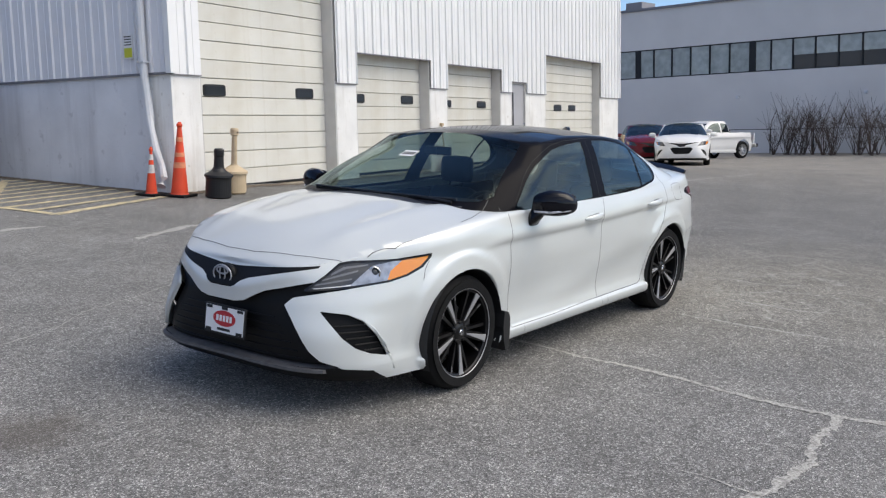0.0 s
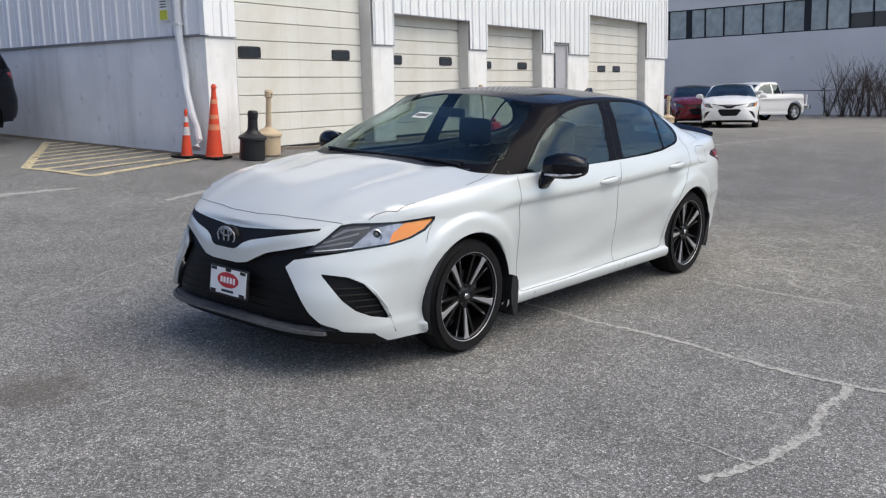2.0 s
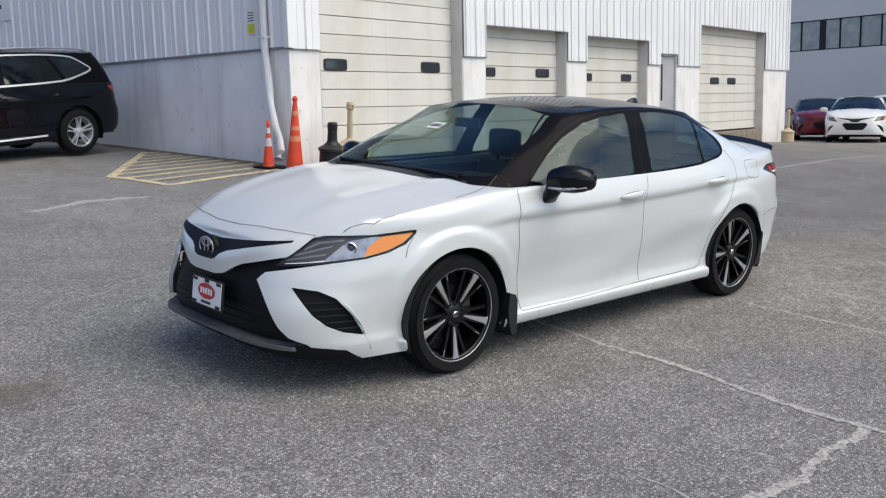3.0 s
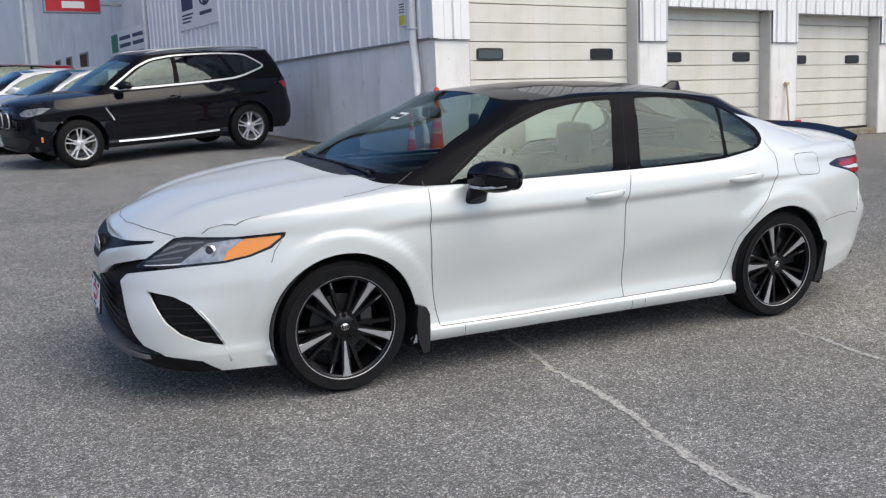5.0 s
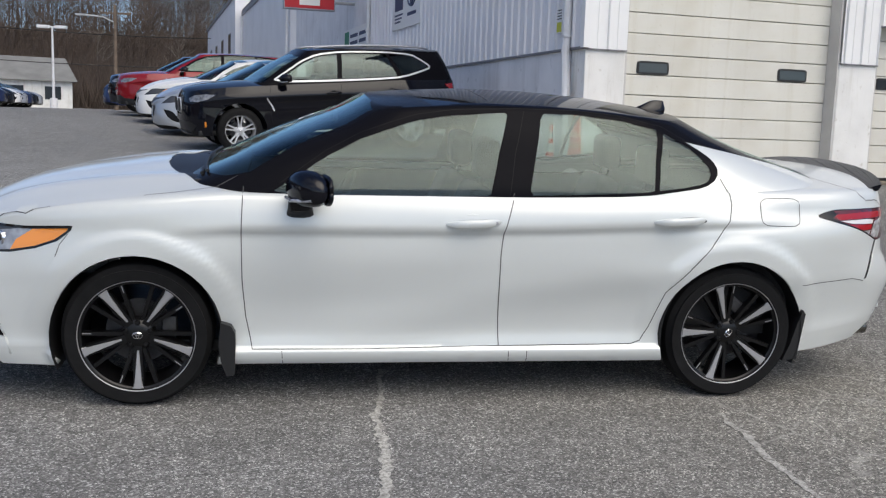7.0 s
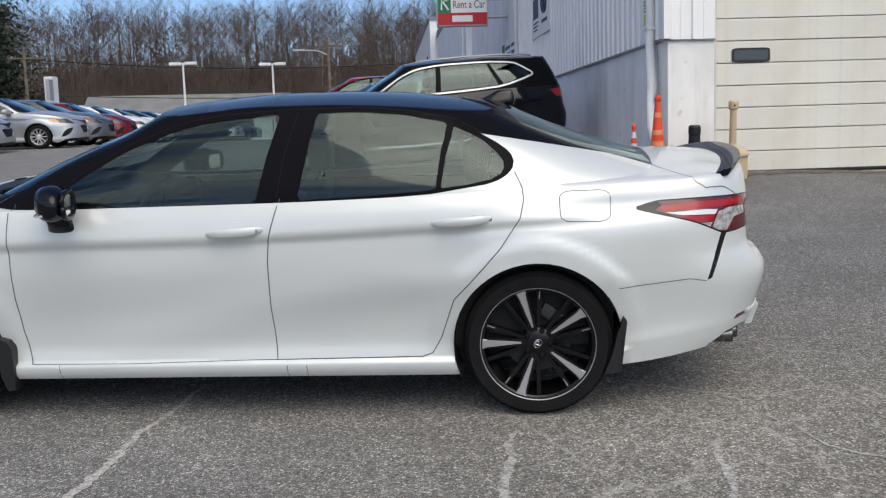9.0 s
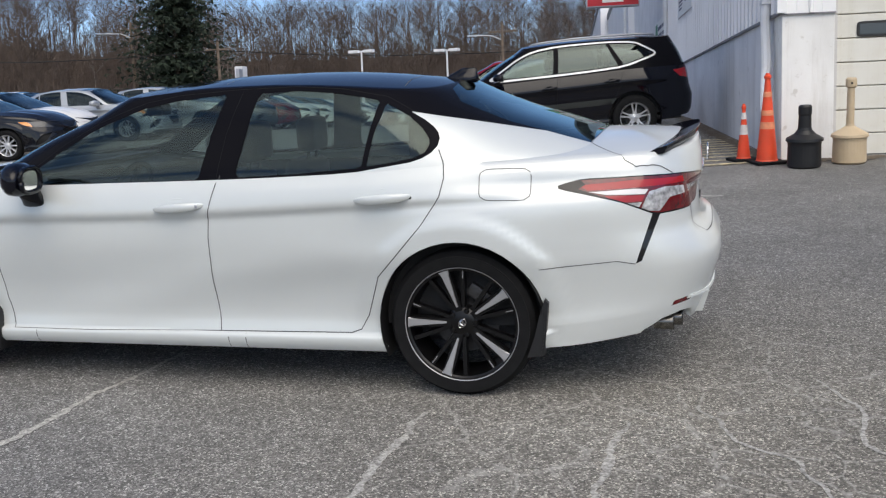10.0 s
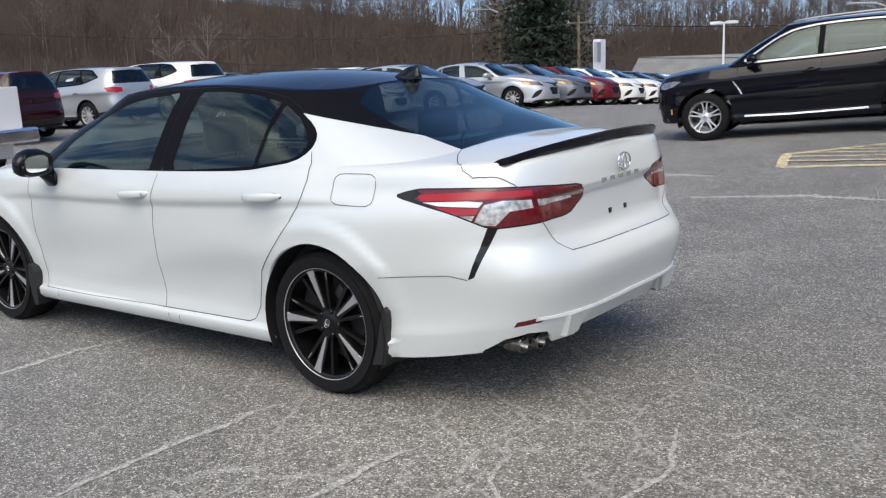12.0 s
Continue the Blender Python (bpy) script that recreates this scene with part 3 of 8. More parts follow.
# the side of the building, in local y
piece("side_base_wall", (-0.012, 0.46, FOOT), (0.4, SIDE_END, BASE_TOP), WALL_GREY, bevel=0.01, label="grey painted concrete side wall")
piece("side_backing", (0.03, 0.42, BASE_TOP), (0.4, SIDE_END, HEIGHT), JAMB)
v, f = ribbed(0.04, SIDE_END, BASE_TOP, HEIGHT)
v = [(y, x, z) for x, y, z in v]
part("side_cladding", mesh_of("side_cladding", v, [q[::-1] for q in f], CLAD_GREY), None, building, "grey ribbed metal sheet")
piece("side_flashing", (-0.05, 0.0, BASE_TOP - 0.035), (0.0, SIDE_END, BASE_TOP - 0.002), FLASH)
# further lengths of the side, each a little different
piece("side_wall", (0.0, SIDE_END, FOOT), (0.4, 27.0, HEIGHT - 0.4), WALL_GREY, label="smooth grey side wall")
piece("side_wall", (-0.25, 27.0, FOOT), (0.4, 47.0, HEIGHT - 0.1), CLAD_GREY)
piece("side_wall", (-0.7, 47.0, FOOT), (0.4, 74.0, HEIGHT + 1.0), CLAD_GREY)
piece("coping", (-0.33, 27.0, HEIGHT - 0.1), (0.4, 47.0, HEIGHT + 0.1), FLASH)
piece("coping", (-0.8, 46.9, HEIGHT + 1.0), (0.4, 74.0, HEIGHT + 1.2), FLASH)
for y, w, z0, z1 in ((14.9, 0.12, 2.95, 3.5), (19.6, 0.95, 1.2, 3.55), (21.7, 0.7, 2.8, 3.55), (23.3, 0.7, 2.8, 3.55), (31, 1.6, 2.3, 3.6), (36, 1.6, 2.3, 3.6), (41, 1.6, 2.3, 3.6), (50, 1.6, 5.0, 6.3), (56, 1.6, 5.0, 6.3), (62, 1.6, 5.0, 6.3), (68, 1.6, 5.0, 6.3)):
    x = 0.0 if y < 27 else (-0.25 if y < 47 else -0.7)
    win = piece("side_window", (x - 0.04, y, z0), (x + 0.05, y + w, z1), FLASH, bevel=0.01)
    piece("pane", (x - 0.05, y + 0.06, z0 + 0.06), (x - 0.042, y + w - 0.06, z1 - 0.06), PANE_DARK, win)


def downspout(y, x, top, name="downspout", label="white metal downspout, battered at its foot"):
    t = thing(name, BUILDING, label, "downspout")
    bm = bmesh.new()
    tube(bm, [(x, y, top), (x, y, 2.55), (x - 0.02, y - 0.03, 2.3), (x - 0.01, y - 0.08, 1.72), (x - 0.045, y - 0.13, 1.55), (x - 0.05, y - 0.2, 1.2), (x - 0.02, y - 0.27, 0.98), (x - 0.04, y - 0.31, 0.8), (x - 0.12, y - 0.34, 0.68)], [0.062, 0.062, 0.06, 0.066, 0.05, 0.066, 0.052, 0.066, 0.07], 10)
    part("pipe", bm, WHITE_METAL, t)
    for z in (2.5, 3.6, 5.0):
        bm = bmesh.new()
        box(bm, (x - 0.07, y - 0.08, z), (0.0, y + 0.08, z + 0.03), 0.004)
        part("strap", bm, WHITE_METAL, t)
    return t


downspout(0.44, -0.1, HEIGHT)
downspout(13.3, -0.1, HEIGHT - 0.4, label="white metal downspout on the grey wall")
for y, x in ((27.2, -0.36), (46.6, -0.36)):
    downspout(y, x, HEIGHT - 0.2, label="white metal downspout on the grey wall")

from mathutils.kdtree import KDTree


# vehicles: a body is a band round the plan outline, closed above by bonnet, deck and greenhouse
def curve(*keys):
    """A smooth function through (x, value) keys, level beyond the ends, without overshoot."""
    xs, ys = (np.array(a, float) for a in zip(*sorted(keys)))
    d = np.diff(ys) / np.diff(xs)
    m = np.zeros(len(xs))
    for k in range(1, len(xs) - 1):
        m[k] = 0 if d[k - 1] * d[k] <= 0 else 2 * d[k - 1] * d[k] / (d[k - 1] + d[k])
    if len(xs) > 2:
        m[0], m[-1] = d[0], d[-1]

    def value(x):
        x = np.clip(np.asarray(x, float), xs[0], xs[-1])
        k = np.clip(np.searchsorted(xs, x) - 1, 0, len(d) - 1)
        h = xs[k + 1] - xs[k]
        t = (x - xs[k]) / h
        return (2 * t**3 - 3 * t**2 + 1) * ys[k] + (t**3 - 2 * t**2 + t) * h * m[k] + (3 * t**2 - 2 * t**3) * ys[k + 1] + (t**3 - t**2) * h * m[k + 1]

    return value


class Body:
    """One half (y > 0) of a car's outer surface. x points ahead, z = 0 is the ground."""

    def __init__(s, nose, tail, low, top, wide, section, nose_round, tail_round, ahead, behind, bonnet, deck, glass_low, glass_rail, shield, rear, glass_wide, crown, corner=(4.5, 3.2), fine=1.0):
        s.nose, s.tail, s.low, s.top, s.wide, s.section = nose, tail, low, top, wide, section
        s.nose_round, s.tail_round, s.ahead, s.behind = nose_round, tail_round, ahead, behind
        s.bonnet, s.deck, s.glass_low, s.glass_rail, s.shield, s.rear = bonnet, deck, glass_low, glass_rail, shield, rear
        s.glass_wide, s.crown, s.corner, s.fine = glass_wide, crown, corner, fine
        s.creases = None
        s.flare = None
        s.snout = None
        s.stern = None
        s.drift = None

    def plan(s, a, xc, end, b, n):
        """A point of a rounded plan outline: a from 0 at the end to 1 at the side."""
        q = a * math.pi / 2
        return xc + (end - xc) * math.cos(q) ** (2 / n), b * math.sin(q) ** (2 / n)

    def hollow(s, v, x):
        """How far the skin stands out at height v; drift lets the shoulder line climb and die away along the car."""
        if not s.drift:
            return float(s.section(v))
        climb, fade = s.drift(x)
        w = v - climb * step(0.55, 0.7, v) * step(1.0, 0.9, v)
        plain = float(s.section(0.72)) + (float(s.section(0.93)) - float(s.section(0.72))) * max(0.0, (v - 0.72) / 0.21)
        full = float(s.section(w))
        full = full + (plain - full) * fade if 0.72 < v < 0.93 else full
        # the quarter panel leans in above the shoulder
        return full - 0.04 * step(0.74, 0.92, v) * step(-1.0, -1.5, x) * step(-2.45, -2.1, x)

    def band(s):
        """Grid of points, columns from the nose centre round the side to the tail centre, rows from sill to shoulder."""
        f = s.fine
        # even steps round the plan's corner
        fine_a = 1 - np.linspace(1, 0, 600) ** 2.5
        run = np.array([s.plan(a, 0.0, 1.5, 0.89, 3.8) for a in fine_a])
        length = np.concatenate([[0], np.cumsum(np.hypot(*np.diff(run, axis=0).T))])
        arc = np.interp(np.linspace(0, length[-1], int(84 * f)), length, fine_a)
        side = np.linspace(s.ahead, s.behind, int(84 * f))[1:-1]
        vs = s.rows
        cols = [("f", a) for a in arc] + [("s", x) for x in side] + [("r", a) for a in arc[::-1]]
        grid = []
        for kind, p in cols:
            line = []
            for v in vs:
                x, z = (s.ahead if kind == "f" else s.behind if kind == "r" else p), 0.6
                for _ in range(6):
                    z = float(s.low(x) + (s.top(x) - s.low(x)) * v)
                    if kind == "s":
                        y = float(s.wide(x))
                        break
                    xc = s.ahead if kind == "f" else s.behind
                    end = float(s.nose(z) if kind == "f" else s.tail(z))
                    n = float(s.nose_round(z) if kind == "f" else s.tail_round(z))
                    x, y = s.plan(p, xc, end, float(s.wide(xc)), n)
                    if kind != "s":
                        y *= float(s.wide(x)) / float(s.wide(xc))
                keep = 1.0 if kind == "s" else step(0.25, 0.85, p)
                swell = s.flare(x, z) if s.flare else 0.0
                line.append(Vector((x, max(0.0, y + keep * (s.hollow(v if kind == "s" or abs(x) < 1.79 else max(v, 0.13), x) + swell)) if not (kind != "s" and p == 0) else 0.0, z)))
                if s.snout and kind == "f":
                    line[-1].x += s.snout(line[-1].y, z)
                if s.stern and kind == "r":
                    line[-1].x += s.stern(line[-1].y, z)
            grid.append(line)
        return grid

    def cap(s, edge, height, m=14, power=2.3, extra=None):
        """Rows from the centre line out to each edge point, rising to height(x) in the middle."""
        out = []
        for e in edge:
            line = []
            for j in range(m + 1):
                q = j / m
                z = e.z + (float(height(e.x)) - e.z) * (1 - q**power)
                if extra:
                    z += extra(e.x, q * e.y)
                line.append(Vector((e.x, e.y * q, z)))
            out.append(line)
        return out

    def greenhouse(s):
        f = s.fine
        arc = np.linspace(0, 1, int(34 * f))
        ws = np.linspace(0, 1, int(18 * f) + 1)
        xc_f, xc_r = s.glass_mid
        side = np.linspace(xc_f, xc_r, int(46 * f))[1:-1]
        cols = [("f", a) for a in arc] + [("s", x) for x in side] + [("r", a) for a in arc[::-1]]
        grid = []
        for kind, p in cols:
            line = []
            for w in ws:
                b = float(s.glass_wide(w))
                if kind == "s":
                    x, y = p, b
                else:
                    xc = xc_f if kind == "f" else xc_r
                    x, y = s.plan(p, xc, float(s.shield(w) if kind == "f" else s.rear(w)), b, s.corner[0] if kind == "f" else s.corner[1])
                lo, hi = float(s.glass_low(x)), float(s.glass_rail(x))
                z = lo + w * (hi - lo) + s.crown * w * (1 - min(1.0, y / b) ** 2)
                line.append(Vector((x, 0.0 if kind != "s" and p == 0 else y, z)))
            grid.append(line)
        return grid


def sheet(bm, grid, flip=False):
    """Adds a grid of points to a bmesh and returns its faces."""
    rows = [[bm.verts.new(p) for p in line] for line in grid]
    made = []
    for a, b in zip(rows, rows[1:]):
        for k in range(len(a) - 1):
            quad = (a[k], a[k + 1], b[k + 1], b[k])
            made.append(bm.faces.new(quad[::-1] if flip else quad))
    return made


def inside(poly, u, v):
    hit = False
    for (a, b), (c, d) in zip(poly, poly[1:] + poly[:1]):
        if (b > v) != (d > v) and u < (c - a) * (v - b) / (d - b) + a:
            hit = not hit
    return hit


def rounded(poly, turns=2, cut=0.22):
    """Cuts a polygon's corners, so that it runs smoothly."""
    for _ in range(turns):
        out = []
        for (a, b), (c, d) in zip(poly, poly[1:] + poly[:1]):
            out += [(a * (1 - cut) + c * cut, b * (1 - cut) + d * cut), (a * cut + c * (1 - cut), b * cut + d * (1 - cut))]
        poly = out
    return poly


SIDE_ON = (Vector((1, 0, 0)), Vector((0, 0, 1)))
HEAD_ON = (Vector((0, 1, 0)), Vector((0, 0, 1)))
FROM_ABOVE = (Vector((1, 0, 0)), Vector((0, 1, 0)))


def carve(bm, poly, axes, tag, layer, allowed=None, where=None):
    """Cuts the outline poly, seen along the normal of the two axes, into the faces of bm and marks those inside with tag."""
    u_ax, v_ax = axes
    us, vs = [p[0] for p in poly], [p[1] for p in poly]
    lo_u, hi_u, lo_v, hi_v = min(us) - 0.06, max(us) + 0.06, min(vs) - 0.06, max(vs) + 0.06

    def near(f):
        if allowed is not None and f[layer] not in allowed:
            return False
        c = f.calc_center_median()
        if where is not None and not where(c):
            return False
        return lo_u < c.dot(u_ax) < hi_u and lo_v < c.dot(v_ax) < hi_v

    live = [f for f in bm.faces if near(f)]
    for (a, b), (c, d) in zip(poly, poly[1:] + poly[:1]):
        l_u, h_u, l_v, h_v = min(a, c) - 0.001, max(a, c) + 0.001, min(b, d) - 0.001, max(b, d) + 0.001
        faces = []
        for f in live:
            if not f.is_valid:
                continue
            pu = [v.co.dot(u_ax) for v in f.verts]
            pv = [v.co.dot(v_ax) for v in f.verts]
            if max(pu) >= l_u and min(pu) <= h_u and max(pv) >= l_v and min(pv) <= h_v:
                faces.append(f)
        if not faces:
            continue
        no = (u_ax * (d - b) - v_ax * (c - a))
        if no.length < 1e-6:
            continue
        geom = list({e for f in faces for e in f.edges} | {v for f in faces for v in f.verts}) + faces
        r = bmesh.ops.bisect_plane(bm, geom=geom, plane_co=u_ax * a + v_ax * b, plane_no=no.normalized(), dist=1e-5)
        live += [f for f in r["geom"] if isinstance(f, bmesh.types.BMFace)]
        live = [f for f in dict.fromkeys(live) if f.is_valid]
    for f in live:
        if f.is_valid and (allowed is None or f[layer] in allowed):
            c = f.calc_center_median()
            if (where is None or where(c)) and inside(poly, c.dot(u_ax), c.dot(v_ax)):
                f[layer] = tag
    return bm


def lift_out(bm, layer, tag, both=True, thick=0.0, sink=0.0):
    """A new bmesh with the faces that carry tag, and their mirror images; sink moves them inwards, thick gives them a folded edge."""
    out = bmesh.new()
    seen = {}
    for f in bm.faces:
        if f[layer] == tag:
            ring = []
            for v in f.verts:
                if v not in seen:
                    seen[v] = out.verts.new(v.co)
                ring.append(seen[v])
            if len(set(ring)) > 2:
                out.faces.new(ring)
    if not out.faces:
        return out
    bmesh.ops.remove_doubles(out, verts=out.verts, dist=0.0004)
    bmesh.ops.dissolve_degenerate(out, dist=0.0002, edges=out.edges)
    out.normal_update()
    lean = sum((f.normal.dot(f.calc_center_median() - Vector((f.calc_center_median().x * 0.75, 0, 0.62))) * f.calc_area() for f in out.faces), 0.0)
    if lean < 0:
        bmesh.ops.reverse_faces(out, faces=out.faces)
        out.normal_update()
    if sink:
        for v, n in [(v, v.normal.copy()) for v in out.verts]:
            v.co -= n * sink
    if thick:
        rim = [e for e in out.edges if e.is_boundary and min(abs(e.verts[0].co.y), abs(e.verts[1].co.y)) > 1e-4]
        norm = {v: v.normal.copy() for e in rim for v in e.verts}
        r = bmesh.ops.extrude_edge_only(out, edges=rim)
        old = {}
        for v in norm:
            for e in v.link_edges:
                o = e.other_vert(v)
                if (o.co - v.co).length < 1e-7:
                    old[o] = norm[v]
        for o, n in old.items():
            away = (o.co - Vector((o.co.x * 0.75, 0, 0.62))).normalized()
            o.co -= (n if n.dot(away) > 0.35 else away) * thick
    if both:
        twin = {v: out.verts.new((v.co.x, -v.co.y, v.co.z)) for v in list(out.verts)}
        for f in list(out.faces):
            out.faces.new([twin[v] for v in f.verts][::-1])
        bmesh.ops.remove_doubles(out, verts=[v for v in out.verts if abs(v.co.y) < 0.002], dist=0.003)
    return out


class SkinNormals:
    """Smooth normals of a whole half shell, to be given to the panels cut from it, so that highlights run on across shut lines."""

    def __init__(s, bm):
        for f in bm.faces:
            c = f.calc_center_median()
            f.normal_update()
            if f.normal.dot(c - Vector((c.x * 0.75, 0, 0.62))) < 0:
                f.normal_flip()
        bm.normal_update()
        bm.verts.ensure_lookup_table()
        s.tree = KDTree(len(bm.verts))
        s.normals = [v.normal.copy() for v in bm.verts]
        for k, v in enumerate(bm.verts):
            s.tree.insert(v.co, k)
        s.tree.balance()

    def give(s, me):
        out = []
        for v in me.vertices:
            side = -1 if v.co.y < 0 else 1
            _, k, far = s.tree.find((v.co.x, abs(v.co.y), v.co.z))
            n = s.normals[k]
            out.append((n.x, 0.0 if abs(v.co.y) < 0.001 else side * n.y, n.z) if far < 0.0015 else (0.0, 0.0, 0.0))
        me.normals_split_custom_set_from_vertices(out)


def mirrored(bm):
    out = bm.copy()
    for v in out.verts:
        v.co.y = -v.co.y
    bmesh.ops.reverse_faces(out, faces=out.faces)
    return out


def soft_normals(me, angle=35):
    me.shade_smooth()
    me.set_sharp_from_angle(angle=radians(angle))

def sedan_body(fine=1.0):
    b = Body(
        nose=curve((0.18, 2.33), (0.24, 2.40), (0.30, 2.425), (0.45, 2.435), (0.57, 2.425), (0.66, 2.39), (0.73, 2.355), (0.80, 2.30)),
        tail=curve((0.2, -2.34), (0.3, -2.43), (0.42, -2.475), (0.56, -2.50), (0.66, -2.475), (0.72, -2.44), (0.85, -2.43), (1.0, -2.42), (1.07, -2.40)),
        low=curve((-2.5, 0.30), (-2.2, 0.27), (-1.84, 0.228), (-1.0, 0.195), (0.98, 0.196), (1.85, 0.19), (2.1, 0.182), (2.45, 0.205)),
        top=curve((-2.5, 1.052), (-2.2, 1.035), (-1.9, 1.03), (-1.4, 1.022), (-1.0, 1.002), (-0.3, 0.984), (0.95, 0.975), (1.3, 0.95), (1.6, 0.918), (1.9, 0.868), (2.14, 0.80), (2.28, 0.765), (2.4, 0.735)),
        wide=curve((-2.5, 0.872), (-2.0, 0.882), (-1.41, 0.899), (-1.0, 0.887), (0.0, 0.885), (0.9, 0.886), (1.41, 0.899), (1.8, 0.89), (2.4, 0.87)),
        section=curve((0, -0.006), (0.03, 0.014), (0.07, 0.017), (0.088, 0.013), (0.098, -0.006), (0.12, -0.010), (0.2, -0.024), (0.32, -0.022), (0.5, -0.002), (0.63, 0.007), (0.72, 0.004), (0.768, 0.001), (0.80, 0.013), (0.82, 0.0155), (0.865, 0.010), (0.93, -0.005), (1.0, -0.027)),
        nose_round=curve((0.2, 4.3), (0.4, 3.9), (0.55, 3.3), (0.77, 3.0)),
        tail_round=curve((0.25, 3.9), (0.6, 4.2), (0.85, 4.1), (1.05, 3.5)),
        ahead=0.9, behind=-1.0,
        bonnet=curve((2.4, 0.735), (2.3, 0.80), (2.2, 0.858), (2.0, 0.938), (1.7, 1.0), (1.3, 1.045), (1.1, 1.045), (0.95, 0.99), (0.75, 0.96)),
        deck=curve((-1.5, 1.10), (-1.9, 1.10), (-2.1, 1.098), (-2.3, 1.085), (-2.42, 1.06)),
        glass_low=curve((1.3, 1.0), (0.95, 0.958), (0.0, 0.955), (-0.3, 0.958), (-1.0, 0.975), (-1.4, 0.995), (-2.0, 1.03), (-2.12, 1.06)),
        glass_rail=curve((0.5, 1.328), (0.32, 1.356), (0.1, 1.377), (-0.2, 1.392), (-0.5, 1.390), (-0.8, 1.372), (-1.1, 1.338), (-1.3, 1.308), (-1.6, 1.27)),
        shield=curve((0, 1.265), (0.5, 0.875), (1, 0.36)),
        rear=curve((0, -2.12), (0.5, -1.74), (1, -1.27)),
        glass_wide=curve((0, 0.846), (0.1, 0.836), (0.4, 0.783), (0.72, 0.719), (1, 0.64)),
        crown=0.055, corner=(6.0, 4.4), fine=fine,
    )
    base = [0, 0.03, 0.06, 0.075, 0.088, 0.098, 0.115, 0.13, 0.16, 0.2, 0.25, 0.3, 0.36, 0.42, 0.48, 0.51, 0.54, 0.57, 0.6, 0.63, 0.66, 0.69, 0.72, 0.75, 0.77, 0.785, 0.80, 0.815, 0.825, 0.835, 0.845, 0.86, 0.88, 0.91, 0.94, 0.97, 1.0]
    b.rows = base if fine >= 0.8 else base[::2] + [1.0]
    b.glass_mid = (0.0, -0.5)

    def flare(x, z):
        r = math.hypot(abs(x) - 1.412, z - 0.328)
        lip = 0.014 * (1 - step(0.45, 0.49, r)) + 0.008 * (1 - step(0.42, 0.66, r))
        # a ridge that climbs along the doors towards the rear wheel
        crest = 0.34 + 0.30 * step(0.9, -1.15, x)
        ridge = 0.013 * math.exp(-(((z - crest) / 0.10) ** 2)) * step(1.0, 0.3, abs(x + 0.1)) + 0.010 * math.exp(-(((z - 0.62) / 0.07) ** 2)) * step(-0.6, -1.0, x) * step(-1.9, -1.6, x)
        return lip * step(0.25, 0.5, z) * step(0.45, 0.30, abs(abs(x) - 1.412) - 0.25) + ridge

    b.flare = flare
    b.drift = lambda x: (0.03 * step(0.4, -1.35, x), max(step(-1.4, -1.8, x), step(0.9, 1.4, x)))
    return b

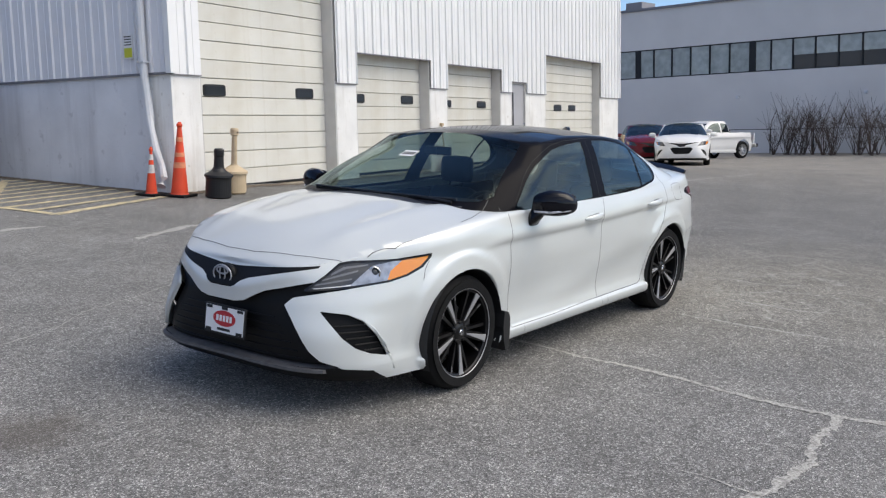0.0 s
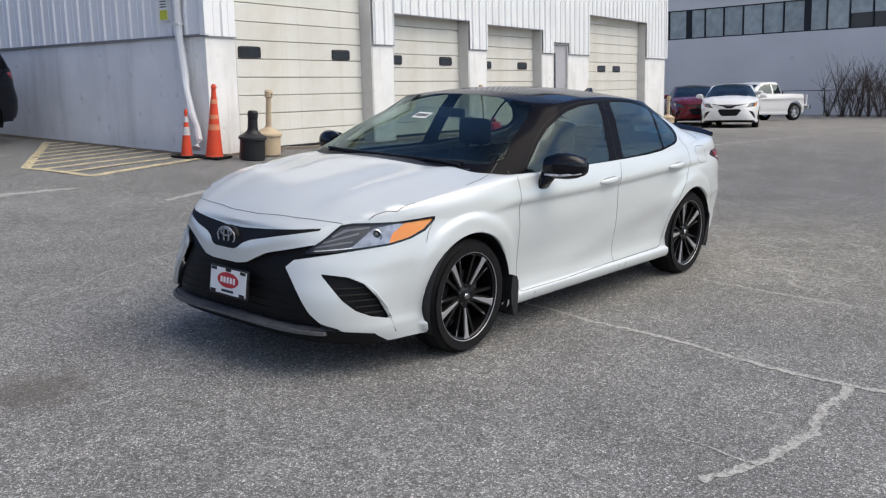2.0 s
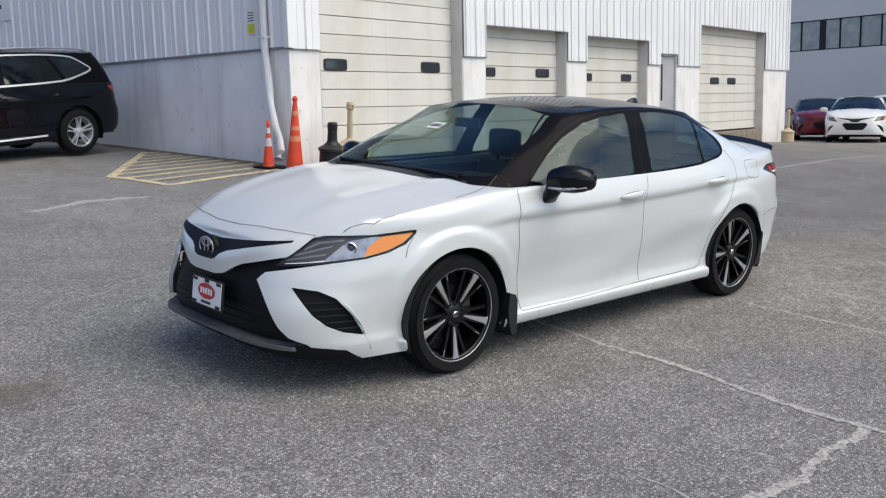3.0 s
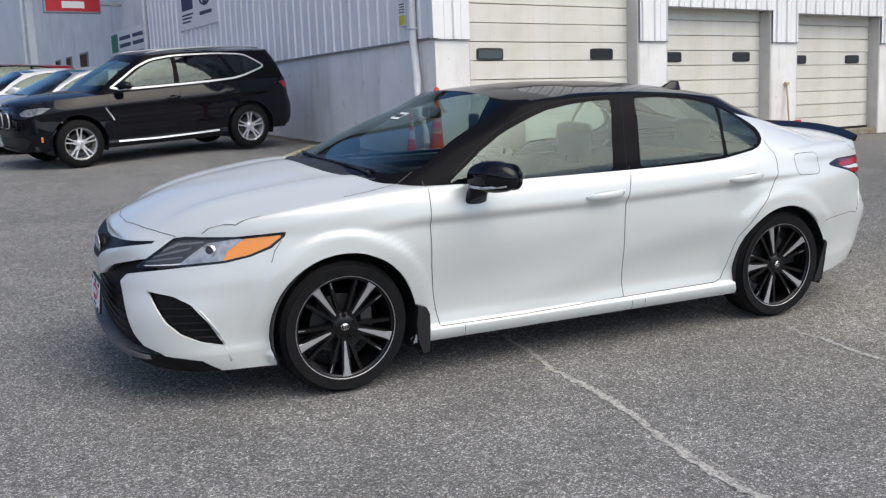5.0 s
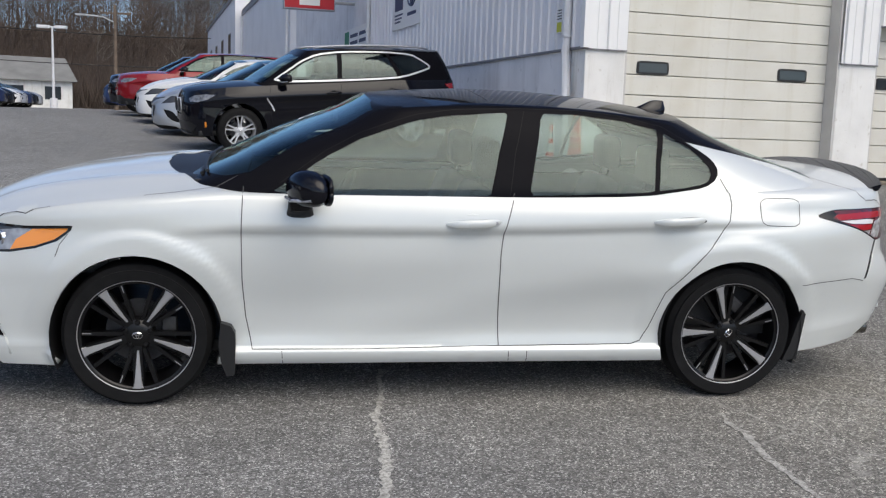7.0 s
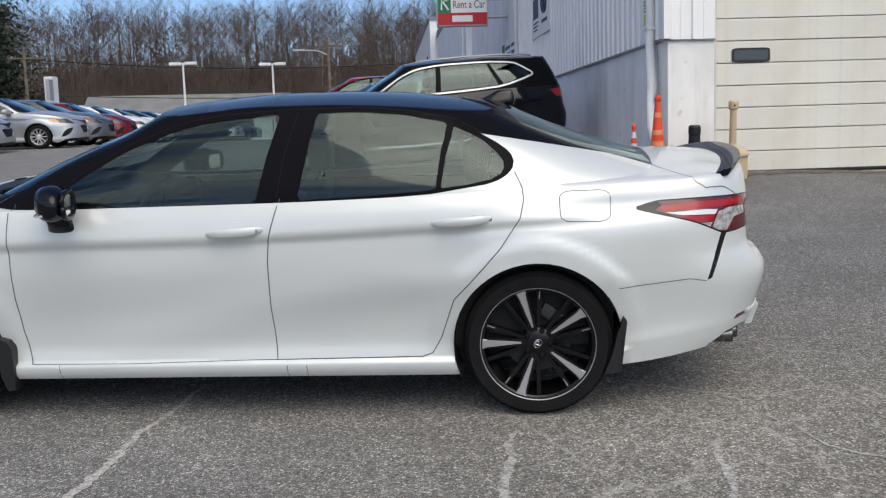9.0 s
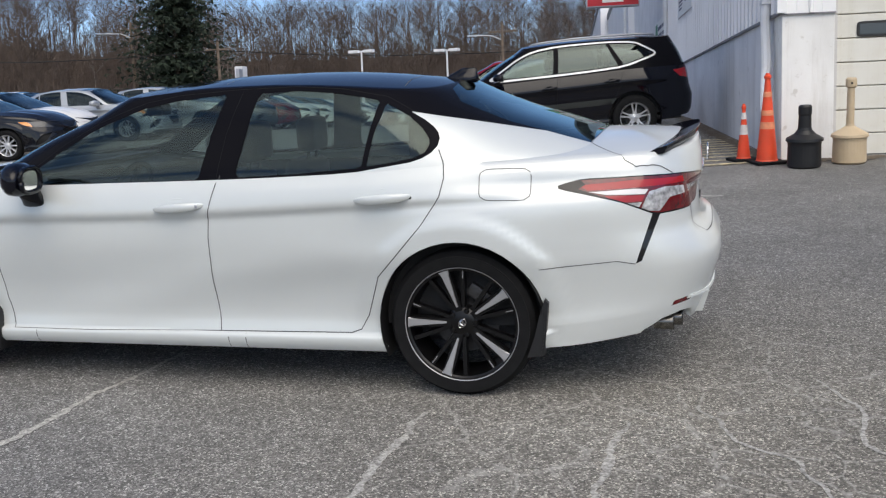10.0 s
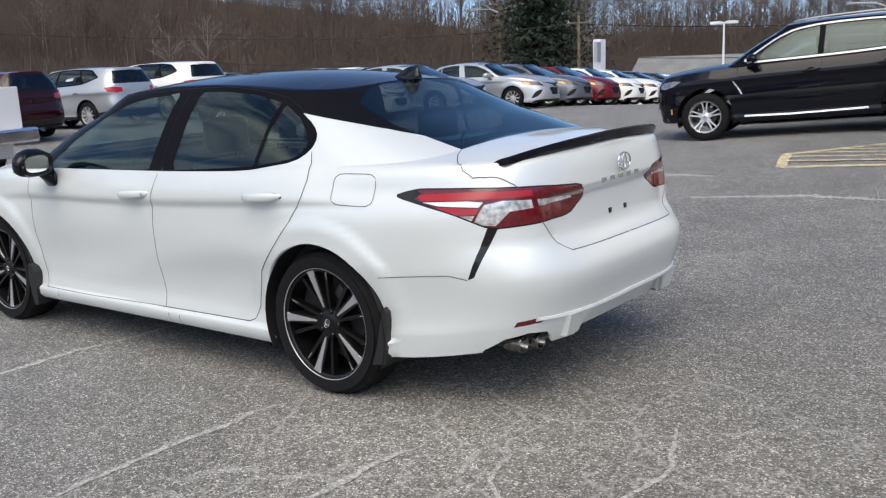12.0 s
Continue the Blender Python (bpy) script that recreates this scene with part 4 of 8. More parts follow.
def wheel_meshes(kind):
    """Meshes of one wheel with its axle along y and its outer face towards +y, for a wheel kind."""
    R, rim, w = {"sport": (0.333, 0.256, 0.232), "five": (0.36, 0.245, 0.235), "plain": (0.32, 0.225, 0.2)}[kind]
    out = {}
    turn = Matrix.Rotation(radians(-90), 4, "X")
    bm = bmesh.new()
    h = w / 2
    lathe(bm, [(rim - 0.012, -h + 0.02), (rim + 0.004, -h + 0.004), (rim + 0.05, -h), (R - 0.028, -h + 0.012), (R - 0.006, -h + 0.034), (R, -h + 0.06), (R, h - 0.06), (R - 0.006, h - 0.034), (R - 0.028, h - 0.012), (rim + 0.05, h), (rim + 0.004, h - 0.004), (rim - 0.012, h - 0.02), (rim - 0.02, h - 0.06)], turn, 64, capped=False)
    bm.faces.ensure_lookup_table()
    out["tyre"] = (bm, RUBBER, "black low-profile tyre")
    bm = bmesh.new()
    lathe(bm, [(rim - 0.03, h - 0.12), (rim - 0.02, h - 0.05), (rim - 0.016, h - 0.022), (rim - 0.002, h - 0.012), (rim + 0.006, h - 0.006), (rim + 0.006, h - 0.03), (rim - 0.03, -h + 0.05)], turn, 64, capped=False)
    out["barrel"] = (bm, RIM_BLACK if kind == "sport" else SILVER, "")
    bm = bmesh.new()
    lathe(bm, [(rim - 0.003, h - 0.0085), (rim - 0.001, h - 0.0062), (rim + 0.0005, h - 0.0058), (rim + 0.0015, h - 0.0085)], turn, 72, capped=False)
    out["lip"] = (bm, RIM_CUT, "bright machined rim edge")

    def spoke(bm, ang, r0, w0, r1, w1, y0, y1, thick, skew=0.0):
        c, s_ = math.cos(ang), math.sin(ang)

        def at(r, t, y):
            return Vector((r * c - t * s_, y, r * s_ + t * c))

        front = [bm.verts.new(at(r0, -w0, y0)), bm.verts.new(at(r0, w0, y0)), bm.verts.new(at(r1, w1 + skew, y1)), bm.verts.new(at(r1, -w1 + skew, y1))]
        back = [bm.verts.new(at(r0, -w0 * 1.3, y0 - thick)), bm.verts.new(at(r0, w0 * 1.3, y0 - thick)), bm.verts.new(at(r1, w1 * 1.15 + skew, y1 - thick)), bm.verts.new(at(r1, -w1 * 1.15 + skew, y1 - thick))]
        bm.faces.new(front)
        for k in range(4):
            bm.faces.new((front[k], back[k], back[(k + 1) % 4], front[(k + 1) % 4]))
        bmesh.ops.recalc_face_normals(bm, faces=bm.faces)

    n = 5
    black, cut = bmesh.new(), bmesh.new()
    if kind == "sport":
        edge = bmesh.new()
        first = radians(54)
        spoke(cut, first, 0.074, 0.0035, rim - 0.030, 0.0150, h - 0.036, h - 0.019, 0.004)
        spoke(cut, first, rim - 0.030, 0.0150, rim - 0.016, 0.0185, h - 0.019, h - 0.0175, 0.004)
        spoke(cut, first, rim - 0.016, 0.0185, rim - 0.003, 0.030, h - 0.0175, h - 0.0165, 0.004)
        bmesh.ops.remove_doubles(cut, verts=cut.verts, dist=0.0003)
        # pale sliver that paints the highlight along a black spoke's edge
        spoke(edge, first + 0.345, 0.11, 0.0008, rim - 0.01, 0.0024, h - 0.0475, h - 0.0335, 0.002)
        for k in range(n):
            a = first + 2 * math.pi * k / n
            spoke(black, a, 0.045, 0.016, rim - 0.006, 0.025, h - 0.042, h - 0.0225, 0.035)
            for off in (0.336, -0.336):
                spoke(black, a + off, 0.06, 0.008, rim - 0.006, 0.009, h - 0.05, h - 0.034, 0.03)
    elif kind == "five":
        for k in range(n):
            a = radians(90) + 2 * math.pi * k / n
            for off in (-0.17, 0.17):
                spoke(cut, a + off, 0.05, 0.010, rim - 0.004, 0.010, h - 0.05, h - 0.02, 0.035)
            spoke(cut, a, 0.03, 0.035, 0.10, 0.03, h - 0.045, h - 0.04, 0.03)
    else:
        for k in range(10):
            spoke(cut, 2 * math.pi * k / 10, 0.04, 0.011, rim - 0.004, 0.013, h - 0.04, h - 0.02, 0.03)
    if kind == "sport":
        out["spoke_set"] = (black, RIM_BLACK, "gloss black alloy spokes")
        out["spoke_facing"] = (cut, RIM_CUT, "bright machined spoke face")
        out["spoke_edge"] = (edge, RIM_CUT, "")
    else:
        black.free()
        out["spoke_set"] = (cut, SILVER, "silver alloy spokes")
    bm = bmesh.new()
    lathe(bm, [(0.075, h - 0.09), (0.068, h - 0.05), (0.05, h - 0.038), (0.034, h - 0.032), (0.0, h - 0.03)], turn, 30)
    for k in range(5):
        a = radians(54 + 36) + 2 * math.pi * k / 5
        lathe(bm, [(0.013, 0), (0.013, 0.014), (0.009, 0.02), (0, 0.021)], Matrix.Translation((0.056 * math.cos(a), h - 0.052, 0.056 * math.sin(a))) @ turn, 10)
    out["hub"] = (bm, RIM_BLACK if kind == "sport" else SILVER, "")
    bm = bmesh.new()
    for rx, rz, cz in ((0.021, 0.015, 0), (0.012, 0.0055, 0.005), (0.006, 0.013, 0)):
        pts = [(rx * math.cos(q * math.pi / 12), h - 0.0275, cz + rz * math.sin(q * math.pi / 12)) for q in range(25)]
        tube(bm, pts, 0.0016, 5)
    out["hub_badge"] = (bm, CHROME, "small oval chrome badge")
    bm = bmesh.new()
    lathe(bm, [(0.06, -0.02), (0.15, -0.02), (0.15, 0.0), (0.06, 0.0), (0.06, -0.02)], turn, 36, capped=False)
    out["brake_disc"] = (bm, IRON, "")
    bm = bmesh.new()
    box(bm, (-0.165, -0.03, -0.05), (-0.1, 0.035, 0.075), 0.015)
    out["brake_caliper"] = (bm, IRON, "")
    done = {}
    for key, (b_, mat, label) in out.items():
        me = bpy.data.meshes.new(key)
        b_.to_mesh(me)
        b_.free()
        me.materials.append(mat)
        soft_normals(me, 30)
        done[key] = (me, label)
    return done


WHEELS = {}


def add_wheels(car, kind, hubs, detail=True):
    """Four wheels: hubs are (x, y of the outer face, radius)."""
    if kind not in WHEELS:
        WHEELS[kind] = wheel_meshes(kind)
    for x, y, r in hubs:
        for side in (1, -1):
            wheel = new("wheel")
            wheel.parent = car
            scale = r / {"sport": 0.333, "five": 0.36, "plain": 0.32}[kind]
            half = {"sport": 0.116, "five": 0.1175, "plain": 0.1}[kind]
            m = Matrix.Translation((x, side * (y - half * scale), r - 0.004)) @ Matrix.Scale(scale, 4)
            if side < 0:
                m = m @ Matrix.Rotation(math.pi, 4, "Z")
            if x < 0 and kind == "sport":
                m = m @ Matrix.Rotation(radians(53), 4, "Y")
            wheel.matrix_basis = m
            for key, (me, label) in WHEELS[kind].items():
                if not detail and key in ("hub_badge", "brake_disc", "brake_caliper", "lip"):
                    continue
                for k in range(5 if key in ("spoke_facing", "spoke_edge") else 1):
                    part(key, me, None, wheel, label, at=Matrix.Rotation(radians(72 * k), 4, "Y") if k else None)


def seat_mesh():
    bm = bmesh.new()
    box(bm, (-0.05, -0.25, 0.28), (0.46, 0.25, 0.44), 0.05)
    r = bmesh.new()
    box(r, (-0.07, -0.24, 0.0), (0.07, 0.24, 0.62), 0.055)
    for v in r.verts:
        v.co.y *= 1 - 0.22 * max(0, v.co.z - 0.3) / 0.32
    bmesh.ops.transform(r, matrix=Matrix.Translation((-0.06, 0, 0.38)) @ Matrix.Rotation(radians(-20), 4, "Y"), verts=r.verts)
    box(r, (-0.345, -0.13, 1.0), (-0.235, 0.13, 1.2), 0.045)
    tube(r, [(-0.27, -0.06, 0.93), (-0.29, -0.06, 1.02)], 0.008, 6)
    tube(r, [(-0.27, 0.06, 0.93), (-0.29, 0.06, 1.02)], 0.008, 6)
    me = bpy.data.meshes.new("t")
    r.to_mesh(me)
    r.free()
    bm.from_mesh(me)
    return bm


def add_cabin(car, floor=0.3, dash_x=0.75, front_x=0.05, rear_x=-0.85, wheel_y=0.37, wide=0.74, tail_x=-1.75, shelf=1.0):
    """Dark interior: tub, dashboard, steering wheel, seats and shelf."""
    for name, lo, hi in (("cabin_floor", (tail_x, -wide, floor - 0.06), (dash_x + 0.25, wide, floor)), ("door_lining", (tail_x, wide - 0.02, floor + 0.002), (dash_x + 0.2, wide + 0.045, 0.92)), ("door_lining", (tail_x, -wide - 0.045, floor + 0.002), (dash_x + 0.2, -wide + 0.02, 0.92)), ("rear_shelf", (tail_x - 0.1, -wide + 0.03, 0.5), (rear_x - 0.42, wide - 0.03, shelf - 0.02))):
        bm = bmesh.new()
        box(bm, lo, hi)
        part(name, bm, CABIN, car)
    bm = bmesh.new()
    box(bm, (dash_x - 0.16, -wide + 0.02, 0.62), (dash_x + 0.3, wide - 0.02, 0.955), 0.06)
    box(bm, (dash_x - 0.1, wheel_y - 0.2, 0.9), (dash_x + 0.12, wheel_y + 0.2, 1.0), 0.03)
    part("dashboard", bm, CABIN, car)
    bm = bmesh.new()
    c = Matrix.Translation((dash_x - 0.24, wheel_y, 0.86)) @ Matrix.Rotation(radians(65), 4, "Y")
    tube(bm, [c @ Vector((0.18 * math.cos(k * math.pi / 14), 0.18 * math.sin(k * math.pi / 14), 0)) for k in range(29)], 0.016, 8)
    for a in (0, 120, 240):
        tube(bm, [c @ Vector((0, 0, 0.0)), c @ Vector((0.18 * math.cos(radians(a + 180)), 0.18 * math.sin(radians(a + 180)), 0))], 0.02, 6)
    part("steering_wheel", bm, CABIN, car, smooth=True)
    me = None
    for x, y in ((front_x, wheel_y), (front_x, -wheel_y), (rear_x, 0.36), (rear_x, -0.36)):
        if me is None:
            me = part("seat", seat_mesh(), SEAT, car, "black leather seat", at=Matrix.Translation((x, y, 0.02)), smooth=True).data
        else:
            part("seat", me, None, car, "black leather seat", at=Matrix.Translation((x, y, 0.0)))


def swept(bm, sections):
    """Joins rings of equally many points into one closed skin."""
    rings = [[bm.verts.new(p) for p in ring] for ring in sections]
    n = len(rings[0])
    for a, b in zip(rings, rings[1:]):
        for k in range(n):
            bm.faces.new((a[k], a[(k + 1) % n], b[(k + 1) % n], b[k]))
    bm.faces.new(rings[0][::-1])
    bm.faces.new(rings[-1])
    bmesh.ops.recalc_face_normals(bm, faces=bm.faces)
    return bm


def oval(c, a, b, u, v, n=16, power=2.6):
    """A ring round c, half sizes a along u and b along v."""
    out = []
    for k in range(n):
        q = 2 * math.pi * k / n
        co, si = math.cos(q), math.sin(q)
        out.append(Vector(c) + Vector(u) * (a * math.copysign(abs(co) ** (2 / power), co)) + Vector(v) * (b * math.copysign(abs(si) ** (2 / power), si)))
    return out


def door_mirror(car, x, y, z, side, mat, size=1.12):
    """A door mirror: foot, housing and glass, at the door's shoulder."""
    X, Z = (1, 0, 0), (0, 0, 1)
    bm = bmesh.new()
    rings = []
    back = lambda t: x - 0.05 * size - 0.22 * t * size
    for t, ax, az, dx, dz in ((0.0, 0.035, 0.032, 0.02, -0.01), (0.012, 0.060, 0.054, 0.016, 0.0), (0.06, 0.072, 0.070, 0.002, 0.004), (0.12, 0.068, 0.071, -0.015, 0.006), (0.17, 0.055, 0.059, -0.032, 0.004), (0.2, 0.035, 0.039, -0.044, 0.0), (0.21, 0.014, 0.013, -0.05, 0.0)):
        ring = [Vector((p.x + dx * size, side * (y + 0.03 + t * size), p.z)) for p in oval((x, 0, z + 0.115 + dz), ax * size, az * size, X, Z, 20, 2.3)]
        for p in ring:
            p.x = max(p.x, back(t))
        rings.append(ring)
    swept(bm, rings)
    mirror = part("door_mirror", bm, mat, car, "gloss black door mirror", smooth=False)
    soft_normals(mirror.data, 40)
    bm = bmesh.new()
    foot = []
    for t, ax, ay in ((0.0, 0.066, 0.024), (0.4, 0.05, 0.032), (1.0, 0.045, 0.05)):
        foot.append(oval((x + 0.02, side * (y - 0.012 + 0.07 * t * size), z + (-0.035 + 0.11 * t) * size), ax * size, ay * size, X, (0, 1, 0), 14))
    swept(bm, foot)
    part("mirror_foot", bm, mat, mirror, smooth=True)
    bm = bmesh.new()
    ring = []
    for p in oval((0.105, 0, z + 0.117), 0.082, 0.05 * size, X, Z, 20, 3.0):
        ring.append(Vector((back(p.x) - 0.004, side * (y + 0.03 + p.x * size), p.z)))
    tube(bm, ring + ring[:1], 0.011 * size, 6)
    part("mirror_rim", bm, mat, mirror, smooth=True)
    bm = bmesh.new()
    bm.faces.new([bm.verts.new(p) for p in (ring if side < 0 else ring[::-1])])
    bmesh.ops.recalc_face_normals(bm, faces=bm.faces)
    part("mirror_glass", bm, CHROME, mirror, "silvered mirror glass")
    bm = bmesh.new()
    tube(bm, [(x + 0.075 * size, side * (y + 0.06), z + 0.063 * size), (x + 0.055 * size, side * (y + 0.14 * size), z + 0.062 * size), (x - 0.02 * size, side * (y + 0.225 * size), z + 0.075 * size)], 0.007 * size, 6)
    part("turn_lamp", bm, CLEAR_LENS, mirror)
    return mirror


def door_handle(car, x, y, z, side, mat, lean=0.06, lock=False):
    """A strap grip standing off the door over a round finger cup."""
    bm = bmesh.new()
    rings = []
    for t, az, out in ((-0.132, 0.004, 0.002), (-0.118, 0.012, 0.022), (-0.085, 0.0185, 0.042), (-0.04, 0.0205, 0.052), (0.04, 0.0205, 0.052), (0.085, 0.0175, 0.042), (0.118, 0.010, 0.024), (0.134, 0.003, 0.002)):
        rings.append(oval((x + t, side * (y + 0.003 + out * 0.66), z + 0.003 - lean * t), max(0.006, out * 0.32), az, (0, 1, 0), (0, 0, 1), 12, 3))
    swept(bm, rings)
    h = part("door_handle", bm, mat, car, smooth=True)
    seat = Matrix.Translation((x + 0.004, side * (y - 0.002), z)) @ Matrix.Rotation(radians(-90 * side), 4, "X") @ Matrix.Diagonal((1.3, 1.0, 1.0, 1.0))
    bm = bmesh.new()
    lathe(bm, [(0.047, 0.0), (0.0455, 0.005), (0.042, 0.006), (0.037, 0.003), (0.025, 0.0015), (0.0, 0.001)], seat, 28)
    part("handle_cup", bm, mat, h, smooth=True)
    # a thin dark strip round the grip's foot, painted as its shadow outline
    bm = bmesh.new()
    rings = []
    for t, az in ((-0.134, 0.004), (-0.124, 0.012), (-0.10, 0.0195), (-0.055, 0.0235), (0.055, 0.0235), (0.10, 0.020), (0.124, 0.011), (0.136, 0.004)):
        rings.append(oval((x + t, side * (y + 0.006), z - 0.003 - lean * t), 0.006, az, (0, 1, 0), (0, 0, 1), 12, 3))
    swept(bm, rings)
    part("gasket", bm, TRIM, h, "dark strip drawn as shade under the grip", smooth=True)
    if lock:
        bm = bmesh.new()
        lathe(bm, [(0.0085, 0.0), (0.008, 0.004), (0.005, 0.0045), (0.0, 0.003)], Matrix.Translation((x - 0.104, side * (y + 0.031), z + 0.009)) @ Matrix.Rotation(radians(-90 * side), 4, "X"), 14)
        part("keyhole", bm, SATIN, h, "round metal keyhole", smooth=True)
    return h


# outlines of the sedan's panels, lamps and panes, in metres along the axes that they are seen by
FRONT_Q = (Vector((0.8, -0.6, 0)), Vector((0, 0, 1)))
REAR_Q = (Vector((-0.7071, -0.7071, 0)), Vector((0, 0, 1)))
DOOR_LINE = [(0.952, 1.0), (0.958, 0.80), (0.953, 0.58), (0.938, 0.42), (0.907, 0.268)]
B_LINE = [(-0.288, 1.0), (-0.262, 0.91), (-0.236, 0.82), (-0.227, 0.72), (-0.228, 0.51), (-0.241, 0.274)]
REAR_LINE = [(-0.90, 0.280), (-0.945, 0.296), (-0.985, 0.362), (-1.049, 0.543), (-1.134, 0.632), (-1.259, 0.769), (-1.345, 0.893), (-1.362, 0.97), (-1.357, 1.02), (-1.325, 1.085), (-1.30, 1.12)]
HEADLAMP = [(1.545, 0.655), (1.44, 0.726), (1.36, 0.786), (1.30, 0.796), (1.06, 0.797), (0.842, 0.813), (0.848, 0.80), (0.90, 0.752), (0.99, 0.716), (1.10, 0.692), (1.31, 0.672)]
AMBER_Q = [(1.112, 0.69), (1.09, 0.742), (1.02, 0.792), (0.86, 0.805), (0.862, 0.795), (0.91, 0.756), (0.99, 0.722)]
FOG = rounded([(1.478, 0.556), (1.335, 0.538), (1.247, 0.500), (1.171, 0.418), (1.104, 0.306), (1.202, 0.322), (1.296, 0.362), (1.369, 0.420), (1.430, 0.495)], 1, 0.08)
GRILLE = [(-0.1, 0.562), (0.10, 0.562), (0.165, 0.573), (0.222, 0.604), (0.29, 0.637), (0.41, 0.667), (0.50, 0.690), (0.60, 0.71), (0.76, 0.70), (0.745, 0.681), (0.644, 0.658), (0.523, 0.632), (0.457, 0.618), (0.424, 0.580), (0.515, 0.45), (0.576, 0.354), (0.624, 0.305), (0.685, 0.278), (0.70, 0.262), (-0.1, 0.272)]
SLOT = [(-0.1, 0.737), (0.07, 0.738), (0.243, 0.751), (0.413, 0.766), (0.529, 0.776), (0.525, 0.764), (0.346, 0.728), (0.183, 0.692), (0.135, 0.672), (0.106, 0.646), (0.076, 0.634), (-0.1, 0.63)]
MOUTH = [(-0.1, 0.60), (0.30, 0.615), (0.36, 0.57), (0.25, 0.42), (0.20, 0.40), (-0.1, 0.40)]
SPLITTER = [(-0.1, 0.272), (0.70, 0.262), (0.745, 0.252), (0.783, 0.238), (0.80, 0.19), (0.80, 0.1), (-0.1, 0.1)]
TAIL = rounded([(0.716, 0.915), (0.755, 0.928), (0.81, 0.941), (1.03, 0.942), (1.26, 0.934), (1.48, 0.915), (1.50, 0.868), (1.413, 0.803), (1.20, 0.792), (1.065, 0.787), (0.92, 0.851)], 1, 0.12)
TAIL_CLEAR = [(1.048, 0.88), (1.121, 0.892), (1.237, 0.887), (1.244, 0.855), (1.146, 0.848), (1.087, 0.795), (0.998, 0.803), (1.024, 0.847)]
TAIL_BACKUP = [(1.262, 0.886), (1.421, 0.880), (1.431, 0.865), (1.269, 0.858)]
TAIL_STRIPE = [(0.815, 0.891), (0.984, 0.895), (1.044, 0.889), (1.026, 0.870), (0.876, 0.877)]
TAIL_LOW = [(0.925, 0.838), (1.008, 0.838), (0.985, 0.805)]
TAIL_TIP = [(0.70, 0.912), (0.755, 0.932), (0.80, 0.945), (0.815, 0.922), (0.785, 0.905), (0.86, 0.87), (0.84, 0.86)]
TAIL_RED = [(0.79, 0.920), (0.987, 0.930), (1.241, 0.926), (1.246, 0.902), (1.046, 0.900), (0.815, 0.897)]
TAIL_RED_LOW = [(0.866, 0.872), (1.025, 0.866), (1.01, 0.843), (0.912, 0.843)]
SLASH = [(-2.226, 0.787), (-2.262, 0.787), (-2.184, 0.592), (-2.157, 0.580)]
REFLECTOR = [(1.137, 0.374), (1.152, 0.398), (1.281, 0.415), (1.256, 0.386)]
TRUNK_BACK = [(-0.1, 0.664), (0.455, 0.664), (0.487, 0.69), (0.552, 0.78), (0.585, 0.84), (0.60, 0.94), (0.62, 1.3), (-0.1, 1.3)]
TRUNK_TOP = [(-1.975, -0.1), (-1.968, 0.30), (-1.953, 0.515), (-1.99, 0.59), (-2.038, 0.660), (-2.075, 0.705), (-2.115, 0.729), (-2.16, 0.725), (-2.205, 0.702), (-2.282, 0.652), (-2.34, 0.607), (-2.6, 0.6), (-2.6, -0.1)]
BONNET = [(2.285, -0.1), (2.284, 0.11), (2.268, 0.20), (2.235, 0.36), (2.190, 0.488), (2.136, 0.598), (2.03, 0.682), (1.89, 0.755), (1.78, 0.785), (1.557, 0.812), (1.38, 0.815), (1.249, 0.803), (1.158, 0.779), (0.98, 0.73), (0.6, 0.70), (0.6, -0.1)]
SCUTTLE = [(1.345, -0.1), (1.345, 0.2), (1.32, 0.33), (1.26, 0.5), (1.17, 0.67), (1.06, 0.757), (0.95, 0.795), (0.6, 0.83), (0.6, -0.1)]
FUEL = rounded([(-1.515, 1.0), (-1.735, 1.0), (-1.733, 0.868), (-1.518, 0.874)], 2, 0.14)
PANE_F = [(0.82, 0.986), (0.745, 1.036), (0.59, 1.136), (0.424, 1.224), (0.275, 1.278), (0.16, 1.315), (-0.017, 1.343), (-0.275, 1.362), (-0.218, 1.168), (-0.176, 0.986), (0.137, 0.974), (0.46, 0.969), (0.70, 0.972)]
PANE_R = [(-0.44, 1.362), (-0.63, 1.362), (-0.85, 1.341), (-1.030, 1.302), (-0.998, 1.16), (-0.978, 1.019), (-0.657, 1.0), (-0.362, 0.990)]
PANE_Q = [(-1.060, 1.289), (-1.18, 1.228), (-1.245, 1.172), (-1.277, 1.13), (-1.28, 1.105), (-1.262, 1.075), (-1.22, 1.056), (-1.116, 1.038), (-1.002, 1.023), (-1.024, 1.16)]
B_POST = [(-0.278, 1.366), (-0.44, 1.366), (-0.358, 0.984), (-0.172, 0.980)]
LAMP_BAND = [(1.535, 0.656), (1.40, 0.671), (1.305, 0.688), (1.245, 0.735), (1.19, 0.774), (1.06, 0.793), (1.02, 0.79), (1.085, 0.745), (1.108, 0.694), (1.31, 0.674)]
LAMP_STRIPES = [
    [(1.405, 0.742), (1.34, 0.772), (1.21, 0.783), (1.21, 0.776), (1.33, 0.762), (1.41, 0.730)],
    [(1.45, 0.712), (1.35, 0.739), (1.265, 0.756), (1.27, 0.747), (1.35, 0.728), (1.46, 0.703)],
    [(1.49, 0.687), (1.37, 0.708), (1.30, 0.716), (1.305, 0.708), (1.37, 0.699), (1.50, 0.679)],
]
LAMP_LED = [(1.50, 0.667), (1.31, 0.684), (1.31, 0.679), (1.505, 0.662)]
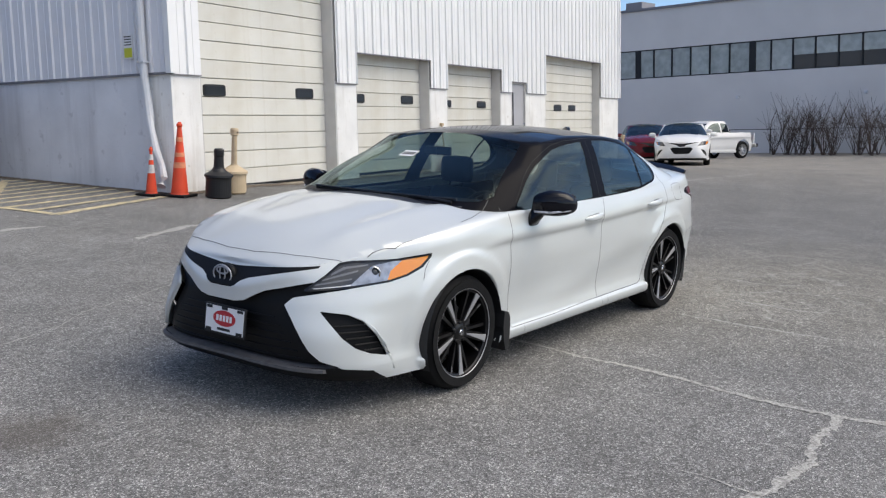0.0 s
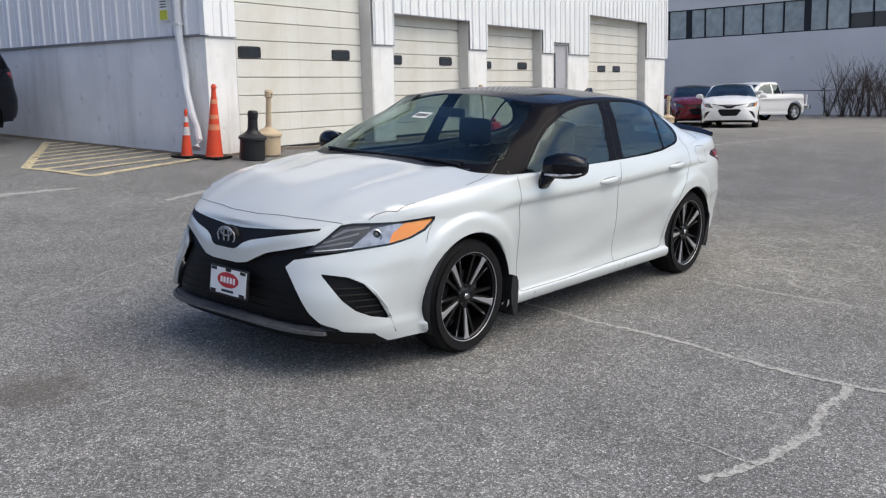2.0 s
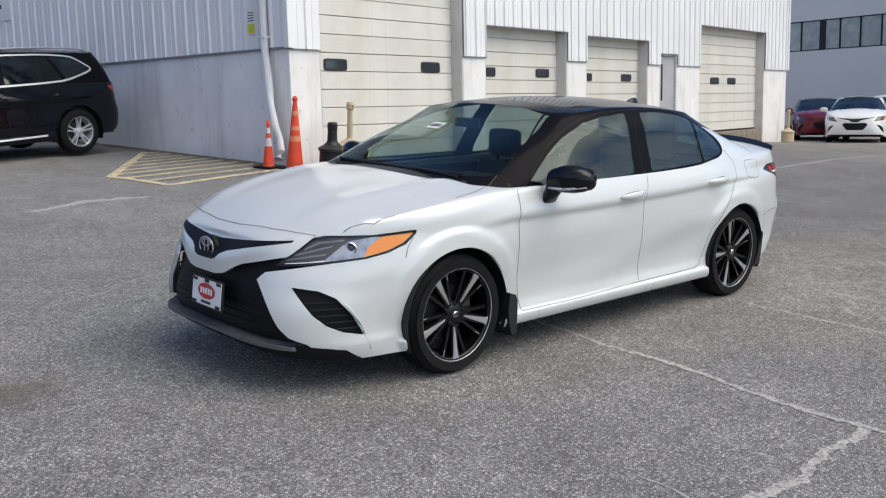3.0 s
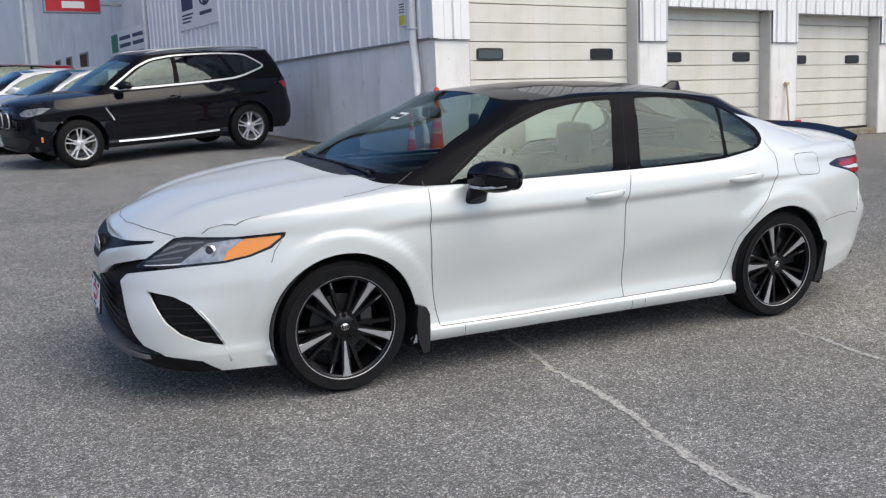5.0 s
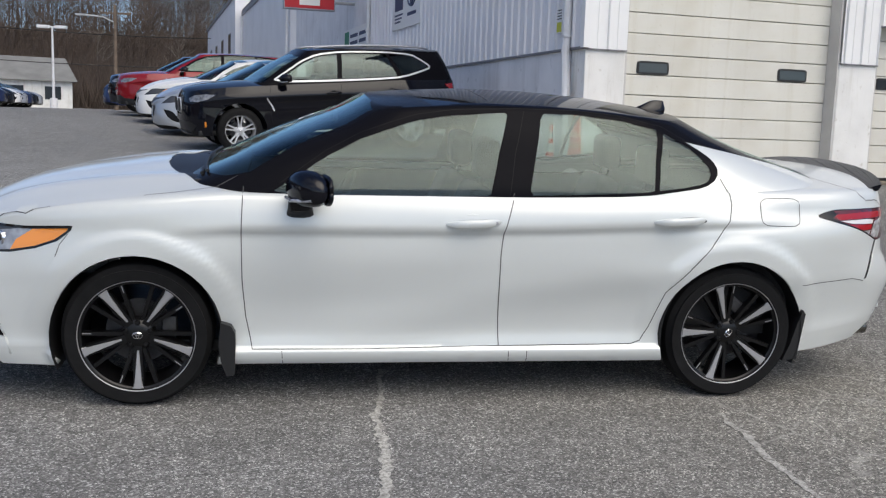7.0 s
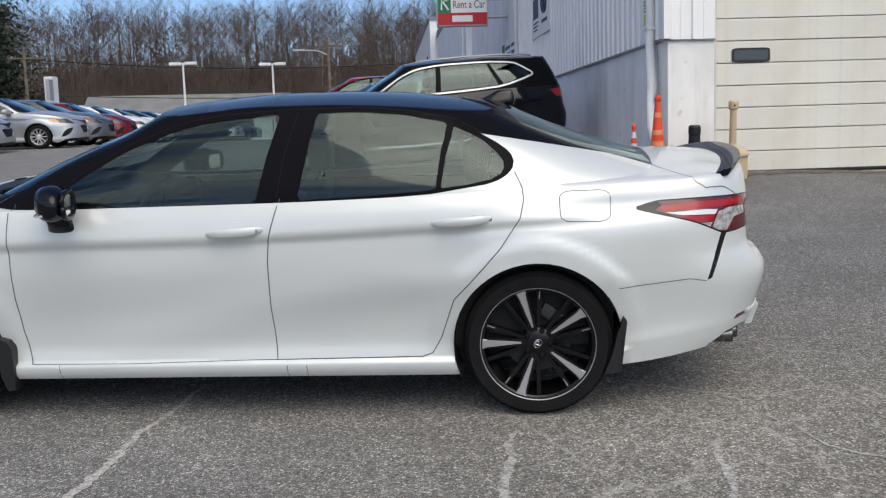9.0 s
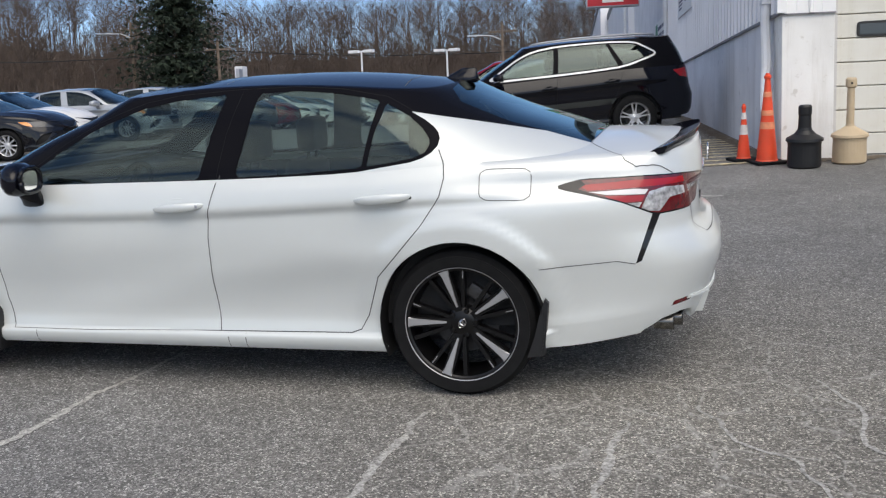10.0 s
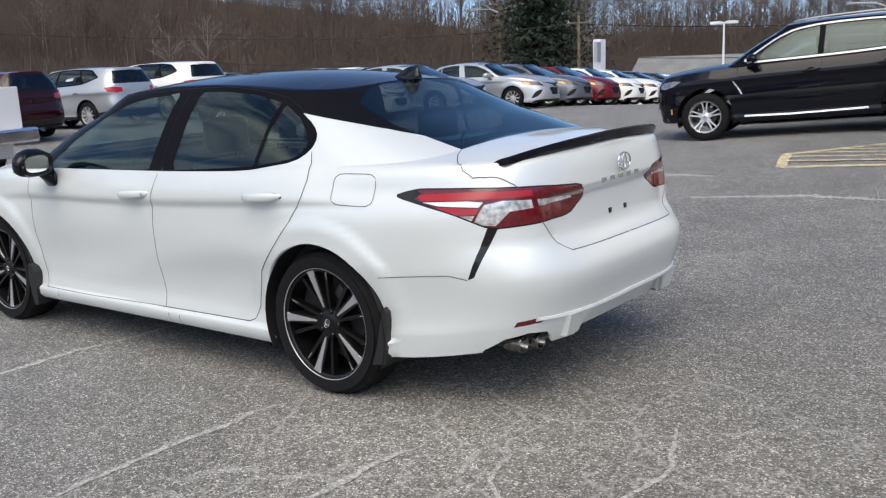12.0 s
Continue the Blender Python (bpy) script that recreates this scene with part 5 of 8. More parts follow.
SAIL = [(0.95, 0.966), (0.43, 0.956), (0.0, 0.960), (-0.266, 0.969), (-0.65, 0.983), (-0.96, 1.002), (-1.20, 1.036), (-1.255, 1.052), (-1.295, 1.075), (-1.318, 1.102), (-1.323, 1.13), (-1.312, 1.158), (-1.286, 1.184), (-1.245, 1.212), (-1.179, 1.249), (-1.46, 1.195), (-1.73, 1.138), (-1.98, 1.08), (-2.1, 1.055), (-2.3, 0.9), (0.95, 0.9)]
FENDER = [(0.952, 1.3)] + DOOR_LINE + [(0.905, 0.1), (2.7, 0.1), (2.7, 1.3)]
F_BUMPER = [(1.70, 0.81), (1.735, 0.745), (1.775, 0.62), (1.80, 0.1), (2.7, 0.1), (2.7, 0.80), (2.3, 0.802), (2.1, 0.80), (1.9, 0.79)]
R_BUMPER = [(-1.74, 0.576), (-2.08, 0.598), (-2.157, 0.582), (-2.228, 0.788), (-2.33, 0.795), (-2.7, 0.795), (-2.7, 0.1), (-1.74, 0.1)]


DIFFUSER = [(-0.1, 0.388), (0.33, 0.388), (0.365, 0.37), (0.40, 0.30), (0.41, 0.1), (-0.1, 0.1)]
EXHAUST_CUT = [(0.525, 0.30), (0.57, 0.342), (0.64, 0.345), (0.70, 0.325), (0.735, 0.28), (0.74, 0.1), (0.525, 0.1)]


def circle(x, z, r, n=44):
    return [(x + r * math.cos(2 * math.pi * k / n), z + r * math.sin(2 * math.pi * k / n)) for k in range(n)]


def shell(body, arches, arch_z, arch_r, bonnet_from, deck_from):
    """The half shell of a car with its wheel arches cut out. Tags: 1 side, 2 bonnet and deck, 20 greenhouse, 26 roof, 21 and 22 front and rear screens."""
    bm = bmesh.new()
    layer = bm.faces.layers.int.new("tag")
    band = body.band()
    for f in sheet(bm, band):
        f[layer] = 1
    edge = [c[-1] for c in band]
    for f in sheet(bm, body.cap([e for e in edge if e.x > bonnet_from], body.bonnet, extra=body.creases)):
        f[layer] = 2
    if deck_from is not None:
        for f in sheet(bm, body.cap([e for e in edge if e.x < deck_from], body.deck)):
            f[layer] = 27
    g = body.greenhouse()
    for f in sheet(bm, g):
        f[layer] = 20
    for f in sheet(bm, body.cap([c[-1] for c in g], lambda x: float(body.glass_rail(x)) + body.crown, power=2.0)):
        f[layer] = 26
    bmesh.ops.remove_doubles(bm, verts=bm.verts, dist=0.0003)
    bmesh.ops.dissolve_degenerate(bm, dist=0.0002, edges=bm.edges)
    for x in arches:
        carve(bm, circle(x, arch_z, arch_r), SIDE_ON, 99, layer, {1})
    bmesh.ops.delete(bm, geom=[f for f in bm.faces if f[layer] == 99], context="FACES")
    bm.normal_update()
    return bm, layer


def seams(car, bm, lines, width=0.0055, mat=None, name="panel_gap"):
    """Dark shut lines laid along outlines on the shell, on both sides of the car."""
    from mathutils.bvhtree import BVHTree
    tree = BVHTree.FromBMesh(bm)
    for pts, axes, outward, both in lines:
        u_ax, v_ax = axes
        dense = []
        for (a, b), (c, d) in zip(pts, pts[1:]):
            n = max(1, int(math.hypot(c - a, d - b) / 0.015))
            dense += [(a + (c - a) * k / n, b + (d - b) * k / n) for k in range(n)]
        dense.append(pts[-1])
        on = []
        for u, v in dense:
            hit = tree.ray_cast(u_ax * u + v_ax * v + outward * 4, -outward)
            if hit[0] is not None:
                n = hit[1] if hit[1].dot(outward) > 0 else -hit[1]
                on.append((hit[0], n))
        for s in (1, -1) if both else (1,):
            out = bmesh.new()
            rows = []
            for k, (p, n) in enumerate(on):
                way = on[min(k + 1, len(on) - 1)][0] - on[max(k - 1, 0)][0]
                side = way.cross(n)
                if side.length < 1e-6:
                    continue
                side = side.normalized() * width / 2
                rows.append([out.verts.new((q.x, s * q.y, q.z)) for q in (p + side + n * 0.0009, p - side + n * 0.0009)])
            for a, b in zip(rows, rows[1:]):
                if (a[0].co - b[0].co).length < 0.12:
                    out.faces.new((a[0], a[1], b[1], b[0]))
            part(name, out, mat or GAP, car)


def sedan(m, colour, roof, label, fine=1.0, detail=True, wheels="sport", group="", category="car", glass_mat=None):
    car = thing("sedan_car", m, label, category, group)
    body = sedan_body(fine)

    def creases(x, y):
        ridge = 0.74 - 0.16 * step(1.2, 2.3, x)
        return 0.014 * math.exp(-(((abs(y) - ridge * 0.78) / 0.06) ** 2)) * step(2.28, 2.0, x) * step(0.7, 1.1, x) - 0.006 * math.exp(-(((abs(y) - ridge * 0.55) / 0.12) ** 2)) * step(2.28, 2.0, x)

    body.creases = creases
    body.snout = lambda y, z: 0.034 * math.exp(-(((z - (0.655 if y < 0.1 else 0.655 + 0.1 * step(0.1, 0.5, y))) / 0.055) ** 2)) * step(0.62, 0.4, y)
    # the number plate's hollow in the boot lid, and the bumper's ledge
    body.stern = lambda y, z: 0.026 * step(0.655, 0.70, z) * step(0.905, 0.87, z) * step(0.58, 0.47, y) - 0.015 * step(0.648, 0.618, z) * step(0.44, 0.60, z)
    bm, layer = shell(body, (1.412, -1.412), 0.328, 0.374, 0.75, -1.5)
    side = lambda c: c.y > 0.3
    ahead = lambda c: c.x > 1.3
    behind = lambda c: c.x < -1.3
    carve(bm, FENDER, SIDE_ON, 3, layer, {1}, lambda c: c.x > 0.6)
    carve(bm, F_BUMPER, SIDE_ON, 6, layer, {1, 3}, ahead)
    carve(bm, R_BUMPER, SIDE_ON, 7, layer, {1}, behind)
    carve(bm, DOOR_LINE + B_LINE[::-1], SIDE_ON, 4, layer, {1}, side)
    carve(bm, B_LINE + REAR_LINE, SIDE_ON, 5, layer, {1}, side)
    carve(bm, TRUNK_BACK, HEAD_ON, 8, layer, {1, 7}, lambda c: c.x < -2.2)
    carve(bm, TRUNK_TOP, FROM_ABOVE, 8, layer, {27, 1}, lambda c: c.x < -1.9 and c.z > 0.935)
    carve(bm, BONNET, FROM_ABOVE, 28, layer, {2}, lambda c: c.x > 0.7)
    carve(bm, SCUTTLE, FROM_ABOVE, 35, layer, {2, 28}, lambda c: 0.6 < c.x < 1.5)
    if detail:
        carve(bm, FUEL, SIDE_ON, 19, layer, {1}, behind)
    carve(bm, HEADLAMP, FRONT_Q, 9, layer, {3, 6, 2}, lambda c: c.x > 1.4 and c.y > 0.2)
    carve(bm, AMBER_Q, FRONT_Q, 10, layer, {9}, ahead)
    carve(bm, FOG, FRONT_Q, 11, layer, {6}, ahead)
    carve(bm, GRILLE if detail else MOUTH, HEAD_ON, 13, layer, {6, 3}, lambda c: c.x > 1.9)
    carve(bm, SLOT, HEAD_ON, 12, layer, {6, 3, 2}, lambda c: c.x > 2.0)
    carve(bm, SPLITTER, HEAD_ON, 14, layer, {6}, lambda c: c.x > 2.0)
    carve(bm, TAIL, REAR_Q, 15, layer, {1, 7, 8}, behind)
    carve(bm, TAIL_CLEAR, REAR_Q, 16, layer, {15}, behind)
    carve(bm, TAIL_BACKUP, REAR_Q, 16, layer, {15}, behind)
    carve(bm, TAIL_STRIPE, REAR_Q, 29, layer, {15}, behind)
    carve(bm, TAIL_LOW, REAR_Q, 16, layer, {15}, behind)
    carve(bm, TAIL_TIP, REAR_Q, 36, layer, {15}, behind)
    carve(bm, TAIL_RED, REAR_Q, 33, layer, {15}, behind)
    carve(bm, TAIL_RED_LOW, REAR_Q, 33, layer, {15}, behind)
    carve(bm, SLASH, SIDE_ON, 17, layer, {1, 7}, behind)
    carve(bm, DIFFUSER, HEAD_ON, 30, layer, {7}, behind)
    carve(bm, EXHAUST_CUT, HEAD_ON, 34, layer, {7}, behind)
    if detail:
        carve(bm, REFLECTOR, REAR_Q, 18, layer, {7}, behind)
    carve(bm, SAIL, SIDE_ON, 1, layer, {20}, side)
    for poly, tag in ((PANE_F, 23), (PANE_R, 24), (PANE_Q, 25)):
        carve(bm, rounded(poly, 1, 0.06) if detail else poly, SIDE_ON, tag, layer, {20}, side)
    carve(bm, [(-0.1, 0.99), (0.805, 0.99), (0.778, 1.06), (0.745, 1.12), (0.66, 1.25), (0.596, 1.345), (0.36, 1.392), (-0.1, 1.408)], HEAD_ON, 45, layer, {20}, lambda c: c.x > 0.15)
    carve(bm, [(-0.1, 1.035), (0.70, 1.035), (0.735, 1.06), (0.70, 1.12), (0.615, 1.25), (0.565, 1.335), (0.555, 1.43), (-0.1, 1.43)], HEAD_ON, 21, layer, {45}, lambda c: c.x > 0.15)
    carve(bm, [(0.6, -0.1), (0.6, 0.66), (0.08, 0.62), (0.13, 0.4), (0.155, -0.1)], FROM_ABOVE, 45, layer, {26}, lambda c: c.z > 1.3)
    carve(bm, [(-1.972, -0.1), (-1.965, 0.30), (-1.950, 0.512), (-1.6, 0.525), (-1.36, 0.49), (-1.29, 0.36), (-1.265, -0.1)], FROM_ABOVE, 22, layer, {20, 27, 1} if detail else {20}, lambda c: c.x < -0.9 and c.z > 1.0)
    if detail:
        carve(bm, B_POST, SIDE_ON, 44, layer, {20}, side)
        carve(bm, LAMP_BAND, FRONT_Q, 41, layer, {9}, ahead)
        for stripe in LAMP_STRIPES:
            carve(bm, stripe, FRONT_Q, 42, layer, {9}, ahead)
        carve(bm, LAMP_LED, FRONT_Q, 43, layer, {9, 41}, ahead)
    gl = glass_mat or SIDE_GLASS
    skin = SkinNormals(bm)
    single = [
        ("hood", 28, colour, "", 0.006, 0.0), ("trunk_lid", 8, colour, "", 0.006, 0.0), ("front_bumper", 6, colour, "", 0.022, 0.0), ("rear_bumper", 7, colour, "", 0.03, 0.0),
        ("upper_grille", 12, GRILLE_BLACK, "black upper grille slot", 0.0, 0.001), ("lower_grille", 13, GRILLE_BLACK, "black lower grille", 0.0, 0.045), ("diffuser", 30, colour, "white recessed rear diffuser", 0.0, 0.035), ("splitter", 14, GRILLE_BLACK, "dark front lip", 0.01, 0.0),
        ("roof", 26, roof, "gloss black roof" if roof is BLACK_PAINT and colour is not BLACK_PAINT else "", 0.0, 0.0), ("pillar_frame", 20, PILLAR if roof is BLACK_PAINT else roof, "", 0.0, 0.0), ("windshield_border", 45, PILLAR if glass_mat is None else DARK_GLASS, "black printed windshield border", 0.0, 0.0), ("windshield", 21, SHIELD_GLASS if glass_mat is None else glass_mat, "clear windshield glass", 0.0, 0.0), ("rear_window", 22, DARK_GLASS, "dark tinted rear glass", 0.0, 0.0),
        ("body_side", 1, colour, "", 0.03, 0.0), ("cowl", 2, colour, "", 0.0, 0.0), ("scuttle", 35, TRIM, "black scuttle below the windshield", 0.0, 0.006), ("shoulder", 27, colour, "", 0.0, 0.0),
    ]
    for name, tag, mat, text, thick, sink in single:
        b = lift_out(bm, layer, tag, True, thick, sink)
        if len(b.faces):
            me = part(name, b, mat, car, text).data
            soft_normals(me, 32)
            if sink == 0.0:
                skin.give(me)
        else:
            b.free()
    double = [("centre_post", 44, PILLAR, "gloss black centre post", 0.0, 0.0), ("lamp_reflector", 41, LAMP_SILVER, "bright lamp reflector", 0.0, 0.003), ("lamp_stripe", 42, LAMP_STRIPE, "grey light stripe", 0.0, 0.003), ("light_guide", 43, WHITE_TEXT, "pale light guide", 0.0, 0.002), ("fender", 3, colour, "", 0.03, 0.0), ("front_door", 4, colour, "", 0.006, 0.0), ("rear_door", 5, colour, "", 0.006, 0.0), ("headlight", 9, LAMP_DARK, "dark headlight with projector", 0.0, 0.004), ("turn_signal", 10, AMBER, "amber corner lens", 0.0, 0.003), ("fog_pocket", 11, GRILLE_BLACK, "black bumper vent", 0.0, 0.035),
              ("tail_light", 15, RED_LENS, "red tail light lens", 0.0, -0.002), ("reverse_lens", 16, CLEAR_LENS, "clear faceted lens", 0.0, -0.003), ("light_bar", 29, PALE_BAR, "pale tail light bar", 0.0, -0.0035), ("red_band", 33, RED_BAND, "bright red lens band", 0.0, -0.003), ("exhaust_recess", 34, TRIM, "black exhaust recess", 0.0, 0.035), ("lamp_tip", 36, GLOSS, "black lamp tip", 0.0, -0.002), ("slash_trim", 17, GLOSS, "black slash trim", 0.0, 0.006), ("reflector", 18, RED_LENS, "red bumper reflector", 0.0, 0.004),
              ("fuel_door", 19, colour, "", 0.004, 0.0), ("front_window", 23, gl, "clear side glass", 0.0, 0.002), ("rear_side_window", 24, gl, "clear side glass", 0.0, 0.002), ("quarter_window", 25, gl, "clear side glass", 0.0, 0.002)]
    for name, tag, mat, text, thick, sink in double:
        b = lift_out(bm, layer, tag, False, thick, sink)
        if not len(b.faces):
            b.free()
            continue
        for half in (b, mirrored(b)):
            me = part(name, half, mat, car, text).data
            soft_normals(me, 32)
            if sink == 0.0:
                skin.give(me)
    # arch liners and floor pan
    for x in (1.412, -1.412):
        for s in (1, -1):
            b = bmesh.new()
            rows = []
            for k in range(25):
                q = -0.42 + (math.pi + 0.84) * k / 24
                rows.append([b.verts.new((x + 0.369 * math.cos(q), s * y, 0.328 + 0.369 * math.sin(q))) for y in (0.899, 0.5)])
            for a_, b_ in zip(rows, rows[1:]):
                b.faces.new((a_[0], a_[1], b_[1], b_[0]))
            part("arch_liner", b, TRIM, car, smooth=True)
    b = bmesh.new()
    box(b, (-2.0, -0.7, 0.2), (2.15, 0.7, 0.26), 0.02)
    box(b, (-1.0, -0.84, 0.22), (0.95, 0.84, 0.28), 0.02)
    part("floor_pan", b, TRIM, car, "black underbody")
    add_wheels(car, wheels, [(1.412, 0.893, 0.332), (-1.412, 0.893, 0.332)], detail)
    add_cabin(car)
    for s in (1, -1):
        door_mirror(car, 0.68, 0.87, 0.905, s, roof)
        door_handle(car, -0.09, 0.886, 0.862, s, colour, lock=detail)
        door_handle(car, -1.09, 0.889, 0.888, s, colour)
    return car, bm, layer


CAR = Matrix.Rotation(radians(-3.54), 4, "X")
hero, hero_bm, hero_layer = sedan(CAR, PEARL, BLACK_PAINT, "pearl white sport sedan with gloss black roof and black alloys", category="car")

# fittings of the white sedan
OUT_Y, OUT_Z, OUT_X = Vector((0, 1, 0)), Vector((0, 0, 1)), Vector((1, 0, 0))
SILL_LINE = [(0.907, 0.268), (0.42, 0.267), (-0.241, 0.274), (-0.90, 0.280)]
seams(hero, hero_bm, [
    (DOOR_LINE[:1] + DOOR_LINE[1:] + SILL_LINE[1:], SIDE_ON, OUT_Y, True),
    (B_LINE, SIDE_ON, OUT_Y, True),
    (REAR_LINE[:-1], SIDE_ON, OUT_Y, True),
    (BONNET[:6], FROM_ABOVE, OUT_Z, True),
    (BONNET[6:9], FROM_ABOVE, OUT_Z, True),
    (BONNET[10:14], FROM_ABOVE, OUT_Z, True),
    (TRUNK_TOP[:11], FROM_ABOVE, OUT_Z, True),
    (TRUNK_BACK[:5], HEAD_ON, -OUT_X, True),
], 0.0045)
seams(hero, hero_bm, [
    (FUEL + FUEL[:1], SIDE_ON, OUT_Y, False),
    ([(-1.765, 0.577), (-2.08, 0.598), (-2.157, 0.582)], SIDE_ON, OUT_Y, True),
    ([(0.775, 0.262), (0.77, 0.2)], SIDE_ON, OUT_Y, True),
    ([(1.70, 0.78), (1.735, 0.735), (1.755, 0.68)], SIDE_ON, OUT_Y, True),
    ([(-0.285, 0.268), (-0.29, 0.2)], SIDE_ON, OUT_Y, True),
    ([(-0.375, 0.268), (-0.378, 0.2)], SIDE_ON, OUT_Y, True),
    ([(-0.18, 0.0), (-0.185, 0.30), (-0.20, 0.52)], FROM_ABOVE, OUT_Z, True),
    ([(-1.06, 0.0), (-1.07, 0.30), (-1.10, 0.50)], FROM_ABOVE, OUT_Z, True),
], 0.0035)


# shut lines of the black door frames
seams(hero, hero_bm, [
    ([(0.79, 1.022), (0.59, 1.163), (0.424, 1.251), (0.275, 1.305), (0.16, 1.341), (-0.017, 1.368), (-0.33, 1.382), (-0.63, 1.382), (-0.85, 1.362), (-1.06, 1.318), (-1.19, 1.25)], SIDE_ON, OUT_Y, True),
    ([(-0.355, 1.372), (-0.30, 1.18), (-0.268, 0.985)], SIDE_ON, OUT_Y, True),
], 0.0022, GRILLE_BLACK)


def on_shell(axes, outward, pts, lift):
    """Points of an outline carried onto the car's skin."""
    from mathutils.bvhtree import BVHTree
    tree = BVHTree.FromBMesh(hero_bm)
    out = []
    for u, v in pts:
        hit = tree.ray_cast(axes[0] * u + axes[1] * v + outward * 4, -outward)
        if hit[0] is not None:
            out.append(hit[0] + (hit[1] if hit[1].dot(outward) > 0 else -hit[1]) * lift)
    return out


def badge(car, x, z, size, face, mat_back):
    """A round badge of three crossing ovals on the nose or tail."""
    b = bmesh.new()
    turn = Matrix.Translation((x, 0, z)) @ Matrix.Rotation(radians(90 * face), 4, "Y") @ Matrix.Rotation(radians(90), 4, "Z")
    if mat_back:
        lathe(b, [(1.0, -0.02), (1.0, 0.0), (0.9, 0.012), (0.0, 0.016)], turn @ Matrix.Diagonal((size * 1.12, size * 0.82, 1, 1)), 36)
        back = part("emblem_back", b, mat_back, car, smooth=True)
        b = bmesh.new()
    for rx, ry, cy in ((1.0, 0.7, 0.0), (0.62, 0.26, 0.3), (0.3, 0.62, 0.02)):
        tube(b, [turn @ Vector((size * rx * math.cos(q * math.pi / 18), size * (cy + ry * math.sin(q * math.pi / 18)), 0.02)) for q in range(37)], size * (0.06 if mat_back else 0.085), 6)
    part("emblem", b, SATIN if mat_back else CHROME, car, "oval emblem of crossing rings", smooth=True)


badge(hero, on_shell(HEAD_ON, OUT_X, [(0.002, 0.69)], 0.0)[0].x - 0.002, 0.69, 0.07, 1, GRILLE_BLACK)
badge(hero, -2.428, 0.972, 0.055, -1, None)
for k in range(5):
    b = bmesh.new()
    y = 0.15 - 0.075 * k
    q = on_shell(HEAD_ON, -OUT_X, [(abs(y), 0.912)], 0.0)[0]
    box(b, (q.x - 0.005, y - 0.02, 0.901), (q.x + 0.004, y + 0.02, 0.922), 0.003)
    part("name_bar", b, CHROME, hero, "small chrome name bar")
for y in (0.07, -0.07):
    b = bmesh.new()
    q = on_shell(HEAD_ON, -OUT_X, [(abs(y), 0.765)], 0.0)[0]
    box(b, (q.x - 0.005, y - 0.011, 0.754), (q.x + 0.004, y + 0.011, 0.776), 0.002)
    part("plate_bolt", b, TRIM, hero)

# dealer plate on the nose
PLATE = Matrix.Translation((2.448, 0.055, 0.452)) @ Matrix.Rotation(radians(-6), 4, "Y")
plate = new("dealer_plate")
plate.parent, plate.matrix_basis = hero, PLATE
plate["label"] = "white dealer plate in a black frame"
b = bmesh.new()
box(b, (-0.008, -0.158, -0.079), (0.004, 0.158, 0.079), 0.003)
part("plate_frame", b, TRIM, plate)
b = bmesh.new()
box(b, (0.0042, -0.148, -0.069), (0.007, 0.148, 0.069), 0.001)
part("plate_face", b, WHITE_TEXT, plate)
b = bmesh.new()
b.faces.new([b.verts.new((0.0078, 0.088 * math.cos(q * math.pi / 16), 0.008 + 0.042 * math.sin(q * math.pi / 16))) for q in range(32)])
part("red_oval", b, RED_TEXT, plate)
b = bmesh.new()
for k in range(5):
    box(b, (0.0079, -0.062 + 0.026 * k, -0.008), (0.0088, -0.044 + 0.026 * k, 0.024))
part("text_bar", b, WHITE_TEXT, plate)
b = bmesh.new()
box(b, (0.0075, -0.05, -0.058), (0.0082, 0.05, -0.044))
part("text_bar", b, BLACK_TEXT, plate)
for y, z in ((0.12, 0.06), (-0.12, 0.06), (0.12, -0.06), (-0.12, -0.06), (0.0, 0.062)):
    b = bmesh.new()
    box(b, (0.0075, y - 0.022, z - 0.008), (0.009, y + 0.022, z + 0.008), 0.002)
    part("frame_clip", b, TRIM, plate)

# headlamp projectors
for s in (1, -1):
    b = bmesh.new()
    c = Vector((2.015, s * 0.716, 0.735))
    m = Matrix.Translation(c) @ Vector((0.72, s * 0.69, 0)).to_track_quat("Z", "Y").to_matrix().to_4x4()
    lathe(b, [(0.036, -0.03), (0.036, 0.003), (0.03, 0.006), (0.028, 0.0)], m, 24, capped=False)
    part("projector_ring", b, CHROME, hero, "chrome projector ring", smooth=True)
    b = bmesh.new()
    lathe(b, [(0.029, -0.02), (0.026, -0.004), (0.015, 0.006), (0, 0.009)], m, 24)
    part("projector_lens", b, PANE_DARK, hero, smooth=True)
OUT_FQ = Vector((0.6, 0.8, 0))
# dark rim round the headlamp and the vent bars in the bumper
seams(hero, hero_bm, [(HEADLAMP + HEADLAMP[:1], FRONT_Q, OUT_FQ, True)], 0.011, GLOSS, "lamp_rim")
for k in range(5):
    z = 0.345 + 0.034 * k
    b0, b1 = (1.13 + 0.012 * k, 1.24 + 0.05 * k)
    pts = on_shell(FRONT_Q, OUT_FQ, [(b0 + (b1 - b0) * q / 8, z) for q in range(9)], -0.022)
    for s in (1, -1):
        b = bmesh.new()
        tube(b, [(p.x, s * p.y, p.z) for p in pts], 0.005, 6)
        part("vent_bar", b, GRILLE_BLACK, hero)
RIDGE = [(1.262, 0.520), (1.19, 0.455), (1.135, 0.375), (1.098, 0.300), (1.075, 0.232)]
pts = on_shell(FRONT_Q, OUT_FQ, RIDGE, -0.002)
for s in (1, -1):
    b = bmesh.new()
    tube(b, [(p.x, s * p.y, p.z) for p in pts], [0.002, 0.006, 0.008, 0.008, 0.006], 10)
    part("bumper_ridge", b, PEARL, hero, smooth=True)
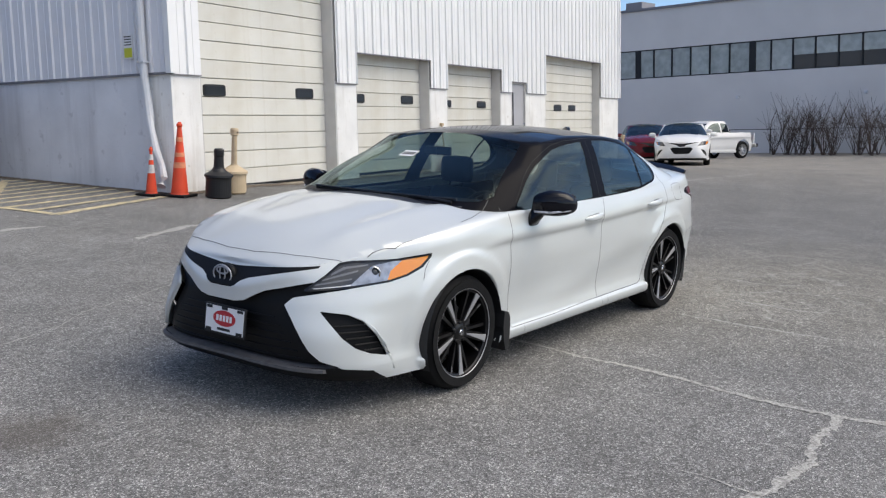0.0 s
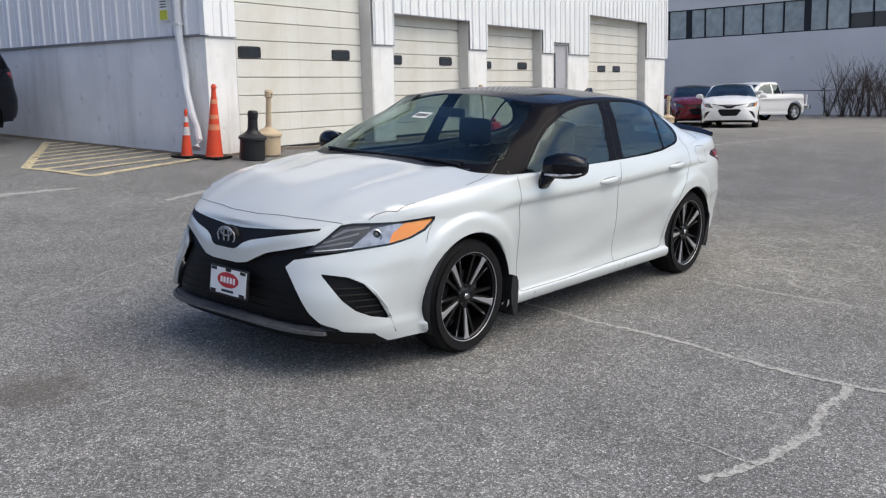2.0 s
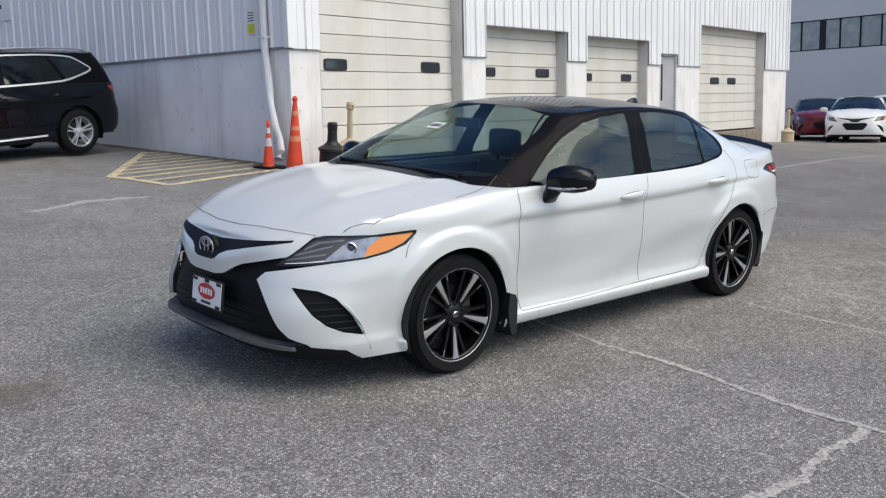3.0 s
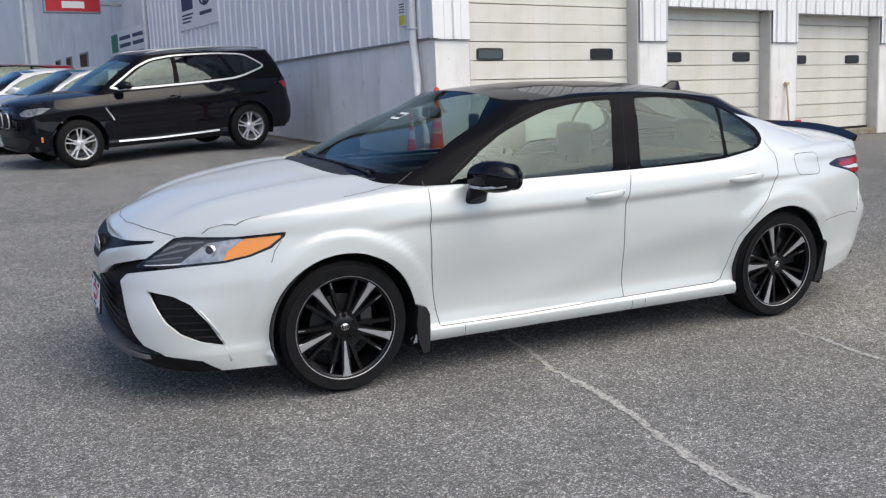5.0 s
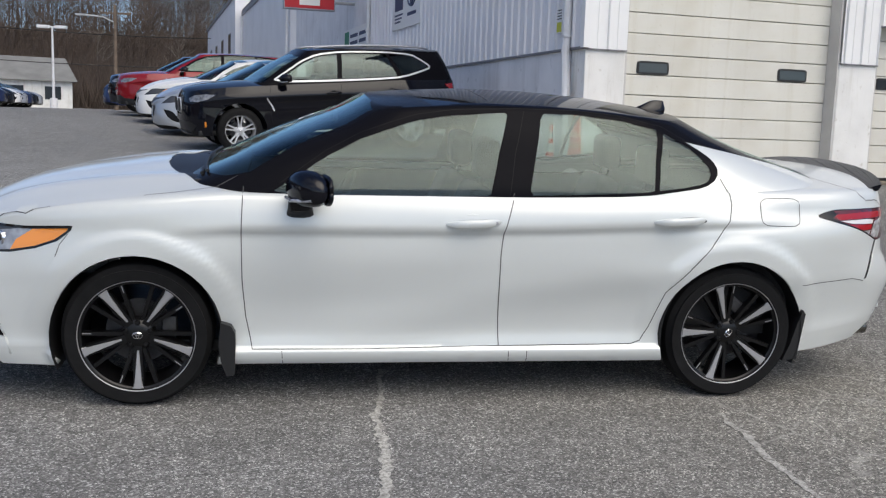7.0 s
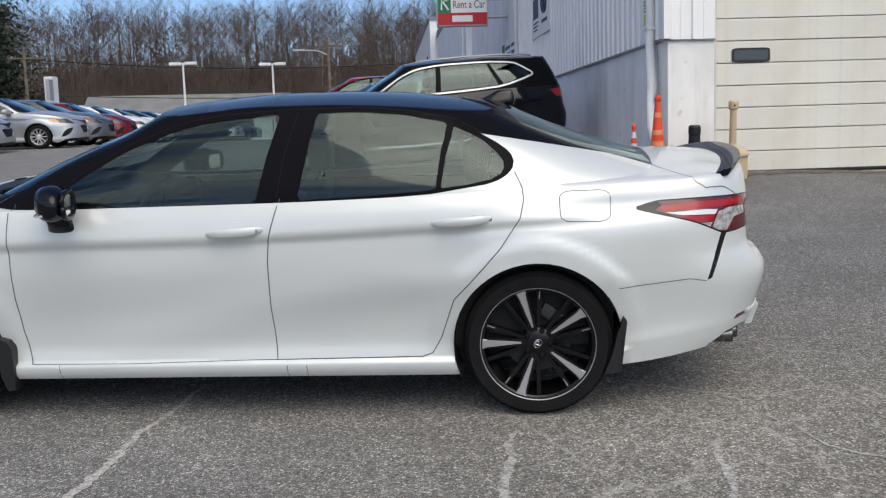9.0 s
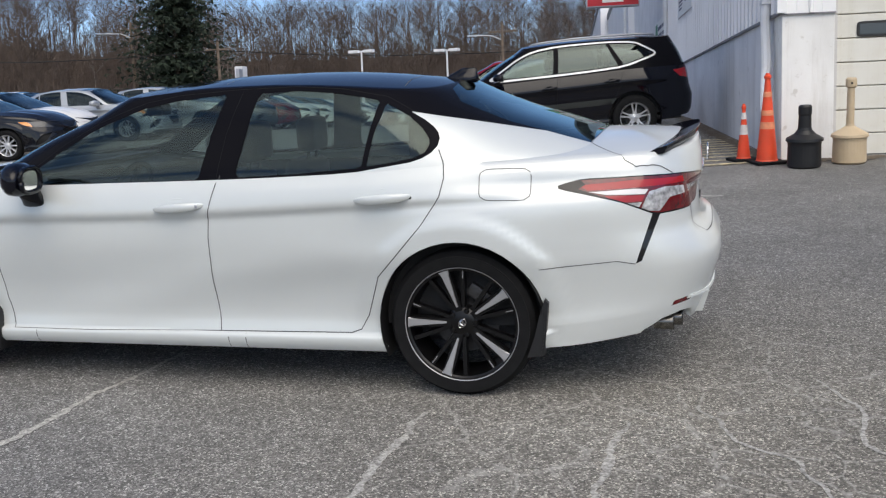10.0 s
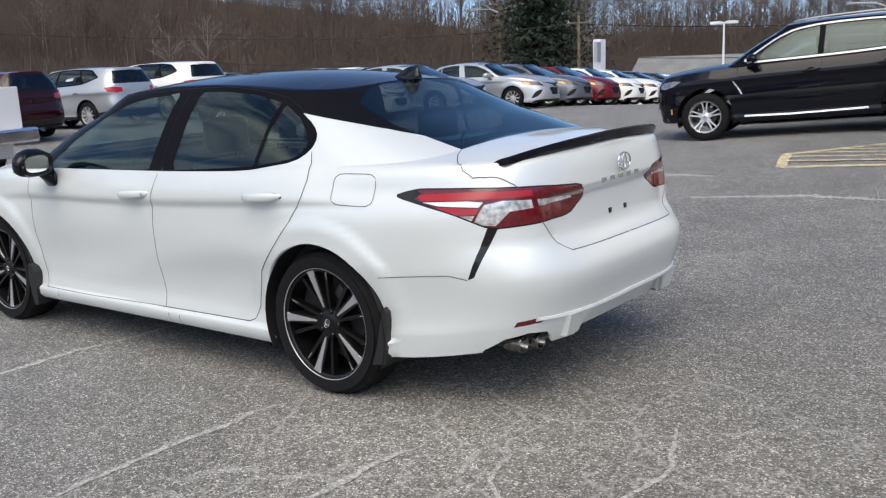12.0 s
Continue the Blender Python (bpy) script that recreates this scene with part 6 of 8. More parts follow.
for k in range(6):
    z = 0.30 + 0.042 * k
    w = 0.56 - 0.22 * (z - 0.275) / 0.25
    pts = on_shell(HEAD_ON, OUT_X, [(-0.0 + w * q / 12, z) for q in range(13)], -0.042)
    b = bmesh.new()
    full = [Vector((p.x, -p.y, p.z)) for p in pts[:0:-1]] + pts
    tube(b, full, 0.004, 6)
    part("grille_bar", b, GRILLE_BLACK, hero)

# rear spoiler
b = bmesh.new()
secs = []
for k in range(33):
    y = -0.655 + 1.31 * k / 32
    q = abs(y) / 0.655
    x, z = -2.385 + 0.13 * q**2.6, 1.086 - 0.044 * q**2.2
    h, l_ = 0.028 * (1 - 0.3 * q**6), 0.085 * (1 - 0.3 * q**4)
    secs.append([Vector((x + l_, y, z - 0.012)), Vector((x + 0.01, y, z + h * 0.55)), Vector((x - 0.028, y, z + h)), Vector((x - 0.03, y, z + h - 0.006)), Vector((x - 0.014, y, z - 0.014)), Vector((x + l_ * 0.6, y, z - 0.02))])
swept(b, secs)
soft_normals(part("spoiler", b, BLACK_PAINT, hero, "gloss black lip spoiler").data, 40)

# shark fin
b = bmesh.new()
secs = []
for t, l_, w in ((-0.3, 0.105, 0.038), (0, 0.10, 0.036), (0.3, 0.084, 0.028), (0.6, 0.062, 0.018), (0.9, 0.042, 0.009), (1.0, 0.028, 0.004)):
    secs.append(oval((-1.235 - 0.05 * t, 0, 1.368 + 0.058 * t), l_, w, (1, 0, 0), (0, 1, 0), 16, 2.2))
swept(b, secs)
part("antenna_fin", b, BLACK_PAINT, hero, "black shark fin antenna", smooth=True)

# twin exhaust tips
IRON_TIP = material("dull_chrome", (0.16, 0.155, 0.145), 0.25, 1.0, grain=(0.02, 0.4))
for s in (1, -1):
    for y, back in ((0.55, -2.275), (0.625, -2.24)):
        b = bmesh.new()
        m = Matrix.Translation((back, s * y, 0.29)) @ Matrix.Rotation(radians(-90), 4, "Y")
        lathe(b, [(0.034, -0.02), (0.036, 0.06), (0.034, 0.066), (0.029, 0.062), (0.028, -0.02), (0.0, -0.02)], m, 24, capped=False)
        part("exhaust_tip", b, IRON_TIP, hero, "chrome exhaust tip", smooth=True)

# white diffuser fins between the exhausts, and the ledge over them
for s in (1, -1):
    b = bmesh.new()
    swept(b, [[Vector((-2.455, s * y0, 0.402)), Vector((-2.425, s * y1, 0.305)), Vector((-2.30, s * y1, 0.295)), Vector((-2.30, s * y0, 0.402))] for y0, y1 in ((0.355, 0.40), (0.37, 0.405), (0.47, 0.475), (0.50, 0.49))])
    soft_normals(part("diffuser_fin", b, PEARL, hero, "white diffuser fin").data, 30)
pts = on_shell(HEAD_ON, -OUT_X, [(0.62 * q / 16, 0.408 - 0.004 * q / 16) for q in range(17)], 0.002)
b = bmesh.new()
full = [Vector((p.x, -p.y, p.z)) for p in pts[:0:-1]] + pts
swept(b, [[p + Vector((0.02, 0, 0.012)), p + Vector((-0.007, 0, 0.006)), p + Vector((-0.009, 0, -0.004)), p + Vector((0.02, 0, -0.014))] for p in full])
soft_normals(part("bumper_ledge", b, PEARL, hero).data, 40)

# mud flaps
FLAP_F = [(1.045, 0.40), (1.00, 0.385), (0.982, 0.35), (0.98, 0.28), (0.985, 0.155), (1.02, 0.15), (1.045, 0.22), (1.055, 0.30)]
FLAP_R = [(-1.785, 0.45), (-1.80, 0.43), (-1.792, 0.36), (-1.775, 0.20), (-1.70, 0.19), (-1.735, 0.28), (-1.76, 0.38)]
for outline, y in ((FLAP_F, 0.922), (FLAP_R, 0.895)):
    for s in (1, -1):
        b = bmesh.new()
        swept(b, [[Vector((u, s * yy, v)) for u, v in outline] for yy in (y - 0.16, y - 0.01, y)])
        part("mud_flap", b, TRIM, hero, "black plastic mud flap")

# grey lip along the foot of the nose, and the black edging under it
pts = on_shell(HEAD_ON, OUT_X, [(0.64 * q / 16, 0.276 - 0.012 * (q / 16) ** 2) for q in range(17)], 0.004)
b = bmesh.new()
full = [Vector((p.x, -p.y, p.z)) for p in pts[:0:-1]] + pts
swept(b, [[p + Vector((0.012, 0, -0.003)), p + Vector((0.012, 0, -0.02)), p + Vector((-0.08, 0, -0.03)), p + Vector((-0.08, 0, 0.008))] for p in full])
part("lip_moulding", b, LIP_GREY, hero, "scuffed grey lip moulding", smooth=False)
# dark rim round the tail lights
seams(hero, hero_bm, [(TAIL + TAIL[:1], REAR_Q, Vector((-0.7071, 0.7071, 0)), True)], 0.012, GLOSS, "lamp_rim")

# wipers, cowl panel and the windshield sticker
b = bmesh.new()
box(b, (0.95, -0.66, 0.985), (1.18, 0.66, 1.012), 0.01)
part("wiper_cowl", b, TRIM, hero, "black wiper cowl")
for y0, y1 in ((0.60, 0.0), (0.05, -0.55)):
    b = bmesh.new()
    pts = [(1.16 - 0.10 * abs(y) ** 2, y, 1.045) for y in [y0 + (y1 - y0) * k / 8 for k in range(9)]]
    tube(b, pts, 0.008, 6)
    tube(b, [(1.15, y0 - 0.02, 1.03), pts[4]], 0.01, 6)
    part("wiper", b, TRIM, hero, "black wiper")


def screen_patch(name, y0, y1, z0, z1, mat, lift, label=""):
    """A small flat thing stuck on the windshield between heights z0 and z1."""
    pts = [on_shell(HEAD_ON, OUT_X, [(abs(y), z)], lift) for y, z in ((y0, z0), (y1, z0), (y1, z1), (y0, z1))]
    b = bmesh.new()
    b.faces.new([b.verts.new((p[0].x, math.copysign(p[0].y, y), p[0].z)) for p, y in zip(pts, (y0, y1, y1, y0))])
    return part(name, b, mat, hero, label)


screen_patch("window_sticker", -0.20, -0.075, 1.245, 1.278, WHITE_TEXT, 0.004, "white stock sticker")
for k in range(5):
    screen_patch("text_bar", -0.186 + 0.021 * k, -0.172 + 0.021 * k, 1.254, 1.269, BLACK_TEXT, 0.006)
b = bmesh.new()
swept(b, [oval((0.50, 0, 1.285), 0.012, 0.03, (1, 0, 0), (0, 0, 1)), oval((0.52, 0.0, 1.285), 0.018, 0.035, (1, 0, 0), (0, 0, 1))])
box(b, (0.50, -0.11, 1.255), (0.525, 0.11, 1.315), 0.012)
part("rear_view_mirror", b, CABIN, hero)

# other vehicles
def place(x, y, yaw):
    """A pose standing on the ground, turned by yaw from +x."""
    e = 0.6
    n = Vector((ground_z(x - e, y) - ground_z(x + e, y), ground_z(x, y - e) - ground_z(x, y + e), 2 * e)).normalized()
    ahead = Vector((math.cos(radians(yaw)), math.sin(radians(yaw)), 0))
    ahead = (ahead - n * ahead.dot(n)).normalized()
    left = n.cross(ahead)
    m = Matrix((ahead, left, n)).transposed().to_4x4()
    m.translation = (x, y, ground_z(x, y))
    return m


def tall_body(fine=0.7, roof=1.0):
    """A sport utility body; roof scales the glass height."""
    t = 0.24 * roof
    b = Body(
        nose=curve((0.25, 2.16), (0.35, 2.22), (0.55, 2.25), (0.75, 2.245), (0.92, 2.20), (1.0, 2.14)),
        tail=curve((0.3, -2.36), (0.45, -2.44), (0.65, -2.46), (0.8, -2.42), (1.0, -2.40), (1.12, -2.37)),
        low=curve((-2.5, 0.36), (-1.9, 0.30), (-1.0, 0.25), (1.0, 0.25), (1.9, 0.28), (2.3, 0.28)),
        top=curve((-2.5, 1.12), (-1.5, 1.13), (-0.5, 1.10), (0.6, 1.07), (0.95, 1.055), (1.5, 1.035), (2.0, 0.985), (2.25, 0.93)),
        wide=curve((-2.5, 0.9), (-1.43, 0.932), (-0.9, 0.915), (0.9, 0.915), (1.43, 0.932), (2.3, 0.9)),
        section=curve((0, -0.02), (0.08, 0.0), (0.14, -0.016), (0.3, 0.006), (0.6, -0.006), (0.70, -0.004), (0.76, 0.020), (0.8, 0.018), (0.88, -0.006), (1.0, -0.05)),
        nose_round=curve((0.3, 3.8), (0.7, 3.5), (1.0, 3.0)),
        tail_round=curve((0.3, 4.4), (1.1, 4.2)),
        ahead=0.9, behind=-1.2,
        bonnet=curve((2.25, 0.94), (2.1, 1.02), (1.7, 1.085), (1.2, 1.12), (1.05, 1.11), (0.85, 1.05)),
        deck=curve((-2.0, 1.12), (-2.4, 1.12)),
        glass_low=curve((1.2, 1.07), (0.9, 1.045), (-0.5, 1.08), (-1.5, 1.11), (-2.4, 1.10)),
        glass_rail=curve((0.4, 1.325 + t), (0.1, 1.37 + t), (-0.5, 1.388 + t), (-1.4, 1.372 + t), (-2.25, 1.335 + t)),
        shield=curve((0, 1.18), (0.5, 0.78), (1, 0.26)),
        rear=curve((0, -2.36), (0.5, -2.27), (1, -2.14)),
        glass_wide=curve((0, 0.868), (0.4, 0.80), (0.75, 0.715), (1, 0.62)),
        crown=0.045, corner=(6.0, 5.0), fine=fine,
    )
    b.rows = [0, 0.04, 0.08, 0.11, 0.14, 0.2, 0.3, 0.4, 0.5, 0.6, 0.68, 0.72, 0.74, 0.77, 0.8, 0.87, 0.94, 1.0]
    b.glass_mid = (0.0, -1.0)
    return b


def suv(m, colour, label, group="", roof=1.0, fine=0.6, chrome=True, wheels="five", cladding=True):
    car = thing("suv_car", m, label, "car", group)
    body = tall_body(fine, roof)
    bm, layer = shell(body, (1.432, -1.432), 0.36, 0.425, 0.85, -1.9)
    k = 0.24 * roof / 0.24
    side = lambda c: c.y > 0.3
    h = lambda z: 1.1 + (z - 1.1) * (0.9 + 0.1 * roof) if z > 1.1 else z
    panes = [
        [(0.76, 1.145), (0.60, h(1.25)), (0.36, h(1.40)), (0.12, h(1.505)), (-0.22, h(1.545)), (-0.18, 1.15)],
        [(-0.30, h(1.555)), (-0.75, h(1.56)), (-1.06, h(1.555)), (-1.22, 1.195), (-0.26, 1.155)],
        [(-1.12, h(1.55)), (-1.45, h(1.525)), (-1.58, h(1.48)), (-1.76, h(1.365)), (-1.74, h(1.33)), (-1.31, 1.205)],
    ]
    ring = rounded([(0.90, 1.112), (0.62, h(1.285)), (0.38, h(1.435)), (0.12, h(1.54)), (-0.3, h(1.588)), (-1.05, h(1.588)), (-1.52, h(1.55)), (-1.66, h(1.47)), (-1.83, h(1.36)), (-1.80, h(1.315)), (-1.32, 1.178), (-0.9, 1.152), (-0.3, 1.132)], 1, 0.2)
    carve(bm, ring, SIDE_ON, 31, layer, {20}, side)
    for q, poly in enumerate(panes):
        carve(bm, poly, SIDE_ON, 23 + q, layer, {31, 20}, side)
    carve(bm, [(-0.1, 1.1), (0.74, 1.1), (0.70, 1.2), (0.58, h(1.50)), (-0.1, h(1.56))], HEAD_ON, 21, layer, {20}, lambda c: c.x > 0.2)
    carve(bm, [(-0.1, 1.16), (0.66, 1.16), (0.62, h(1.3)), (0.52, h(1.5)), (-0.1, h(1.52))], HEAD_ON, 22, layer, {20}, lambda c: c.x < -1.6)
    carve(bm, [(0.93, 0.915), (1.08, 0.925), (1.30, 0.905), (1.40, 0.855), (1.37, 0.81), (1.22, 0.805), (1.04, 0.845)], FRONT_Q, 9, layer, {1}, lambda c: c.x > 1.5)
    carve(bm, [(-0.1, 0.90), (0.30, 0.90), (0.40, 0.86), (0.36, 0.68), (0.28, 0.60), (-0.1, 0.60)], HEAD_ON, 13, layer, {1}, lambda c: c.x > 1.5)
    carve(bm, [(-0.1, 0.50), (0.62, 0.50), (0.70, 0.44), (0.60, 0.32), (-0.1, 0.32)], HEAD_ON, 12, layer, {1}, lambda c: c.x > 1.5)
    carve(bm, [(0.88, 1.06), (1.15, 1.08), (1.34, 1.05), (1.36, 0.95), (1.2, 0.92), (0.98, 0.95)], REAR_Q, 15, layer, {1}, lambda c: c.x < -1.6)
    if cladding:
        carve(bm, [(-2.7, 0.1), (-2.7, 0.5), (-2.0, 0.44), (-1.85, 0.42), (-1.0, 0.34), (1.0, 0.34), (1.85, 0.42), (2.1, 0.44), (2.7, 0.40), (2.7, 0.1)], SIDE_ON, 32, layer, {1})
    lamp = [("headlight", 9, HEAD_GREY), ("front_window", 23, SIDE_GLASS), ("rear_side_window", 24, DARK_GLASS), ("quarter_window", 25, DARK_GLASS), ("tail_light", 15, RED_BAND), ("window_frame", 31, PILLAR)]
    for name, tag, mat in lamp:
        b = lift_out(bm, layer, tag, False)
        if len(b.faces):
            for half in (b, mirrored(b)):
                soft_normals(part(name, half, mat, car).data, 35)
    for name, tag, mat, thick, sink in (("body_shell", 1, colour, 0.01, 0), ("hood", 2, colour, 0.0, 0), ("tail_shelf", 27, colour, 0.0, 0), ("pillar_frame", 20, PILLAR if colour is BLACK_PAINT else colour, 0, 0), ("roof", 26, colour, 0, 0), ("windshield", 21, SHIELD_GLASS, 0, 0), ("rear_window", 22, DARK_GLASS, 0, 0), ("grille", 13, GLOSS, 0, 0.02), ("lower_grille", 12, TRIM, 0, 0.02), ("sill_cladding", 32, TRIM, 0.01, -0.004)):
        b = lift_out(bm, layer, tag, True, thick, sink)
        if len(b.faces):
            soft_normals(part(name, b, mat, car).data, 35)
    if fine > 0.5:
        lines = [([(0.93, 1.06), (0.95, 0.7), (0.9, 0.36), (-0.25, 0.34)], SIDE_ON, OUT_Y, True), ([(-0.24, 1.08), (-0.2, 0.7), (-0.25, 0.34), (-0.85, 0.34), (-1.0, 0.5), (-1.2, 0.82), (-1.28, 1.1)], SIDE_ON, OUT_Y, True)]
        seams(car, bm, lines, 0.005, GRILLE_BLACK)
        if chrome:
            seams(car, bm, [(ring + ring[:1], SIDE_ON, OUT_Y, True)], 0.03, SILVER, "window_trim")
            seams(car, bm, [([(0.85, 0.335), (0.2, 0.325), (-0.85, 0.345)], SIDE_ON, OUT_Y, True)], 0.028, SILVER, "sill_trim")
            seams(car, bm, [([(1.0, 0.86), (0.92, 0.74), (0.88, 0.66)], SIDE_ON, OUT_Y, True)], 0.022, SILVER, "fender_vent")
            seams(car, bm, [([(1.95, 0.50), (1.95, 0.42)], SIDE_ON, OUT_Y, True)], 0.03, AMBER, "side_marker")
            for s in (1, -1):
                b = bmesh.new()
                swept(b, [oval((2.238, s * 0.17, 0.745), 0.129, 0.121, (0, 1, 0), (0, 0, 1), 18, 3.4), oval((2.255, s * 0.17, 0.745), 0.124, 0.116, (0, 1, 0), (0, 0, 1), 18, 3.4)])
                kidney = part("kidney_frame", b, SILVER, car, "bright grille frame")
                b = bmesh.new()
                swept(b, [oval((2.25, s * 0.17, 0.745), 0.115, 0.105, (0, 1, 0), (0, 0, 1), 18, 3.4), oval((2.265, s * 0.17, 0.745), 0.114, 0.104, (0, 1, 0), (0, 0, 1), 18, 3.4)])
                part("grille_insert", b, GRILLE_BLACK, kidney)
            for s in (1, -1):
                b = bmesh.new()
                pts = [(0.15 - 2.0 * q / 12, s * (0.60 - 0.01 * q / 12), 1.40 + 0.24 * roof + 0.05 * math.sin(math.pi * q / 12) ** 0.5) for q in range(13)]
                tube(b, pts, 0.016, 8)
                part("roof_rail", b, SATIN, car, "bright roof rail", smooth=True)
    for x in (1.432, -1.432):
        for s in (1, -1):
            b = bmesh.new()
            rows = []
            for q in range(17):
                a = -0.35 + (math.pi + 0.7) * q / 16
                rows.append([b.verts.new((x + 0.428 * math.cos(a), s * y, 0.36 + 0.428 * math.sin(a))) for y in (0.922, 0.5)])
            for a_, b_ in zip(rows, rows[1:]):
                b.faces.new((a_[0], a_[1], b_[1], b_[0]))
            part("arch_liner", b, TRIM, car, smooth=True)
    b = bmesh.new()
    box(b, (-2.2, -0.75, 0.28), (2.05, 0.75, 0.36), 0.02)
    part("floor_pan", b, TRIM, car)
    add_wheels(car, wheels, [(1.432, 0.925, 0.36), (-1.432, 0.925, 0.36)], fine > 0.5)
    b = bmesh.new()
    box(b, (-2.1, -0.76, 0.4), (1.0, 0.76, 0.95))
    part("cabin_tub", b, CABIN, car)
    me = None
    for x, y in ((0.1, 0.38), (0.1, -0.38), (-0.8, 0.36), (-0.8, -0.36)):
        if me is None:
            me = part("seat", seat_mesh(), SEAT, car, at=Matrix.Translation((x, y, 0.22)), smooth=True).data
        else:
            part("seat", me, None, car, at=Matrix.Translation((x, y, 0.22)))
    for s in (1, -1):
        door_mirror(car, 0.72, 0.88, 1.05, s, GLOSS if colour is not BLACK_PAINT else BLACK_PAINT, 0.95)
        door_handle(car, -0.1, 0.925, 0.93, s, colour)
        door_handle(car, -1.1, 0.925, 0.96, s, colour)
    return car


def repaint(car, old, fresh, m, label, group=""):
    """A copy of a car in another colour, at another place."""
    out = copy_thing(car, m)
    for o in out.children_recursive:
        if o.type == "MESH" and old.name in [s.name for s in o.data.materials if s]:
            me = o.data.copy()
            for k, s in enumerate(me.materials):
                if s is old:
                    me.materials[k] = fresh
            o.data = me
    return tagged(out, label, group=group)


WHITE_CAR = paint("white_car_paint", (0.72, 0.72, 0.71))
SILVER_CAR = paint("silver_car_paint", (0.42, 0.44, 0.46), 0.5, 0.35)
GREY_CAR = paint("grey_car_paint", (0.12, 0.13, 0.15), 0.4, 0.35)
RED_CAR = paint("red_car_paint", (0.22, 0.008, 0.014), 0.1, 0.3)
MAROON_CAR = paint("dark_red_car_paint", (0.02, 0.002, 0.004), 0.1, 0.3)
DEEP_RED_CAR = paint("deep_red_car_paint", (0.14, 0.008, 0.014), 0.1, 0.3)
BLUE_CAR = paint("dark_blue_car_paint", (0.02, 0.03, 0.08), 0.3, 0.3)
BLACK_CAR = paint("black_car_paint", (0.008, 0.008, 0.01))

suv(place(0.262, -11.36, 13.2), BLACK_PAINT, "black sport utility vehicle with bright window trim and alloys", fine=0.9, cladding=False)

far_sedan, fbm, _ = sedan(place(0.88, -14.27, 12), SILVER_CAR, SILVER_CAR, "silver sedan parked along the grey wall", fine=0.42, detail=False, wheels="plain", group="cars along the grey wall", glass_mat=DARK_GLASS)
fbm.free()
far_suv = suv(place(2.7, -19.95, 11), RED_CAR, "red compact utility vehicle parked along the grey wall", "cars along the grey wall", 0.8, 0.4, False, "plain")
repaint(far_sedan, SILVER_CAR, WHITE_CAR, place(1.6, -17.1, 12), "white sedan parked along the grey wall", "cars along the grey wall")
repaint(far_suv, RED_CAR, BLACK_CAR, place(3.4, -22.9, 11), "black utility vehicle parked along the grey wall", "cars along the grey wall")
repaint(far_sedan, SILVER_CAR, BLUE_CAR, place(3.9, -25.9, 11), "dark blue sedan parked along the grey wall", "cars along the grey wall")

# the long row of stock cars facing the building
ROW = [(-1, SILVER_CAR, "silver"), (0, GREY_CAR, "dark grey"), (1, DEEP_RED_CAR, "dark red"), (2, WHITE_CAR, "white"), (3, WHITE_CAR, "white"), (4, BLACK_CAR, "black"), (5, BLACK_CAR, "black"), (6, WHITE_CAR, "white"), (7, BLUE_CAR, "dark blue"), (8, BLACK_CAR, "black"), (9, WHITE_CAR, "white"), (10, SILVER_CAR, "silver"), (11, BLUE_CAR, "dark blue"), (12, BLACK_CAR, "black"), (13, SILVER_CAR, "silver")]
for k, colour, word in ROW:
    x, y = 13.5 + 2.75 * k * 0.137, -23.3 - 2.75 * k * 0.99
    repaint(far_sedan, SILVER_CAR, colour, place(x, y, 187.8 + 2 * math.sin(k * 5.1)), word + " sedan in a long row of stock cars", "row of stock cars")

repaint(far_sedan, SILVER_CAR, BLACK_CAR, place(13.15, -12.46, 190), "black sedan at the near end of the stock row", "row of stock cars")
repaint(far_sedan, SILVER_CAR, WHITE_CAR, place(14.3, -14.9, 189), "white sedan near the end of the stock row", "row of stock cars")
repaint(far_sedan, SILVER_CAR, SILVER_CAR, place(13.8, -17.8, 188), "silver sedan in a long row of stock cars", "row of stock cars")
repaint(far_sedan, SILVER_CAR, WHITE_CAR, place(18.6, -21.0, 188), "white sedan behind the row of stock cars", "row of stock cars")
repaint(far_suv, RED_CAR, WHITE_CAR, place(21.1, -14.15, 8) @ Matrix.Scale(1.06, 4), "white compact utility vehicle seen from behind", "cars across the lot")
silver_suv = repaint(far_suv, RED_CAR, SILVER_CAR, place(20.3, -11.1, 8), "silver compact utility vehicle with a paper in its window", "cars across the lot")
# the price sheet in its rear side window
b = bmesh.new()
b.faces.new([b.verts.new(c) for c in ((-0.60, 0.742, 1.40), (-0.90, 0.746, 1.40), (-0.90, 0.812, 1.28), (-0.60, 0.806, 1.28))])
b.faces.ensure_lookup_table()
bmesh.ops.solidify(b, geom=b.faces[:], thickness=0.003)
part("paper_sheet", b, WHITE_TEXT, silver_suv, "white paper sheet in the window")
repaint(far_suv, RED_CAR, MAROON_CAR, place(18.9, -7.5, 8), "dark red utility vehicle seen from behind", "cars across the lot")
repaint(far_suv, RED_CAR, GREY_CAR, place(28.5, -21.5, 8), "grey utility vehicle at the back of the lot", "cars across the lot")
repaint(far_suv, RED_CAR, BLACK_CAR, place(30.0, -14.0, 8), "black utility vehicle at the back of the lot", "cars across the lot")


